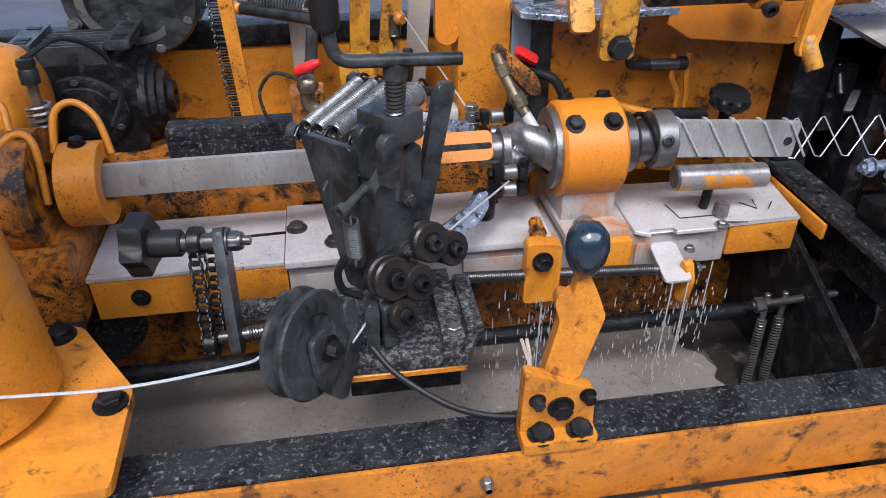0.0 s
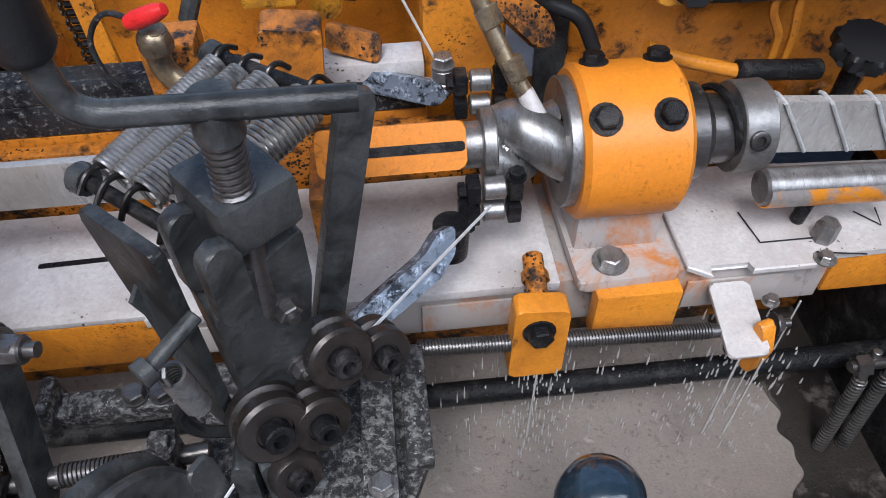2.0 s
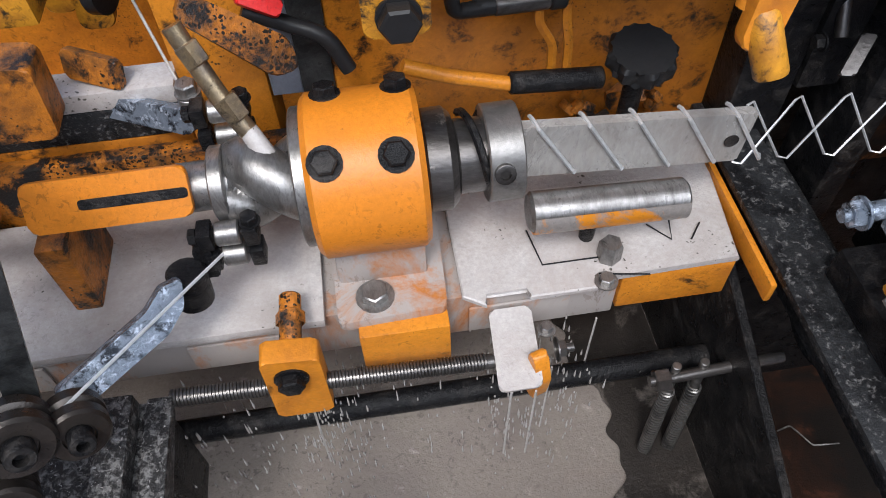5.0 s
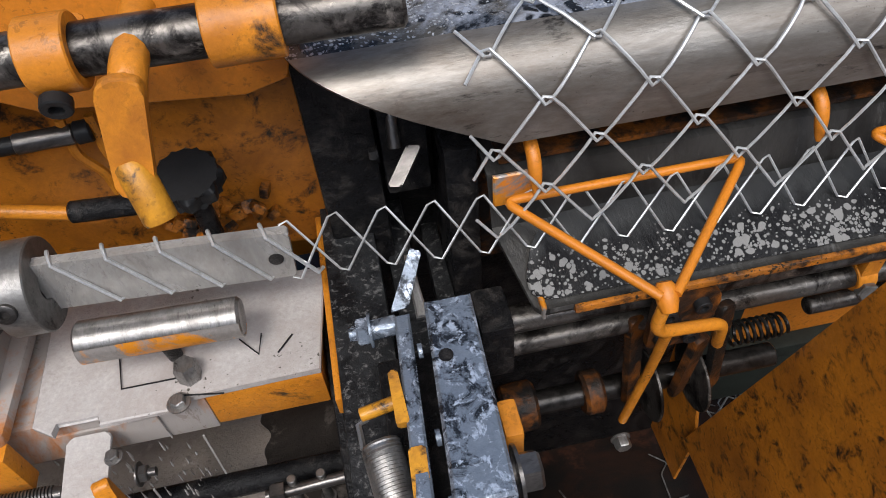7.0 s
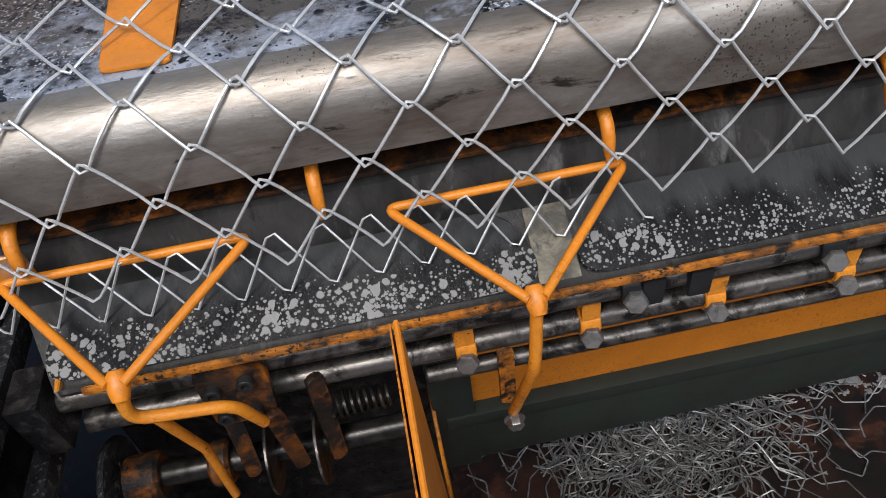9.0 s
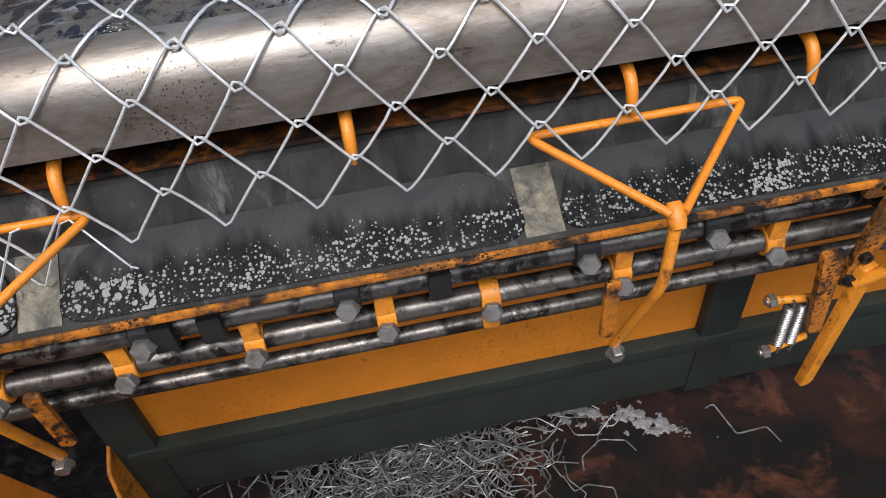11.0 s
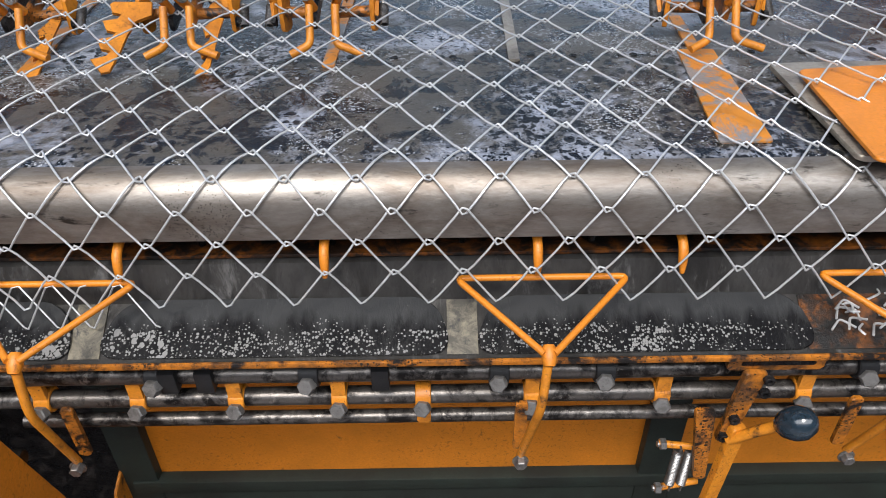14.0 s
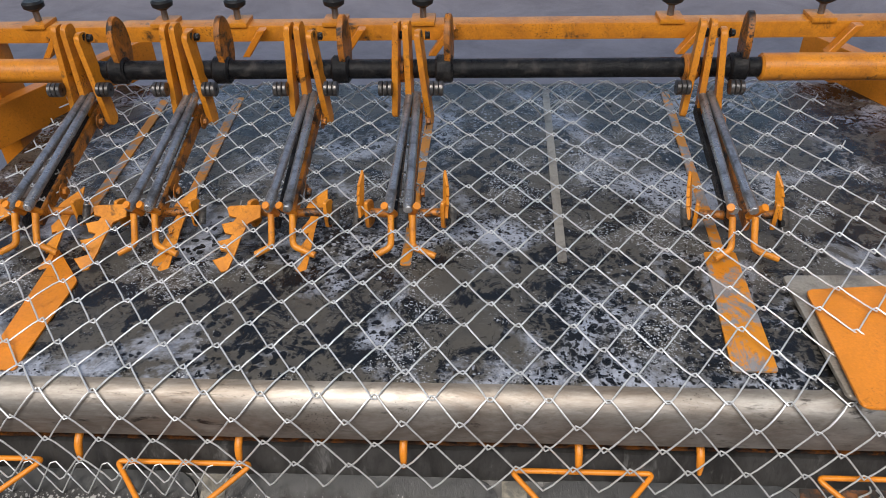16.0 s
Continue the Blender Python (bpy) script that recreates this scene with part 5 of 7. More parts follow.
# ---- lever with blue ball knob on the front rail ----
lv = thing("clamp_lever", (0.165, 0.44, 0.60), "orange clamp lever with a dark blue ball knob", "lever")
bm = B()
slab(bm, round_poly([(0.130, 0.601), (0.199, 0.601), (0.197, 0.655), (0.132, 0.683)], 0.004), (0, 0.436, 0), X, Z, 0.014)
slab(bm, round_poly([(0.130, 0.405), (0.199, 0.405), (0.199, 0.436), (0.130, 0.436)], 0.004), (0, 0, 0.601), X, Y, 0.012)
part("bracket", bm, ORANGE, lv)
bm = B()
slab(bm, round_poly([(-0.017, 0.0), (0.016, 0.0), (0.026, 0.065), (0.012, 0.092), (0.004, 0.104), (-0.006, 0.098), (-0.006, 0.084), (-0.018, 0.088), (-0.020, 0.078), (-0.012, 0.060)], 0.004), (0.168, 0.446, 0.662), Vector((1, -0.12, 0.0)), Vector((0.16, 0.12, 1)), 0.016)
part("lever_arm", bm, ORANGE, lv)
bm = B()
lathe(bm, (0.181, 0.444, 0.768), Vector((0.02, 0, 1)), [(0, 0), (0.0, 0.008), (0.006, 0.012), (0.016, 0.0165), (0.028, 0.0185), (0.038, 0.0165), (0.046, 0.010), (0.049, 0)], 32)
part("ball_knob", bm, BALL, lv, "glossy dark blue ball knob")
for x, z, r in ((0.144, 0.651, 0.006), (0.190, 0.651, 0.006), (0.166, 0.640, 0.0095)):
    part("bolt", hexagon(B(), (x, 0.4215, z), -Y, r, 0.008, 1.3), BLACK_GREASE, lv)
for x in (0.148, 0.184):
    part("bolt", hexagon(B(), (x, 0.416, 0.6135), Vector((0, -0.3, 1)), 0.010, 0.007, 1.25), BLACK_GREASE, lv)
bm = B()
tube(bm, smooth_path([(0.148, 0.48, 0.672), (0.150, 0.472, 0.655), (0.145, 0.465, 0.638)]), 0.0018, 6)
tube(bm, smooth_path([(0.143, 0.48, 0.672), (0.149, 0.474, 0.652), (0.153, 0.466, 0.640)]), 0.0018, 6)
part("tie_string", bm, IVORY, lv, "pale string")
bm = B()
rod(bm, (0.098, 0.408, 0.569), (0.098, 0.396, 0.569), 0.004, 10)
hexagon(bm, (0.098, 0.409, 0.569), -Y, 0.0065, 0.007, 0, 0.006)
tagged(part("grease_nipple", bm, STEEL), "small steel grease nipple on the orange apron", "nipple")

# ---- hand wheel with roller chain ----
hw = thing("chain_handwheel", (-0.16, 0.60, 0.60), "black star hand knob with a roller chain and arm", "hand wheel")
kc = Vector((-0.205, 0.607, 0.732))
kd = Vector((1, -0.12, 0.02)).normalized()
bm = B()
_, ku, kv = basis(kd)
pl = []
for i in range(36):
    a = 2 * math.pi * i / 36
    r = 0.027 + 0.0045 * math.cos(6 * a)
    pl.append((r * math.cos(a), r * math.sin(a)))
slab(bm, pl, kc - kd * 0.012, ku, kv, 0.022, 0.002)
part("star_knob", bm, RUBBER, hw)
part("hub", rod(B(), kc, kc + kd * 0.040, 0.0135, 20), RUBBER, hw)
bm = B()
rod(bm, kc + kd * 0.038, kc + kd * 0.098, 0.009, 18)
hexagon(bm, kc + kd * 0.083, kd, 0.010, 0.010, 1.35, 0.010)
part("spindle", bm, DARK_STEEL, hw)


def chain(parent, a, b, side, w, n, material):
    """Roller chain: link plates and rollers from a to b."""
    a, b = Vector(a), Vector(b)
    d = (b - a).normalized()
    step = (b - a).length / n
    side = Vector(side).normalized()
    nrm = d.cross(side).normalized()
    for i in range(n):
        c = a + d * step * (i + 0.5)
        ww = w if i % 2 else w * 0.78
        bm = B()
        for s in (-1, 1):
            slab(bm, [(-step * 0.62, -0.0026), (-step * 0.3, -0.0038), (0, -0.0022), (step * 0.3, -0.0038), (step * 0.62, -0.0026), (step * 0.62, 0.0026), (step * 0.3, 0.0038), (0, 0.0022), (-step * 0.3, 0.0038), (-step * 0.62, 0.0026)],
                 c + side * (s * ww / 2 - 0.0006), d, nrm, 0.0013, 0)
        rod(bm, c + d * step * 0.5 - side * w * 0.36, c + d * step * 0.5 + side * w * 0.36, 0.0030, 8)
        part("chain_link", bm, material, parent)


ca, cb = kc + kd * 0.053, Vector((-0.147, 0.552, 0.646))
chain(hw, ca + Vector((0.0, -0.015, -0.004)), cb + Vector((0, -0.012, -0.004)), kd, 0.011, 11, CHAIN)
chain(hw, ca + Vector((0.012, 0.004, -0.004)), cb + Vector((0.006, 0.010, -0.004)), kd, 0.011, 11, CHAIN)
bm = B()
ring(bm, ca - kd * 0.006, kd, 0.012, 0.0155, 0.008, 18)
part("sprocket", bm, CHAIN, hw)
bm = B()
ring(bm, cb - kd * 0.006, kd, 0.012, 0.0135, 0.006, 18)
part("lower_sprocket", bm, CHAIN, hw)
bm = B()
ac = kc + kd * 0.072
dn = (cb - ca)
slab(bm, round_poly([(-0.014, -0.013), (0.013, -0.013), (0.011, dn.length + 0.012), (-0.011, dn.length + 0.012)], 0.008), ac, dn.cross(kd), dn, 0.010)
part("arm", bm, GREY_PAINT, hw)
bm = B()
rod(bm, (-0.155, 0.556, 0.648), (-0.02, 0.566, 0.648), 0.0065, 12)
coil(bm, (-0.115, 0.559, 0.648), (-0.055, 0.563, 0.648), 0.0066, 0.0015, 22, 5, 10, False)
part("threaded_spindle", bm, DARK_STEEL, hw)
bm = B()
box(bm, (-0.055, 0.552, 0.635), (-0.038, 0.574, 0.668), 0.003)
hexagon(bm, (-0.046, 0.562, 0.668), Z, 0.007, 0.006)
part("spindle_block", bm, GREASE_DUST, hw)
bm = B()
box(bm, (-0.135, 0.606, 0.625), (-0.035, 0.626, 0.642), 0.003)
box(bm, (-0.140, 0.600, 0.622), (-0.130, 0.632, 0.656), 0.004)
part("slide_bar", bm, GREASE_DUST, hw, "silver-dusted slide bar")
for x in (-0.078, -0.060):
    part("bolt", hexagon(B(), (x, 0.616, 0.642), Z, 0.008, 0.007, 1.1), DARK_STEEL, hw)
tagged(part("drum_disc", lathe(B(), (-0.33, 0.79, 0.50), Vector((0.35, -0.8, 0.2)), [(0, 0), (0, 0.046), (0.006, 0.048), (0.008, 0.044), (0.008, 0)], 36), RAIL), "dull grey disc in the dark end of the tray", "disc")

# ---- chain drive and bracket behind the bed ----
cd = thing("rear_chain", (-0.125, 0.84, 0.70), "black roller chain hanging behind the bed", "chain")
chain(cd, (-0.143, 0.905, 0.95), (-0.134, 0.915, 0.680), X, 0.017, 36, CHAIN)
bm = B()
slab(bm, round_poly([(0, 0), (0.017, 0), (0.015, 0.28), (-0.002, 0.28)], 0.002), (-0.128, 0.898, 0.668), X, Vector((-0.035, 0.02, 1)), -0.006)
tagged(part("chain_strip", bm, ORANGE), "narrow orange flat strip beside the hanging chain", "strip")
# spring-loaded grease fitting at the housing
gf = thing("oil_fitting", (-0.325, 0.77, 0.78), "spring-loaded oil fitting with black cap on the housing", "oil fitting")
part("coil_spring", coil(B(), (-0.327, 0.78, 0.785), (-0.327, 0.785, 0.812), 0.012, 0.0022, 4, 6, 14, False), STEEL, gf)
part("stem", rod(B(), (-0.327, 0.78, 0.77), (-0.327, 0.787, 0.84), 0.006, 14), BRASS, gf)
part("cap", lathe(B(), (-0.327, 0.786, 0.835), Vector((0, 0.1, 1)), [(0, 0), (0, 0.010), (0.014, 0.010), (0.016, 0.0085), (0.020, 0.010), (0.026, 0.009), (0.026, 0)], 16), RUBBER, gf)
part("hose", tube(B(), smooth_path([(-0.33, 0.79, 0.86), (-0.30, 0.83, 0.868), (-0.27, 0.86, 0.84), (-0.262, 0.87, 0.79), (-0.28, 0.86, 0.75)]), 0.003, 8), RUBBER, gf)

# second tensioner behind the column, seen in part
rt = thing("rear_tensioner", (0.02, 1.02, 0.70), "rear wire tensioner with orange frame and long springs", "wire tensioner")
bm = B()
slab(bm, round_poly([(0, 0), (0.026, 0), (0.040, 0.20), (0.014, 0.24)], 0.008), (0.015, 0.99, 0.72), X, Z, -0.02)
slab(bm, round_poly([(0, 0), (0.03, 0), (0.022, 0.25), (0.0, 0.25)], 0.008), (0.048, 0.96, 0.72), X, Vector((0.12, 0, 1)), -0.014)
part("frame", bm, YELLOW, rt)
for k in range(3):
    part("spring", coil(B(), (-0.125 + 0.02 * k, 1.05 + 0.015 * k, 0.845 + 0.006 * k), (-0.02 + 0.008 * k, 0.965 + 0.015 * k, 0.850 + 0.006 * k), 0.010, 0.0018, 20, 5, 12), SPRING, rt)
part("spring_rod", rod(B(), (-0.125, 1.04, 0.835), (-0.02, 0.955, 0.838), 0.008, 12), GREY_PAINT, rt)
for p in ((-0.13, 1.045, 0.835), (-0.018, 0.95, 0.842), (0.085, 0.955, 0.835)):
    part("knob", lathe(B(), p, Vector((0.5, -0.8, 0)), [(-0.006, 0), (-0.006, 0.008), (0.004, 0.009), (0.008, 0.006), (0.008, 0)], 14), ORANGE, rt, "orange knob")
part("small_spring", coil(B(), (0.078, 0.96, 0.80), (0.080, 0.96, 0.852), 0.007, 0.0015, 12, 5, 12), SPRING, rt)
part("link", tube(B(), bent([(-0.03, 0.95, 0.83), (-0.035, 0.94, 0.79), (-0.055, 0.93, 0.745)], 0.01), 0.008, 8), GREY_PAINT, rt)
bm = B()
box(bm, (0.0, 0.90, 0.768), (0.045, 0.945, 0.796), 0.003)
part("yellow_block", bm, YELLOW, rt, "yellow block")
part("black_wheel", lathe(B(), (0.086, 0.925, 0.782), Vector((1, -0.3, 0)), [(0, 0), (0, 0.022), (0.010, 0.022), (0.010, 0)], 24), RUBBER, rt)
bm = B()
slab(bm, [(0, 0), (0.03, 0), (0.045, 0.17), (0.01, 0.17)], (0.10, 1.05, 0.70), X, Z, -0.006)
part("ivory_sheet", bm, IVORY, rt, "ivory sheet")
bm = B()
slab(bm, round_poly([(0, 0), (0.035, 0), (0.035, 0.12), (0, 0.12)], 0.01), (-0.065, 1.06, 0.73), X, Z, -0.02)
part("brown_post", bm, IVORY, rt)
bm = B()
slab(bm, round_poly([(0, 0), (0.028, 0), (0.03, 0.15), (0.0, 0.15)], 0.012), (0.118, 0.865, 0.832), X, Z, 0.02)
tagged(part("column_flange", bm, ORANGE_CLEAN), "rounded orange flange beside the column", "flange")

# ---- coolant valves and pipes ----
cv = thing("coolant_valve", (-0.04, 0.79, 0.70), "coolant ball valve with red handle and elbow pipe", "valve")
part("handle", lathe(B(), (-0.044, 0.768, 0.838), Vector((0.8, -0.2, 0.35)), [(-0.004, 0), (-0.004, 0.005), (0.003, 0.0065), (0.018, 0.0060), (0.026, 0.004), (0.027, 0)], 16), RED, cv, "red plastic handle")
part("elbow_pipe", tube(B(), bent([(-0.036, 0.775, 0.828), (-0.040, 0.778, 0.795), (-0.018, 0.772, 0.776), (0.006, 0.766, 0.770)], 0.012), 0.0085, 14), BRASS, cv)
part("body", lathe(B(), (-0.037, 0.775, 0.812), Z, [(0, 0), (0, 0.011), (0.006, 0.0125), (0.012, 0.011), (0.016, 0.008), (0.02, 0)], 8, False), BRASS, cv)
part("hose", tube(B(), smooth_path([(-0.045, 0.80, 0.815), (-0.075, 0.81, 0.822), (-0.094, 0.815, 0.80), (-0.092, 0.812, 0.775), (-0.085, 0.812, 0.762)]), 0.0022, 8), RAIL, cv, "pale hose")
bm = B()
box(bm, (-0.06, 0.80, 0.655), (-0.02, 0.835, 0.80), 0.004)
part("bracket", bm, ORANGE_DIRTY, cv)
bm = B()
slab(bm, round_poly([(0, 0), (0.045, 0), (0.050, 0.06), (0.005, 0.065)], 0.006), (0.02, 0.80, 0.742), X, Z, -0.03)
part("orange_housing", bm, ORANGE_DIRTY, cv, "orange housing with oily smears")
bn = thing("coolant_nozzle", (0.2, 0.76, 0.76), "brass coolant nozzle pipe with red lever on an orange bracket", "nozzle")
pts = bent([(0.176, 0.772, 0.842), (0.184, 0.764, 0.822), (0.197, 0.750, 0.795), (0.208, 0.742, 0.778)], 0.012)
part("brass_pipe", tube(B(), pts, 0.0065, 12), BRASS, bn)
for p, q in ((0.10, 0.3), (0.62, 0.85)):
    a = Vector((0.178, 0.770, 0.838)).lerp(Vector((0.208, 0.742, 0.778)), p)
    c = Vector((0.178, 0.770, 0.838)).lerp(Vector((0.208, 0.742, 0.778)), q)
    part("hex_fitting", rod(B(), a, c, 0.0085, 6, 0.001, False), BRASS, bn)
part("spout", tube(B(), [(0.207, 0.743, 0.780), (0.216, 0.733, 0.764), (0.228, 0.722, 0.742), (0.231, 0.718, 0.733)], 0.0065, 12, False, [1, 1.1, 1.4, 1.2]), MILKY, bn, "pale plastic spout")
bm = B()
slab(bm, round_poly([(0, 0), (0.075, -0.012), (0.09, 0.0), (0.075, 0.016), (0.0, 0.018)], 0.006), (0.172, 0.79, 0.835), Vector((0.75, 0.15, -0.64)), Vector((0.4, 0.6, 0.6)), 0.006)
part("bracket", bm, ORANGE_DIRTY, bn)
bm = B()
slab(bm, round_poly([(0, 0), (0.030, 0), (0.030, 0.012), (0, 0.012)], 0.003), (0.207, 0.812, 0.826), Vector((0.85, 0, -0.5)), Vector((0.3, 0.6, 0.5)), 0.007)
part("lever", bm, RED, bn, "red lever")
part("hose", tube(B(), smooth_path([(0.21, 0.82, 0.815), (0.24, 0.82, 0.80), (0.262, 0.815, 0.79), (0.275, 0.81, 0.765)]), 0.006, 10), RUBBER, bn)

# ---- upper bridge with crank, over the orange panel ----
ubr = thing("upper_bridge", (0.45, 0.79, 0.82), "orange bridge plate carrying a crank and a steel bar", "bridge")
bm = B()
slab(bm, [(0.415, 0.842), (0.545, 0.828), (0.575, 0.836), (0.592, 0.900), (0.592, 0.96), (0.385, 0.96), (0.385, 0.86)], (0, 0.795, 0), X, Z, 0.008)
part("front_plate", bm, ORANGE_CLEAN, ubr)
bm = B()
slab(bm, [(0.21, 0.80), (0.26, 0.775), (0.43, 0.79), (0.60, 0.80), (0.60, 1.10), (0.20, 1.10)], (0, 0, 0.872), X, Y, 0.008)
part("table_plate", bm, BLUED, ubr, "dark steel table plate")
part("steel_bar", rod(B(), (0.33, 0.735, 0.912), (0.652, 0.729, 0.912), 0.0145, 28), ROD_STEEL, ubr)
for x, w in ((0.452, 0.026), (0.545, 0.040)):
    bm = B()
    ring(bm, (x, 0.732, 0.912), X, w, 0.021, 0.0146, 28)
    slab(bm, round_poly([(0, 0), (w, 0), (w, 0.03), (0, 0.03)], 0.003), (x, 0.738, 0.896), X, Vector((0, 0.95, 0.3)), 0.012)
    part("bar_clamp", bm, ORANGE, ubr)
part("bar_screw", socket_screw(B(), (0.462, 0.714, 0.896), Vector((0, -0.9, -0.3)), 0.0085, 0.007), RUBBER, ubr)
bm = B()
slab(bm, round_poly([(0, 0), (0.040, 0), (0.040, 0.075), (0, 0.075)], 0.006), (0.288, 0.752, 0.838), X, Z, 0.010)
slab(bm, round_poly([(0, 0), (0.028, 0), (0.028, 0.05), (0, 0.05)], 0.006), (0.258, 0.765, 0.862), X, Vector((0, 0.5, 0.85)), 0.010)
part("clamp_bracket", bm, YELLOW, ubr, "yellow clamp bracket")
part("bolt", hexagon(B(), (0.309, 0.741, 0.853), -Y, 0.0125, 0.010, 1.1), RUBBER, ubr)
bm = B()
tube(bm, bent([(0.508, 0.76, 0.915), (0.506, 0.700, 0.912), (0.492, 0.690, 0.868)], 0.012), 0.0098, 12)
slab(bm, round_poly([(-0.010, -0.014), (0.010, -0.014), (0.012, 0.055), (-0.012, 0.055)], 0.009), (0.494, 0.686, 0.865), Vector((1, 0, -0.1)), Vector((0.2, 0.15, 1)), 0.010)
ck = part("crank", bm, ORANGE, ubr)
bm = B()
lathe(bm, (0.493, 0.684, 0.872), Vector((0.008, -0.018, -0.030)), [(0, 0), (0, 0.0085), (0.002, 0.0095), (0.034, 0.0095), (0.036, 0.0085), (0.036, 0.0045), (0.032, 0.0045), (0.032, 0)], 18)
part("grip", bm, YELLOW, ck, "yellow crank grip")
bm = B()
tube(bm, bent([(0.345, 0.800, 0.840), (0.350, 0.802, 0.808), (0.368, 0.806, 0.806)], 0.006), 0.0055, 10)
rod(bm, (0.364, 0.807, 0.806), (0.382, 0.809, 0.805), 0.0065, 12)
se = thing("proximity_sensor", (0.38, 0.81, 0.80), "black proximity sensor with cable on a bent orange bracket", "sensor")
part("plug", bm, RUBBER, se)
part("barrel", rod(B(), (0.378, 0.809, 0.805), (0.418, 0.813, 0.803), 0.0075, 16), DARK_STEEL, se)
part("tip", rod(B(), (0.418, 0.813, 0.803), (0.430, 0.814, 0.803), 0.0085, 16), RUBBER, se)
for dx in (0.0, 0.020):
    bm = B()
    tube(bm, bent([(0.412 + dx, 0.815, 0.815), (0.412 + dx, 0.812, 0.785), (0.424 + dx * 0.6, 0.812, 0.765), (0.426 + dx * 0.6, 0.815, 0.720)], 0.006), 0.0036, 6)
    part("bracket", bm, ORANGE, se)
sk = thing("star_knob", (0.48, 0.795, 0.70), "black scalloped star knob on a greasy stud", "knob")
bm = B()
pl = [((0.024 + 0.0028 * math.cos(8 * a)) * math.cos(a), (0.024 + 0.0028 * math.cos(8 * a)) * math.sin(a)) for a in [2 * math.pi * i / 48 for i in range(48)]]
slab(bm, pl, (0.485, 0.792, 0.754), X, Vector((0, 0.9, 0.2)), 0.016, 0.003)
part("knob", bm, RUBBER, sk)
part("stud", rod(B(), (0.485, 0.795, 0.68), (0.485, 0.792, 0.756), 0.008, 14), BLACK_GREASE, sk)
gl = thing("grease_heap", (0.485, 0.81, 0.672), "lumps of grease and swarf under the knob", "grease")
for i in range(24):
    rn = random.Random(i)
    bm = B()
    box(bm, (-0.006, -0.006, 0), (0.006, 0.006, 0.008), 0.002, Matrix.Translation((0.44 + rn.random() * 0.09, 0.79 + rn.random() * 0.05, 0.672 + rn.random() * 0.03)) @ Euler((rn.random() * 3, rn.random() * 3, 0)).to_matrix().to_4x4())
    part("lump", bm, ORANGE_DIRTY, gl)
bm = B()
ra = thing("swing_link", (0.38, 0.80, 0.74), "bent orange link with a dark rod behind the collar", "link")
part("flat_link", tube(bm, bent([(0.312, 0.80, 0.770), (0.345, 0.80, 0.756), (0.392, 0.80, 0.742)], 0.01), 0.0058, 10), ORANGE, ra)
part("rod", rod(B(), (0.39, 0.80, 0.743), (0.462, 0.80, 0.738), 0.0085, 14), BLACK_GREASE, ra)

# ---- wound wire strands on the blade ----
for i in range(5):
    x = 0.392 + i * 0.0354
    zt = 0.764 - (x - 0.378) * 0.08
    zb = zt - 0.047
    part("strand", tube(B(), [(x - 0.001, 0.742, zt), (x, 0.7385, zt + 0.001), (x + 0.003, 0.7288, zt - 0.001), (x + 0.032, 0.7282, zb), (x + 0.035, 0.734, zb - 0.0015)], 0.0016, 6), WIRE, sp)

# ---- wire cutter unit ----
ct = thing("wire_cutter", (0.63, 0.56, 0.66), "oily blue steel wire cutter unit with a tension spring", "cutter")
bm = B()
slab(bm, [(0.626, 0.512), (0.660, 0.512), (0.664, 0.645), (0.634, 0.645)], (0, 0, 0.715), X, Y, 0.040, 0.002)
bx = part("cover_box", bm, BLUED, ct)
part("hole", lathe(B(), (0.640, 0.602, 0.7552), Z, [(0, 0.0045), (0.0006, 0.0045), (0.0006, 0)], 14), BLACK_GREASE, bx, "oily hole")
bm = B()
slab(bm, [(0.606, 0.50), (0.616, 0.50), (0.624, 0.648), (0.614, 0.648)], (0, 0, 0.712), X, Y, 0.030, 0.0015)
part("cutter_bar", bm, BLUED, ct)
bm = B()
slab(bm, [(0.600, 0.40), (0.640, 0.40), (0.640, 0.52), (0.605, 0.52)], (0, 0, 0.690), X, Y, 0.022, 0.0015)
part("slide_bar", bm, BLUED, ct)
bm = B()
box(bm, (0.596, 0.40, 0.661), (0.665, 0.65, 0.690), 0.003)
part("base", bm, BLACK_GREASE, ct)
bm = B()
slab(bm, round_poly([(0, 0), (0.012, 0), (0.018, 0.035), (0.010, 0.040)], 0.002), (0.612, 0.650, 0.742), Vector((1, 0.1, 0)), Vector((0.25, 0.8, 0.45)), 0.005)
part("cutter_blade", bm, BLUED, ct)
bm = B()
slab(bm, [(0, 0), (0.008, 0), (0.004, 0.045), (0, 0.045)], (0.628, 0.645, 0.735), X, Vector((0, 0.9, 0.3)), 0.006)
part("fixed_blade", bm, STEEL, ct)
bm = B()
rod(bm, (0.588, 0.652, 0.724), (0.615, 0.652, 0.726), 0.007, 14)
hexagon(bm, (0.598, 0.652, 0.725), -X, 0.010, 0.008, 1.2, 0.005)
part("pivot_bolt", bm, BLUED, ct)
part("spring", coil(B(), (0.590, 0.590, 0.722), (0.600, 0.510, 0.706), 0.0105, 0.0020, 21, 6, 14), STEEL, ct)
bm = B()
rod(bm, (0.583, 0.592, 0.724), (0.606, 0.594, 0.728), 0.0045, 10)
slab(bm, round_poly([(0, 0), (0.008, 0), (0.006, 0.034), (0, 0.034)], 0.002), (0.604, 0.572, 0.735), X, Vector((0, 1, 0.1)), 0.008)
part("upper_hook", bm, YELLOW, ct, "yellow painted hook")
bm = B()
slab(bm, round_poly([(0, 0), (0.010, 0), (0.012, 0.036), (0.002, 0.036)], 0.002), (0.606, 0.520, 0.730), X, Vector((0, 1, 0.1)), 0.010)
part("lower_tab", bm, YELLOW, ct, "yellow painted tab")
bm = B()
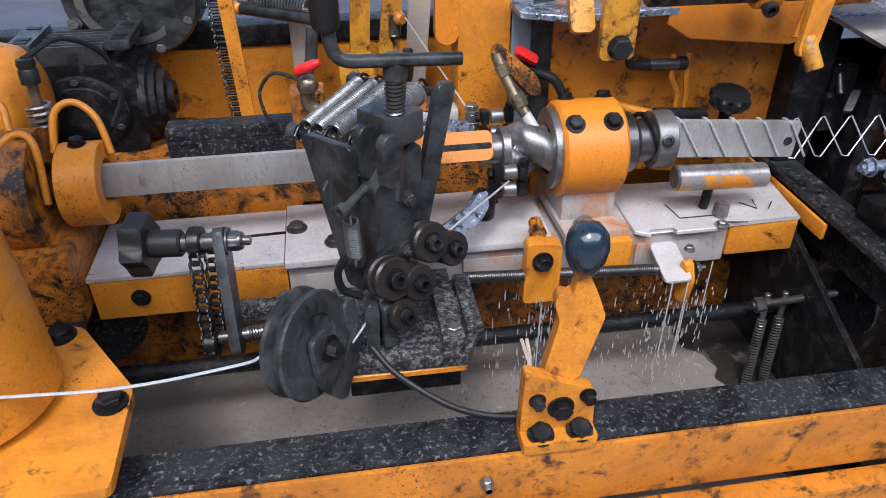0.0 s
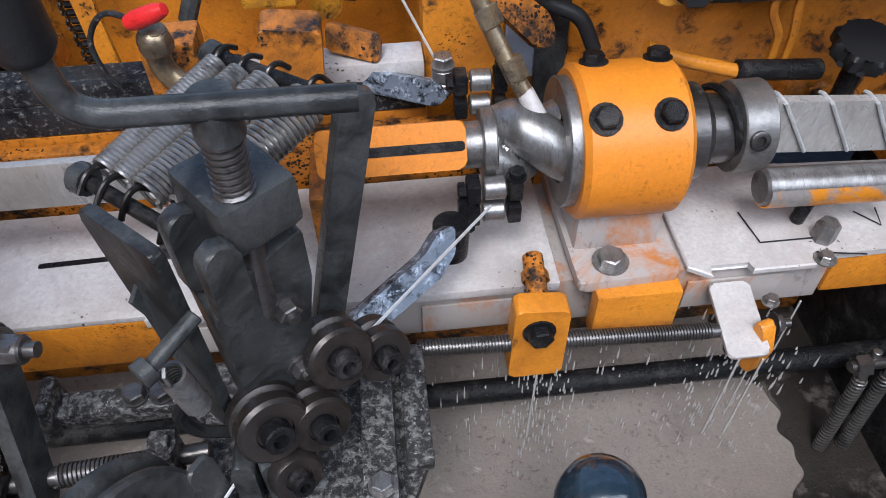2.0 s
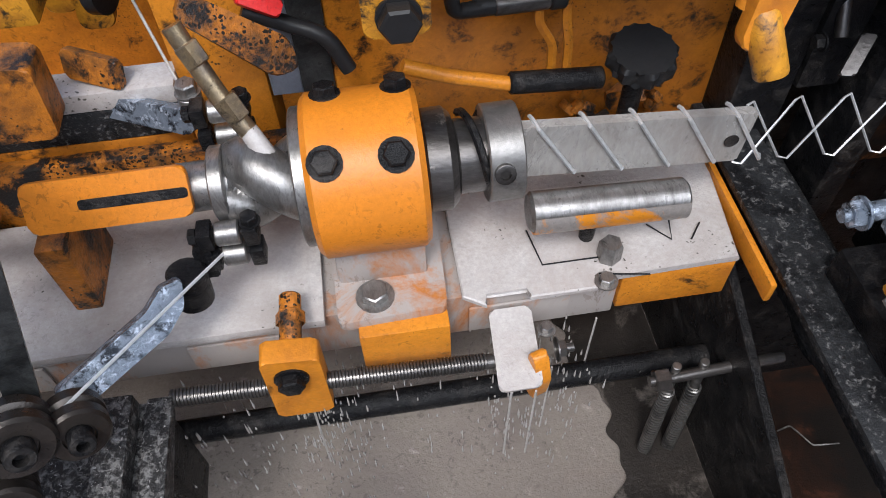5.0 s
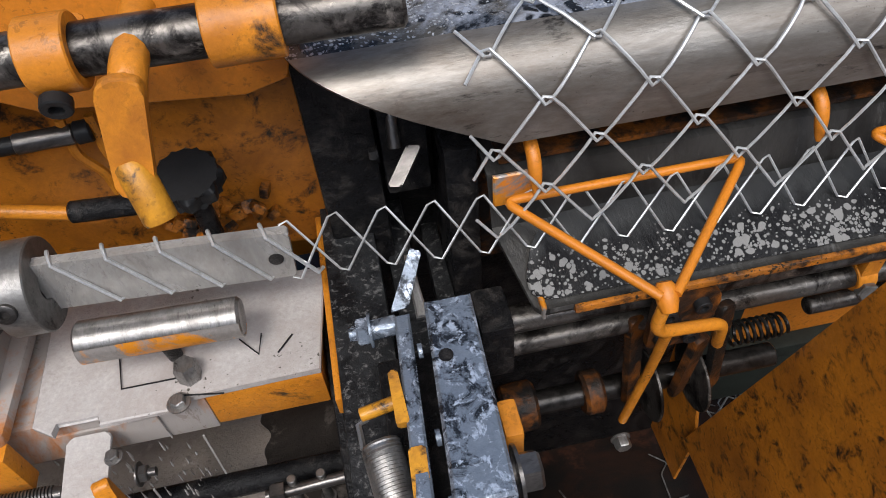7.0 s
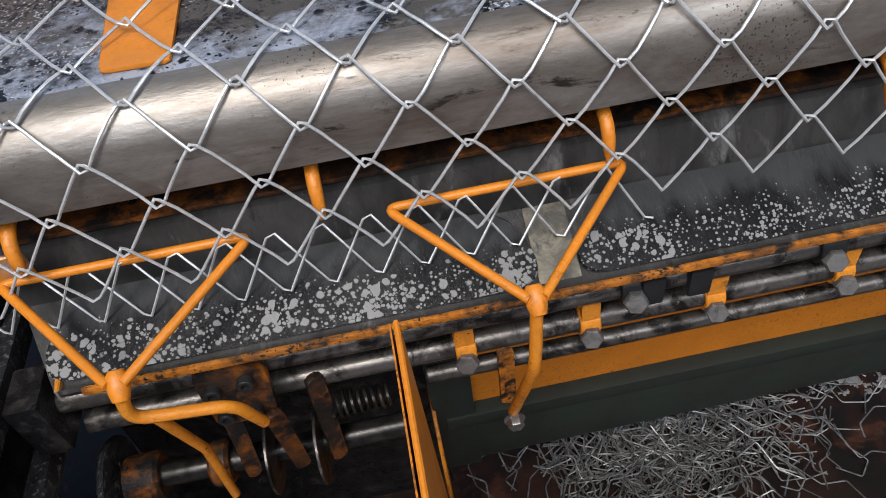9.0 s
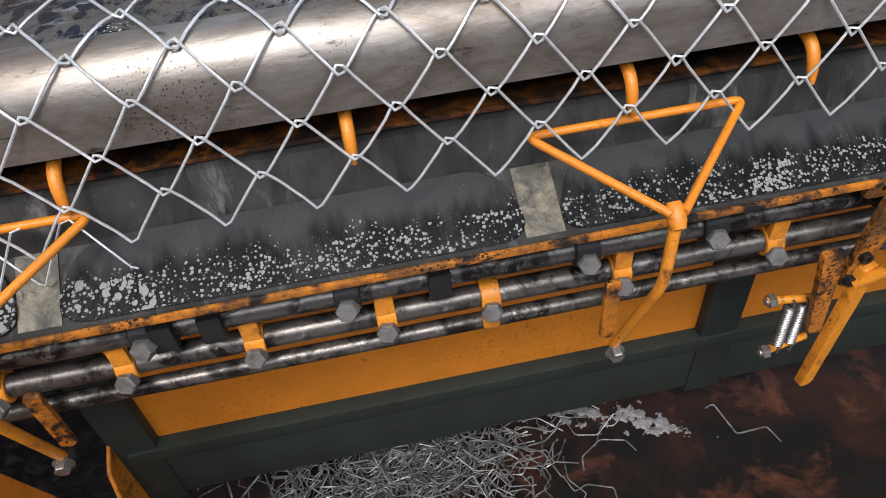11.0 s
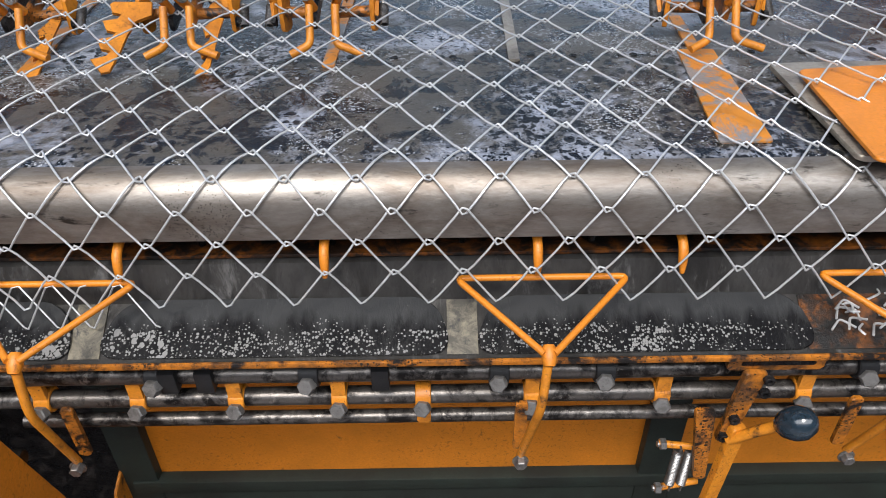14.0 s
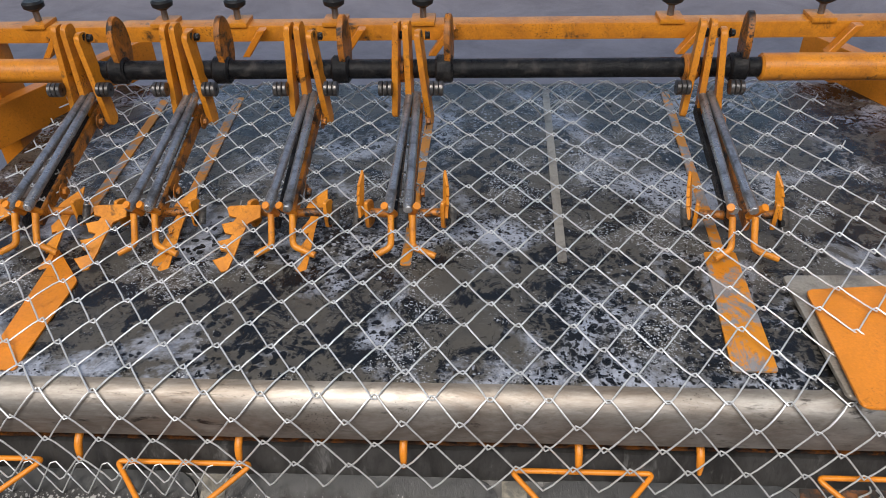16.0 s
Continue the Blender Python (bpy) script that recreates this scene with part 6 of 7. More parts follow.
rod(bm, (0.594, 0.508, 0.712), (0.616, 0.500, 0.722), 0.0045, 10)
lathe(bm, (0.612, 0.496, 0.722), Vector((1, 0, 0.2)), [(0, 0), (0, 0.007), (0.005, 0.010), (0.012, 0.010), (0.016, 0.006), (0.016, 0)], 16)
part("ball_joint", bm, BLUED, ct)
bm = B()
rod(bm, (0.616, 0.40, 0.725), (0.616, 0.50, 0.735), 0.005, 12)
coil(bm, (0.616, 0.40, 0.725), (0.616, 0.50, 0.735), 0.0052, 0.0012, 30, 5, 10, False)
part("threaded_link", bm, DARK_STEEL, ct)
bm = B()
box(bm, (0.622, 0.43, 0.712), (0.645, 0.45, 0.735), 0.003)
part("yellow_nut_block", bm, YELLOW, ct, "yellow nut block")
part("side_nut", hexagon(B(), (0.665, 0.535, 0.725), X, 0.012, 0.012, 1.4), DARK_STEEL, ct)
for y in (0.62, 0.56, 0.52):
    part("screw", socket_screw(B(), (0.6275, y, 0.738), -X, 0.005, 0.003), BLUED, ct)
bm = B()
box(bm, (0.664, 0.555, 0.700), (0.676, 0.58, 0.73), 0.003)
part("orange_lug", bm, ORANGE, ct, "orange lug")
# wire stop behind the rail
ws = thing("wire_stop", (0.635, 0.80, 0.70), "dark greasy wire stop bracket with a bright jaw", "bracket")
bm = B()
box(bm, (0.628, 0.80, 0.70), (0.665, 0.84, 0.79), 0.004)
part("bracket", bm, BLACK_GREASE, ws)
bm = B()
slab(bm, round_poly([(0, 0), (0.011, 0), (0.011, 0.034), (0, 0.034)], 0.002), (0.628, 0.765, 0.742), Vector((1, -0.3, 0)), Vector((0.5, 0.5, 0.5)), 0.006)
part("jaw", bm, DARK_STEEL, ws, "bright jaw")
part("bolt", hexagon(B(), (0.625, 0.79, 0.755), -X, 0.006, 0.006, 1.2), BLACK_GREASE, ws)
part("pin", rod(B(), (0.638, 0.79, 0.757), (0.640, 0.81, 0.79), 0.005, 10), DARK_STEEL, ws)
# sheet added behind the trough end; its black stands for shade
bm = B()
box(bm, (0.60, 0.87, 0.0), (0.995, 0.88, 0.80), 0.003)
struct("wall_dark_frame", bm, BLACK_GREASE, "frame sheet below the trough end, blackened for the shade there", "panel")
bm = B()
box(bm, (0.672, 0.772, 0.50), (0.698, 0.84, 0.76), 0.003)
struct("wall_dark_bracket", bm, BLACK_GREASE, "black greasy bracket at the end of the trough", "bracket")
part("rod_end_block", box(B(), (0.675, 0.672, 0.60), (0.702, 0.715, 0.665), 0.004), BLACK_GREASE)
tagged(bpy.data.objects["rod_end_block"], "greasy black end block holding the control rods", "bearing block")

# ---- triangular wire guides ----
def guide_triangle(x, foot=True):
    g = thing("mesh_guide", (x, 0.63, 0.68), "orange bent-rod triangular mesh guide", "mesh guide", "mesh guides")
    bm = B()
    pts = [(x - 0.007, 0.630, 0.7285), (x - 0.090, 0.7245, 0.7465), (x + 0.091, 0.7245, 0.7465), (x + 0.003, 0.630, 0.7285)]
    tube(bm, bent(pts, 0.010, 5), 0.0036, 10)
    part("loop", bm, ORANGE_CLEAN, g)
    bm = B()
    lathe(bm, (x - 0.002, 0.640, 0.731), Vector((0, -0.75, -0.66)), [(0, 0), (0, 0.005), (0.004, 0.0075), (0.014, 0.0075), (0.021, 0.0055), (0.022, 0)], 14)
    part("node", bm, ORANGE_CLEAN, g)
    if foot:
        bm = B()
        tube(bm, bent([(x - 0.002, 0.630, 0.726), (x - 0.006, 0.622, 0.66), (x - 0.016, 0.668, 0.525)], 0.02), 0.0048, 12)
        part("stem", bm, ORANGE, g)
        bm = B()
        slab(bm, round_poly([(-0.007, 0), (0.007, 0), (0.007, 0.080), (-0.007, 0.080)], 0.003), (x - 0.016, 0.690, 0.515), X, Z, 0.006)
        part("hanger", bm, ORANGE_DIRTY, g)
        part("nut", hexagon(B(), (x - 0.016, 0.664, 0.520), -Y, 0.0075, 0.008, 1.3), STEEL, g)
    else:
        bm = B()
        tube(bm, bent([(x - 0.002, 0.630, 0.726), (x - 0.008, 0.628, 0.690), (x + 0.055, 0.640, 0.665), (x + 0.065, 0.650, 0.62)], 0.014), 0.0048, 12)
        part("stem", bm, ORANGE, g)
        part("brace", tube(B(), [(x + 0.006, 0.632, 0.68), (x + 0.012, 0.65, 0.60), (x + 0.005, 0.66, 0.50)], 0.0042, 10), ORANGE, g)
    return g


for x, ft in ((0.796, False), (1.076, True), (1.592, True), (1.973, True)):
    guide_triangle(x, ft)

# fingers under the lip
fg = thing("mesh_finger", (0.729, 0.72, 0.755), "short bent orange finger under the board lip", "finger", "mesh fingers")
bm = B()
pts = smooth_path([(0, 0.080, 0.030), (0, 0.040, 0.034), (0, 0.012, 0.026), (0, 0.0, 0.0)])
tube(bm, [p + Vector((0.729, 0.72, 0.753)) for p in pts], 0.0052, 10, False, [1.0] * (len(pts) - 4) + [0.95, 0.85, 0.7, 0.45])
part("hook", bm, ORANGE_CLEAN, fg)
for x in (0.941, 1.153, 1.366, 1.587, 1.737, 1.985, 2.20):
    copy_thing(fg, pose(x, 0.72, 0.755))
# studs and slots on the beam under the lip
for i in range(11):
    x = 0.80 + i * 0.142
    tagged(part("beam_stud", rod(B(), (x, 0.775, 0.757), (x, 0.775, 0.790), 0.0038, 8), BLACK_GREASE), "dark stud under the board lip", "stud", "lip studs")

# clamps and bolts on the rods
def rod_clamp(x, y, z, r, up):
    c = thing("rod_clamp", (x, y, z), "orange clamp strap with a hexagon bolt on the rod", "clamp", "rod clamps")
    bm = B()
    ring(bm, (x - 0.009, y, z), X, 0.018, r + 0.004, r + 0.0002, 20)
    slab(bm, round_poly([(-0.008, 0), (0.008, 0), (0.008, 0.034), (-0.008, 0.034)], 0.003), (x, y - 0.004, z + (0.004 if up else -0.038)), X, Z, 0.007)
    part("strap", bm, ORANGE, c)
    part("bolt", hexagon(B(), (x, y - r - 0.004, z - 0.006), Vector((-0.25, -1, 0.45)), 0.0100, 0.010, 0), BOLT, c)


def rod_collar(x, y, z, r, square=False):
    c = thing("rod_collar", (x, y, z), "dark steel collar with a hexagon bolt on the rod", "collar", "rod collars")
    bm = B()
    if square:
        box(bm, (x - 0.010, y - r - 0.005, z - r - 0.004), (x + 0.010, y + r, z + r + 0.004), 0.003)
    else:
        ring(bm, (x - 0.011, y, z), X, 0.022, r + 0.0045, r + 0.0002, 24)
    part("collar", bm, RUBBER, c)
    if not square:
        part("bolt", hexagon(B(), (x, y - r - 0.003, z - 0.004), Vector((-0.25, -1, 0.45)), 0.0102, 0.011, 0), BOLT, c)


for x in (1.17, 1.339, 1.549, 1.666, 1.835, 1.955):
    rod_collar(x, 0.700, 0.635, 0.0115)
for x in (1.225, 1.418, 1.185):
    rod_collar(x, 0.700, 0.635, 0.0115, True)
for x in (1.028, 1.138, 1.250, 1.368, 1.464, 1.588, 1.738, 1.90):
    rod_clamp(x, 0.708, 0.588, 0.011, x != 1.464)

# spring lever on the front
sv = thing("spring_lever", (1.80, 0.68, 0.38), "orange spring lever with dark blue ball knob on the rods", "lever")
bm = B()
slab(bm, round_poly([(0, 0), (0.104, 0.0), (0.104, 0.020), (0, 0.020)], 0.004), (1.792, 0.684, 0.652), X, Z, 0.007)
part("slotted_plate", bm, ORANGE_DIRTY, sv)
bm = B()
slab(bm, round_poly([(0, 0), (0.08, 0), (0.08, 0.006), (0, 0.006)], 0.003), (1.806, 0.6768, 0.659), X, Z, -0.0006, 0)
part("slot", bm, BLACK_GREASE, sv)
bm = B()
slab(bm, round_poly([(0, 0), (0.018, 0), (0.034, 0.11), (0.010, 0.11)], 0.003), (1.800, 0.676, 0.545), X, Z, 0.008)
part("hanger", bm, ORANGE_DIRTY, sv)
bm = B()
slab(bm, round_poly([(0, 0), (0.016, 0), (0.018, 0.19), (0.000, 0.19)], 0.004), (1.800, 0.668, 0.385), Vector((1, 0.2, 0)), Vector((0.05, 0, 1)), 0.010)
part("lever_bar", bm, ORANGE, sv)
bm = B()
slab(bm, round_poly([(0, 0), (0.014, 0), (0.012, 0.12), (-0.010, 0.12)], 0.003), (1.786, 0.672, 0.48), X, Vector((-0.08, 0, 1)), 0.008)
part("link", bm, ORANGE_DIRTY, sv)
part("handle_rod", tube(B(), [(1.812, 0.664, 0.552), (1.852, 0.638, 0.612)], 0.0062, 12), ORANGE, sv)
bm = B()
lathe(bm, (1.848, 0.642, 0.602), Vector((0.45, -0.50, 0.8)), [(0, 0), (0, 0.008), (0.008, 0.0145), (0.020, 0.0185), (0.030, 0.0185), (0.040, 0.014), (0.046, 0.006), (0.047, 0)], 28)
part("ball_knob", bm, BALL, sv, "glossy dark blue ball knob")
for z in (0.517, 0.454):
    bm = B()
    rod(bm, (1.744, 0.688 if z > 0.5 else 0.67, z), (1.80, 0.680, z), 0.0045, 10)
    part("pin", bm, ORANGE, sv)
    part("nut", hexagon(B(), (1.752, 0.687 if z > 0.5 else 0.67, z), -X, 0.0075, 0.007, 0, 0.003), STEEL, sv)
for dx in (0.0, 0.014):
    part("spring", coil(B(), (1.768 + dx, 0.682, 0.520), (1.762 + dx, 0.672, 0.450), 0.0052, 0.0012, 24, 5, 10), SPRING, sv)
for x, z in ((1.812, 0.585), (1.806, 0.555), (1.835, 0.648), (1.835, 0.628)):
    part("bolt", socket_screw(B(), (x, 0.668, z), -Y, 0.006, 0.006), BLACK_GREASE, sv)

# cam mechanism under the trough end, its shade put into dark materials
mc = thing("cam_mechanism", (0.82, 0.69, 0.45), "oily cam mechanism with orange levers and discs, coloured dark for shade", "mechanism")
part("cam_shaft", rod(B(), (0.68, 0.70, 0.490), (0.97, 0.70, 0.490), 0.012, 20), CHAIN, mc)
for x, w, r in ((0.695, 0.035, 0.024), (0.775, 0.02, 0.022)):
    part("hub", rod(B(), (x, 0.70, 0.490), (x + w, 0.70, 0.490), r, 20), GRIME_SHADE, mc)
part("end_plate", rod(B(), (0.684, 0.70, 0.485), (0.690, 0.70, 0.485), 0.048, 28), RAIL, mc)
for x in (0.835, 0.880):
    part("disc", rod(B(), (x, 0.69, 0.500), (x + 0.003, 0.69, 0.500), 0.036, 32), ROD_STEEL, mc)
for x, a in ((0.815, 0.2), (0.86, -0.1), (0.895, 0.15)):
    bm = B()
    slab(bm, round_poly([(-0.007, 0), (0.007, 0), (0.008, 0.11), (-0.008, 0.11)], 0.005), (x, 0.685, 0.49), Vector((1, 0.4, 0)), Vector((0, a, 1)), 0.008)
    part("lever", bm, GRIME_SHADE, mc)
bm = B()
slab(bm, round_poly([(0, 0), (0.05, 0), (0.056, 0.06), (0.03, 0.085), (0, 0.07)], 0.006), (0.815, 0.682, 0.59), X, Z, 0.008)
part("bracket", bm, GRIME_SHADE, mc)
for x, z in ((0.826, 0.605), (0.850, 0.605), (0.826, 0.64), (0.853, 0.645)):
    part("bolt", socket_screw(B(), (x, 0.674, z), -Y, 0.007, 0.007), RUBBER, mc)
part("spring", coil(B(), (0.905, 0.69, 0.56), (0.955, 0.69, 0.56), 0.010, 0.0018, 8, 5, 12, False), CHAIN, mc)
part("bolt", hexagon(B(), (0.80, 0.655, 0.475), -Y, 0.008, 0.010, 1.2), STEEL, mc)

# ---- strips and plates lying on the board ----
def strip(x0, y0, x1, y1, w, material, label, h=0.003):
    bm = B()
    d = Vector((x1 - x0, y1 - y0, 0))
    n = d.length
    slab(bm, round_poly([(0, -w / 2), (n, -w / 2), (n, w / 2), (0, w / 2)], 0.002), (x0, y0, 0.8682), d, Z.cross(d), h, 0.0008)
    return tagged(part("flat_bar", bm, material), label, "flat bar", "bars on the board")


strip(1.594, 1.60, 1.582, 1.003, 0.014, WORN_STEEL, "grey worn steel flat bar on the board", 0.0028)
strip(1.842, 1.60, 1.816, 1.03, 0.016, WORN_PAINT, "worn orange and grey flat bar on the board", 0.0028)
strip(0.782, 1.56, 0.807, 1.10, 0.018, WORN_PAINT, "worn orange and grey flat bar on the board", 0.0028)
strip(0.942, 1.57, 0.977, 0.985, 0.018, WORN_PAINT, "worn orange and grey flat bar on the board", 0.0028)
strip(1.356, 1.45, 1.350, 0.992, 0.016, WORN_PAINT, "worn orange and grey flat bar on the board", 0.0028)
bm = B()
slab(bm, round_poly([(1.771, 0.785), (1.826, 0.785), (1.838, 1.028), (1.792, 1.028)], 0.003), (0, 0, 0.8685), X, Y, 0.003, 0.0008)
tagged(part("wear_plate", bm, WORN_PAINT), "steel wear plate with flaking orange paint", "plate")
bm = B()
slab(bm, round_poly([(0.826, 0.768), (0.872, 0.766), (0.872, 0.945), (0.808, 1.02)], 0.004), (0, 0, 0.8685), X, Y, 0.003, 0.0008)
tagged(part("wear_plate", bm, ORANGE_CLEAN), "orange painted wear plate on the board", "plate")
yp = thing("side_table_plate", (2.0, 0.82, 0.885), "orange painted loose plate lying on a steel sheet", "plate")
bm = B()
slab(bm, round_poly([(1.900, 0.922), (1.893, 0.716), (2.20, 0.70), (2.20, 0.95)], 0.008), (0, 0, 0.884), X, Y, 0.004)
part("orange_plate", bm, ORANGE_CLEAN, yp)
bm = B()
slab(bm, round_poly([(1.885, 0.965), (1.890, 0.74), (2.22, 0.72), (2.22, 0.97)], 0.006), (0, 0, 0.872), X, Y, 0.006)
part("steel_sheet", bm, WORN_STEEL, yp)
for i in range(12):
    part("hole", lathe(B(), (0.80 + i * 0.115, 1.02 + 0.004 * (i % 2), 0.8682), Z, [(0, 0.0055), (0.0005, 0.0055), (0.0005, 0)], 12), BLACK_GREASE, rb, "drilled hole")
    part("hole", lathe(B(), (0.80 + i * 0.115, 1.53, 0.8682), Z, [(0, 0.0055), (0.0005, 0.0055), (0.0005, 0)], 12), BLACK_GREASE, rb, "drilled hole")

# ---- lifting arms over the board ----
def claw(parent, o, ax, ay, s=1.0):
    """A toothed plate."""
    poly = [(0, 0), (-0.045, 0), (-0.050, 0.004), (-0.048, 0.018), (-0.036, 0.020), (-0.042, 0.028), (-0.060, 0.030), (-0.056, 0.046), (-0.044, 0.048), (-0.050, 0.056), (-0.068, 0.058), (-0.064, 0.074), (-0.052, 0.076),
            (-0.058, 0.084), (-0.077, 0.088), (-0.066, 0.108), (-0.056, 0.106), (-0.044, 0.080), (-0.034, 0.055), (-0.022, 0.030), (-0.002, 0.022)]
    bm = B()
    slab(bm, [(a * s, b * s) for a, b in poly], o, ax, ay, 0.005, 0.0008)
    part("toothed_plate", bm, ORANGE, parent)


def lifting_arm(x, kind):
    a = thing("lifting_arm", (x, 1.30, 0.95), ("orange lifting arm with toothed claw plates over the mesh" if kind == "claw" else "orange lifting arm with raised claws and hooked feet"), "lifting arm", "lifting arms")
    ky, kz, ey, ez = 1.305, 0.985, 1.035, 0.922
    for dx, t in ((-0.034, 0.03), (-0.008, 0.0), (0.026, -0.05)):
        bm = B()
        slab(bm, round_poly([(-0.012, 0), (0.012, 0), (0.014, 0.165), (-0.014, 0.165)], 0.011), (x + dx - 0.005, 1.305, 0.958 - (0.015 if dx > 0 else 0.0)), Vector((0.12, 1, 0)), Vector((t * 2, 0.06, 1)), 0.010)
        part("link_plate", bm, ORANGE, a)
    bm = B()
    for dx in (-0.022, 0.004):
        lathe(bm, (x + dx, 1.318, 1.098), X, [(0, 0), (0, 0.007), (0.012, 0.007), (0.012, 0)], 14)
    hexagon(bm, (x + 0.022, 1.316, 1.098), X, 0.006, 0.006, 1.2)
    part("top_pin", bm, BLACK_GREASE, a)
    for s, dx in ((-1, -0.034), (1, 0.028)):
        for k in range(3):
            part("roller_washer", ring(B(), (x + dx + s * 0.008 * (k + (0 if s > 0 else 1)), 1.285, 1.018), X, 0.007, 0.0125, 0.003, 18), DARK_STEEL, a)
    bm = B()
    slab(bm, [(0.027 * math.cos(t), 0.024 + 0.050 * math.sin(t)) for t in [2 * math.pi * i / 32 for i in range(32)]], (x + 0.054, 1.345, 1.050), Vector((0.10, 1, 0)), Z, 0.010)
    part("cam_plate", bm, ORANGE_DIRTY, a)
    part("cam_hub", rod(B(), (x + 0.036, 1.335, 1.032), (x + 0.066, 1.335, 1.032), 0.024, 24), BLACK_GREASE, a)
    part("clamp_hub", rod(B(), (x - 0.040, 1.335, 1.032), (x - 0.015, 1.335, 1.032), 0.023, 24), ORANGE_DIRTY, a)
    for dx in (-0.014, 0.008):
        p0, p1 = Vector((x + dx * 0.6, ky, kz + 0.014)), Vector((x + dx * 1.3, ey - 0.012, ez + 0.024))
        bm = B()
        rod(bm, p0, p1, 0.0070, 14)
        coil(bm, p0.lerp(p1, 0.86), p0.lerp(p1, 0.99), 0.0070, 0.0012, 12, 5, 12, False)
        part("long_spring", bm, SPRINGDARK, a)
    bm = B()
    d = Vector((0, ey - ky, ez - kz))
    slab(bm, round_poly([(0, -0.012), (d.length, -0.010), (d.length, 0.008), (0, 0.010)], 0.004), (x + 0.014, ky, kz - 0.010), d, Vector((0, -0.2, 1)), 0.006)
    part("flat_bar", bm, ORANGE_DIRTY, a)
    bm = B()
    slab(bm, round_poly([(0, -0.013), (d.length, -0.013), (d.length, 0.004), (0, 0.004)], 0.003), (x - 0.010, ky, kz - 0.010), d, Vector((0, -0.2, 1)), 0.006)
    part("inner_bar", bm, BLACK_GREASE, a)
    for yy in (ky - 0.035, ey + 0.07):
        part("washer_bolt", hexagon(B(), (x + 0.021, yy, kz - 0.02 if yy > 1.2 else 0.925), X, 0.007, 0.006, 1.9), ORANGE_DIRTY, a)
    # feet: bent round bars
    for s in (-1, 1):
        bm = B()
        tube(bm, bent([(x + 0.016 * s, ey - 0.006, ez + 0.012), (x + 0.016 * s, ey - 0.030, 0.893), (x + (0.050 if s > 0 else -0.040), ey - 0.040, 0.884)], 0.008), 0.0050, 10)
        part("foot_bar", bm, ORANGE, a)
        bm = B()
        tube(bm, [(x + 0.013 * s, ey + 0.010, ez + 0.002), (x + 0.024 * s if kind != "claw" else x + 0.010 * s - 0.010, ey - 0.012, ez + 0.032)], 0.0058, 10)
        part("stub", bm, ORANGE_CLEAN, a)
        part("cross_tube", rod(B(), (x + 0.012 * s, ey + 0.030, 0.912), (x + 0.060 * s, ey + 0.034, 0.912), 0.007, 12), ORANGE_DIRTY, a)
        bm = B()
        slab(bm, round_poly([(-0.010, -0.012), (0.012, -0.012), (0.012, 0.030), (-0.010, 0.036)], 0.005), (x + 0.058 * s, ey + 0.034, 0.900), Vector((0.3, 1, 0)), Z, 0.006)
        part("claw_bracket", bm, ORANGE, a)
        part("small_spring", coil(B(), (x + 0.072 * s, ey + 0.045, 0.925), (x + 0.074 * s, ey + 0.010, 0.895), 0.0052, 0.0011, 14, 5, 10), SPRING, a)
        part("nut", hexagon(B(), (x + 0.064 * s, ey + 0.02, 0.905), X * s, 0.006, 0.006, 1.2), BLACK_GREASE, a)
        if kind == "claw":
            claw(a, (x + (-0.040 if s < 0 else 0.054), ey + (0.026 if s < 0 else 0.078), 0.930), Vector((1, 0.22, -0.1)) if s < 0 else Vector((0.55, 0.75, 0.2)), Vector((0.20, -0.80, -0.50)) if s < 0 else Vector((0.15, -0.85, -0.48)))
        else:
            bm = B()
            slab(bm, [(0, 0), (0.012, 0), (0.012, 0.02), (0.018, 0.024), (0.012, 0.034), (0.018, 0.038), (0.012, 0.048), (0.016, 0.052), (0.004, 0.07), (0, 0.06)], (x + 0.062 * s, ey + 0.03, 0.91), Vector((0.4 * s, -0.9, 0)), Vector((0, 0.55, 0.8)), 0.005)
            part("raised_claw", bm, ORANGE, a)


for x, kind in ((0.772, "claw"), (0.957, "claw"), (1.166, "claw"), (1.345, "hook"), (1.838, "hook")):
    lifting_arm(x, kind)

# hand screws on the rear crossbar
for x in (0.625, 0.87, 1.007, 1.19, 1.352, 1.797, 2.06):
    h = thing("clamp_screw", (x, 1.465, 1.070), "black-headed clamp screw on the rear crossbar", "clamp screw", "clamp screws")
    part("stud", rod(B(), (x, 1.465, 1.065), (x, 1.465, 1.103), 0.006, 12), STEEL, h)
    part("head", lathe(B(), (x, 1.465, 1.097), Z, [(0, 0), (0, 0.010), (0.006, 0.019), (0.014, 0.020), (0.018, 0.016), (0.018, 0)], 20), RUBBER, h)
    bm = B()
    box(bm, (x - 0.022, 1.440, 1.068), (x + 0.022, 1.490, 1.077), 0.003)
    part("saddle", bm, ORANGE, h)
    bm = B()
    slab(bm, [(0, 0), (0.014, 0.0), (0.05, 0.05), (0.036, 0.05)], (x + 0.01, 1.44, 1.020), X, Z, 0.02)
    part("brace", bm, ORANGE_CLEAN, h)

# ---- scrap wire heap and foam on the floor ----
def scrap_wire(rn, c, spread, zmax):
    a = rn.uniform(0, 2 * math.pi)
    p = Vector((c[0] + rn.gauss(0, spread[0]), c[1] + rn.gauss(0, spread[1]), 0.008 + rn.random() ** 2 * zmax))
    pts = [p]
    for k in range(rn.randint(2, 4)):
        a += rn.choice((-1, 1)) * rn.uniform(0.6, 1.6)
        q = pts[-1] + Vector((math.cos(a), math.sin(a), rn.uniform(-0.35, 0.35))) * rn.uniform(0.018, 0.046)
        q.z = max(0.006, q.z)
        pts.append(q)
    return bent(pts, 0.004, 2)


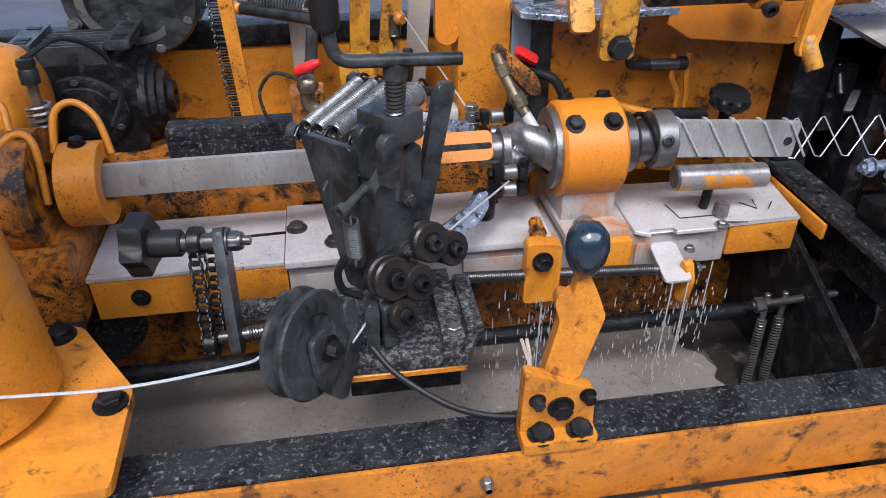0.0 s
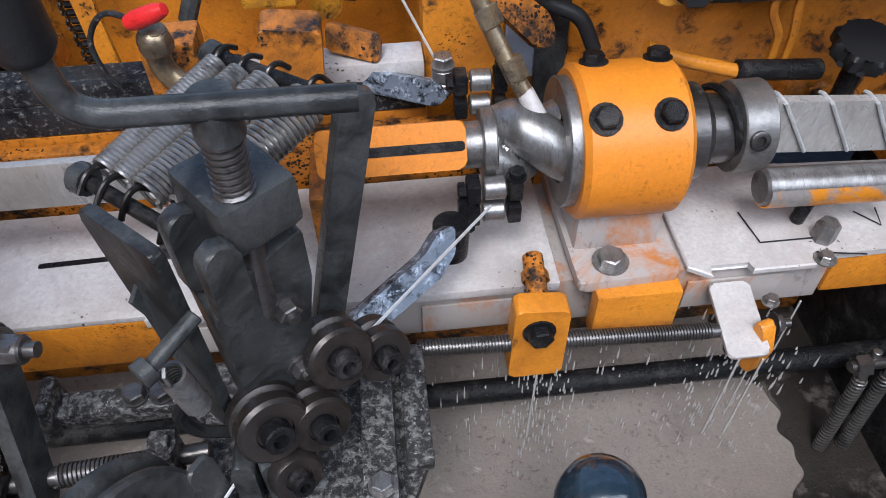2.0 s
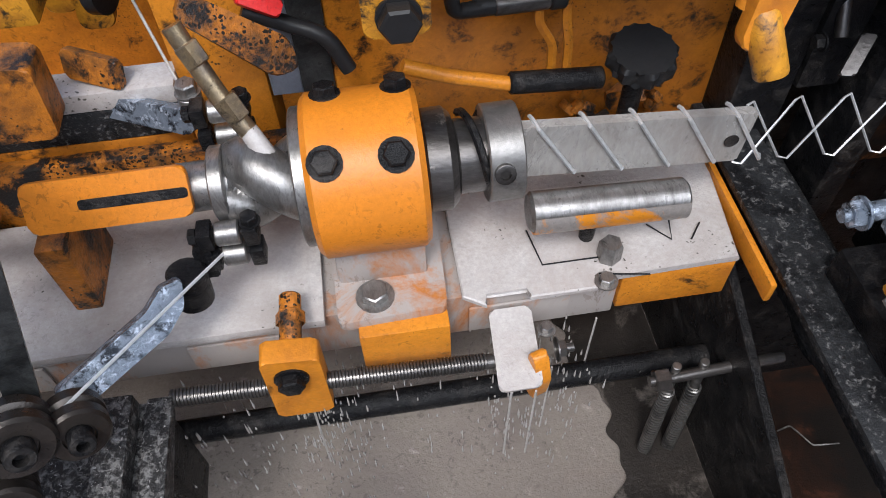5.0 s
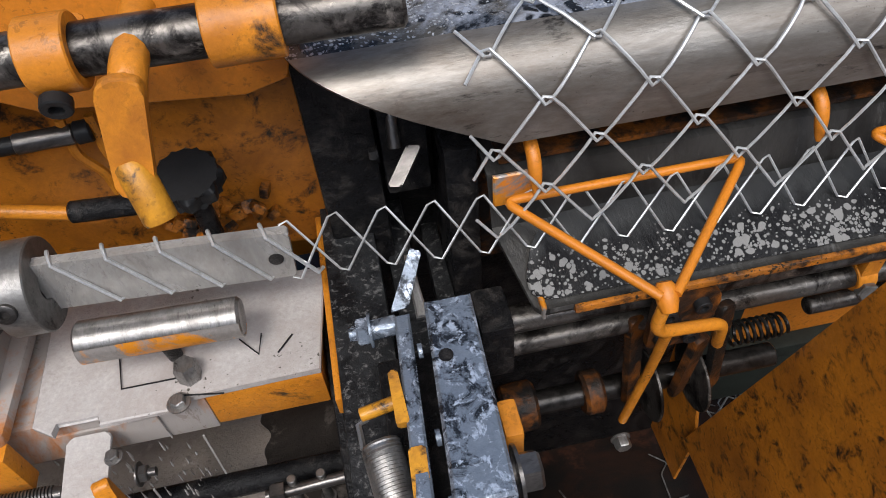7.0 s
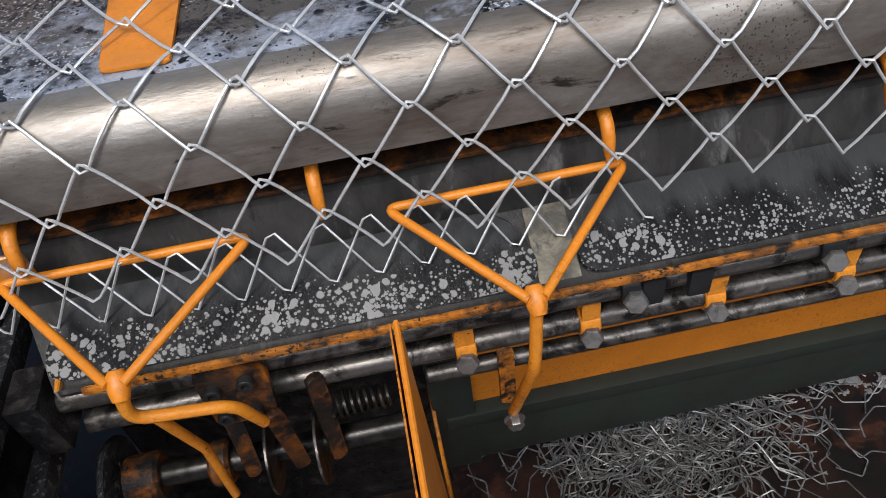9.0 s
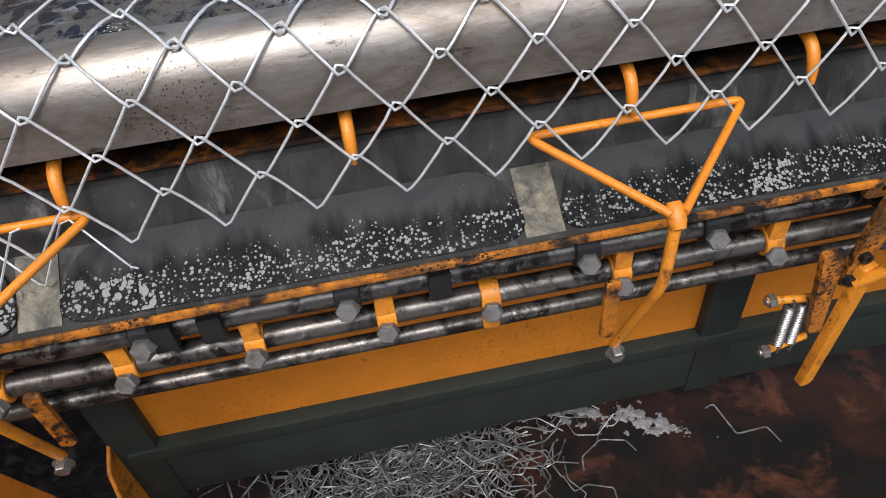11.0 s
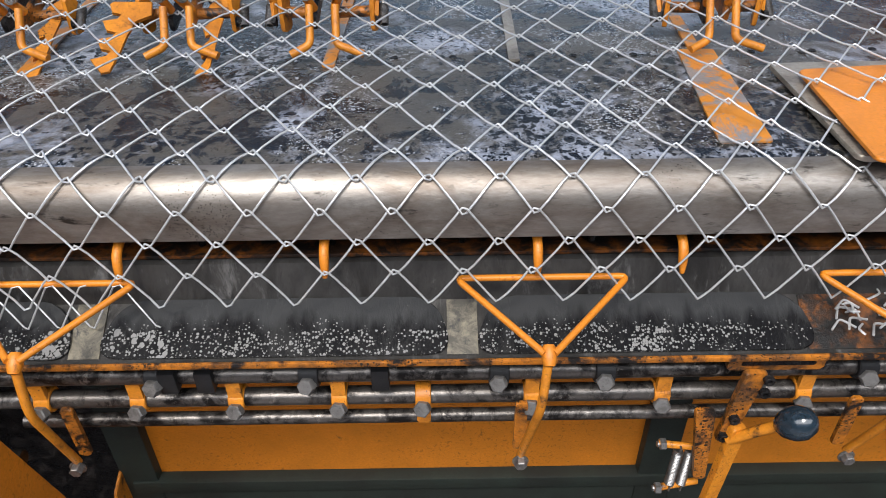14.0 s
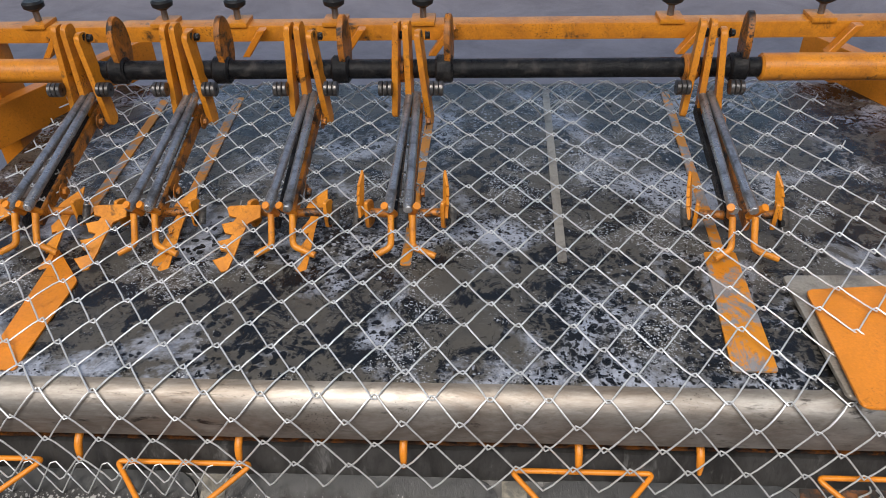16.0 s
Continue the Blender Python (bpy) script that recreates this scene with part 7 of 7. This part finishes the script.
rn = random.Random(5)
sc = thing("scrap_wire_heap", (1.3, 0.85, 0.004), "heap of short bent scrap wire ends on the floor", "scrap wire")
bm_all = B()
for i in range(520):
    tube(bm_all, scrap_wire(rn, (1.34, 0.85), (0.105, 0.055), 0.05), 0.00125, 4)
tagged(part("heap_rest", bm_all, SCRAP, sc), kind="stuff")
for i in range(90):
    part("wire_piece", tube(B(), scrap_wire(rn, (1.34, 0.84), (0.12, 0.06), 0.06), 0.0014, 5), SCRAP, sc)
for k, pts in enumerate(([(1.857, 0.856, 0.012), (1.872, 0.86, 0.014), (1.885, 0.80, 0.012), (1.935, 0.80, 0.016), (1.945, 0.77, 0.014)],
                         [(1.53, 0.80, 0.01), (1.545, 0.805, 0.012), (1.535, 0.76, 0.01), (1.55, 0.75, 0.012)],
                         [(1.00, 0.93, 0.06), (1.03, 0.96, 0.09), (1.05, 0.90, 0.06), (1.09, 0.95, 0.09), (1.11, 0.88, 0.05), (1.15, 0.93, 0.08), (1.18, 0.86, 0.04), (1.22, 0.90, 0.05)],
                         [(1.02, 0.89, 0.03), (1.06, 0.93, 0.05), (1.08, 0.85, 0.03), (1.13, 0.89, 0.05), (1.15, 0.82, 0.03)])):
    tagged(part("wire_offcut", tube(B(), bent(pts, 0.006, 3), 0.0016, 6), SCRAP), "bent zigzag wire offcut on the floor", "wire offcut", "wire offcuts")
bm = B()
step, grid = 0.0022, {}


def foam_amount(x, y):
    t = (x - 1.47) / 0.36
    mid = 0.935 - 0.02 * t - 0.10 * max(0, t) ** 2
    n = noise.fractal(Vector((x * 38, y * 46, 0)), 0.9, 2.1, 5)
    return 0.20 + 0.75 * n - abs(y - mid) / 0.038 * 0.55 - max(0, t - 0.85) * 2.5 - max(0, 0.1 - t) * 4


for ix in range(210):
    for iy in range(100):
        x, y = 1.43 + ix * step, 0.755 + iy * step
        if foam_amount(x, y) > 0:
            q = []
            for dx, dy in ((0, 0), (1, 0), (1, 1), (0, 1)):
                key = (ix + dx, iy + dy)
                if key not in grid:
                    px, py = 1.43 + key[0] * step, 0.755 + key[1] * step
                    h = max(0.0, min(0.004, foam_amount(px, py) * 0.014))
                    grid[key] = bm.verts.new((px, py, 0.0064 + h))
                q.append(grid[key])
            bm.faces.new(q)
tagged(part("foam_patch", bm, FOAM), "patch of whitish coolant foam on the wet floor", "foam", "", "stuff")

# wire pieces in the end of the trough and on the bed
for k in range(16):
    p = Vector((1.925 + rn.uniform(-0.02, 0.05), 0.705 + rn.uniform(-0.02, 0.02), 0.700 + rn.uniform(0, 0.008)))
    a = rn.uniform(0, 6.28)
    pts = [p, p + Vector((0.02 * math.cos(a), 0.014 * math.sin(a), 0.004)), p + Vector((0.02 * math.cos(a) + 0.014 * math.cos(a + 1), 0.02 * math.sin(a + 1), 0.002))]
    tagged(part("wire_offcut", tube(B(), bent(pts, 0.004, 2), 0.0013, 5), WIRE), "short wire offcut lying in the trough", "wire offcut", "trough offcuts")
for pts in ([(0.440, 0.685, 0.647), (0.455, 0.682, 0.647), (0.478, 0.678, 0.647)], [(0.49, 0.725, 0.647), (0.505, 0.707, 0.647), (0.508, 0.725, 0.649)], [(0.520, 0.705, 0.647), (0.532, 0.720, 0.647)],
            [(0.395, 0.735, 0.647), (0.40, 0.70, 0.647), (0.445, 0.70, 0.647)]):
    tagged(part("wire_offcut", tube(B(), pts, 0.0007, 5), RUBBER), "short dark wire offcut on the wet bed", "wire offcut", "bed offcuts")

# bored holes across the board
for x, y in ((1.355, 1.02), (1.431, 1.02), (1.505, 1.02), (1.658, 1.02), (1.735, 1.021), (1.887, 1.025), (1.965, 1.026), (2.043, 1.028)):
    part("hole", lathe(B(), (x, y, 0.8682), Z, [(0, 0.0052), (0.0008, 0.0048), (0.0008, 0.0038), (0.0003, 0.0034), (0.0003, 0)], 16), BLACK_GREASE, rb, "dark bored hole")

# coolant drops falling from the bed
bm = B()
for i in range(520):
    x = rn.choice((rn.uniform(0.10, 0.44), rn.uniform(0.19, 0.25), rn.uniform(0.35, 0.43)))
    z = rn.uniform(0.43, 0.60)
    y = 0.655 + rn.gauss(0, 0.025)
    h = rn.uniform(0.003, 0.020)
    lathe(bm, (x, y, z), Z, [(0, 0), (h * 0.15, 0.0009), (h * 0.5, 0.0008), (h, 0)], 5)
for x, y, z in ((0.402, 0.650, 0.575), (0.212, 0.640, 0.592), (0.445, 0.680, 0.590), (0.36, 0.616, 0.612), (0.378, 0.614, 0.612)):
    tube(bm, [(x, y, z), (x - 0.001, y - 0.001, z - 0.05), (x - 0.002, y - 0.002, z - 0.11)], 0.0010, 5)
tagged(part("coolant_drops", bm, DROPS), "whitish coolant drops falling from the bed into the tray", "coolant", "", "stuff")
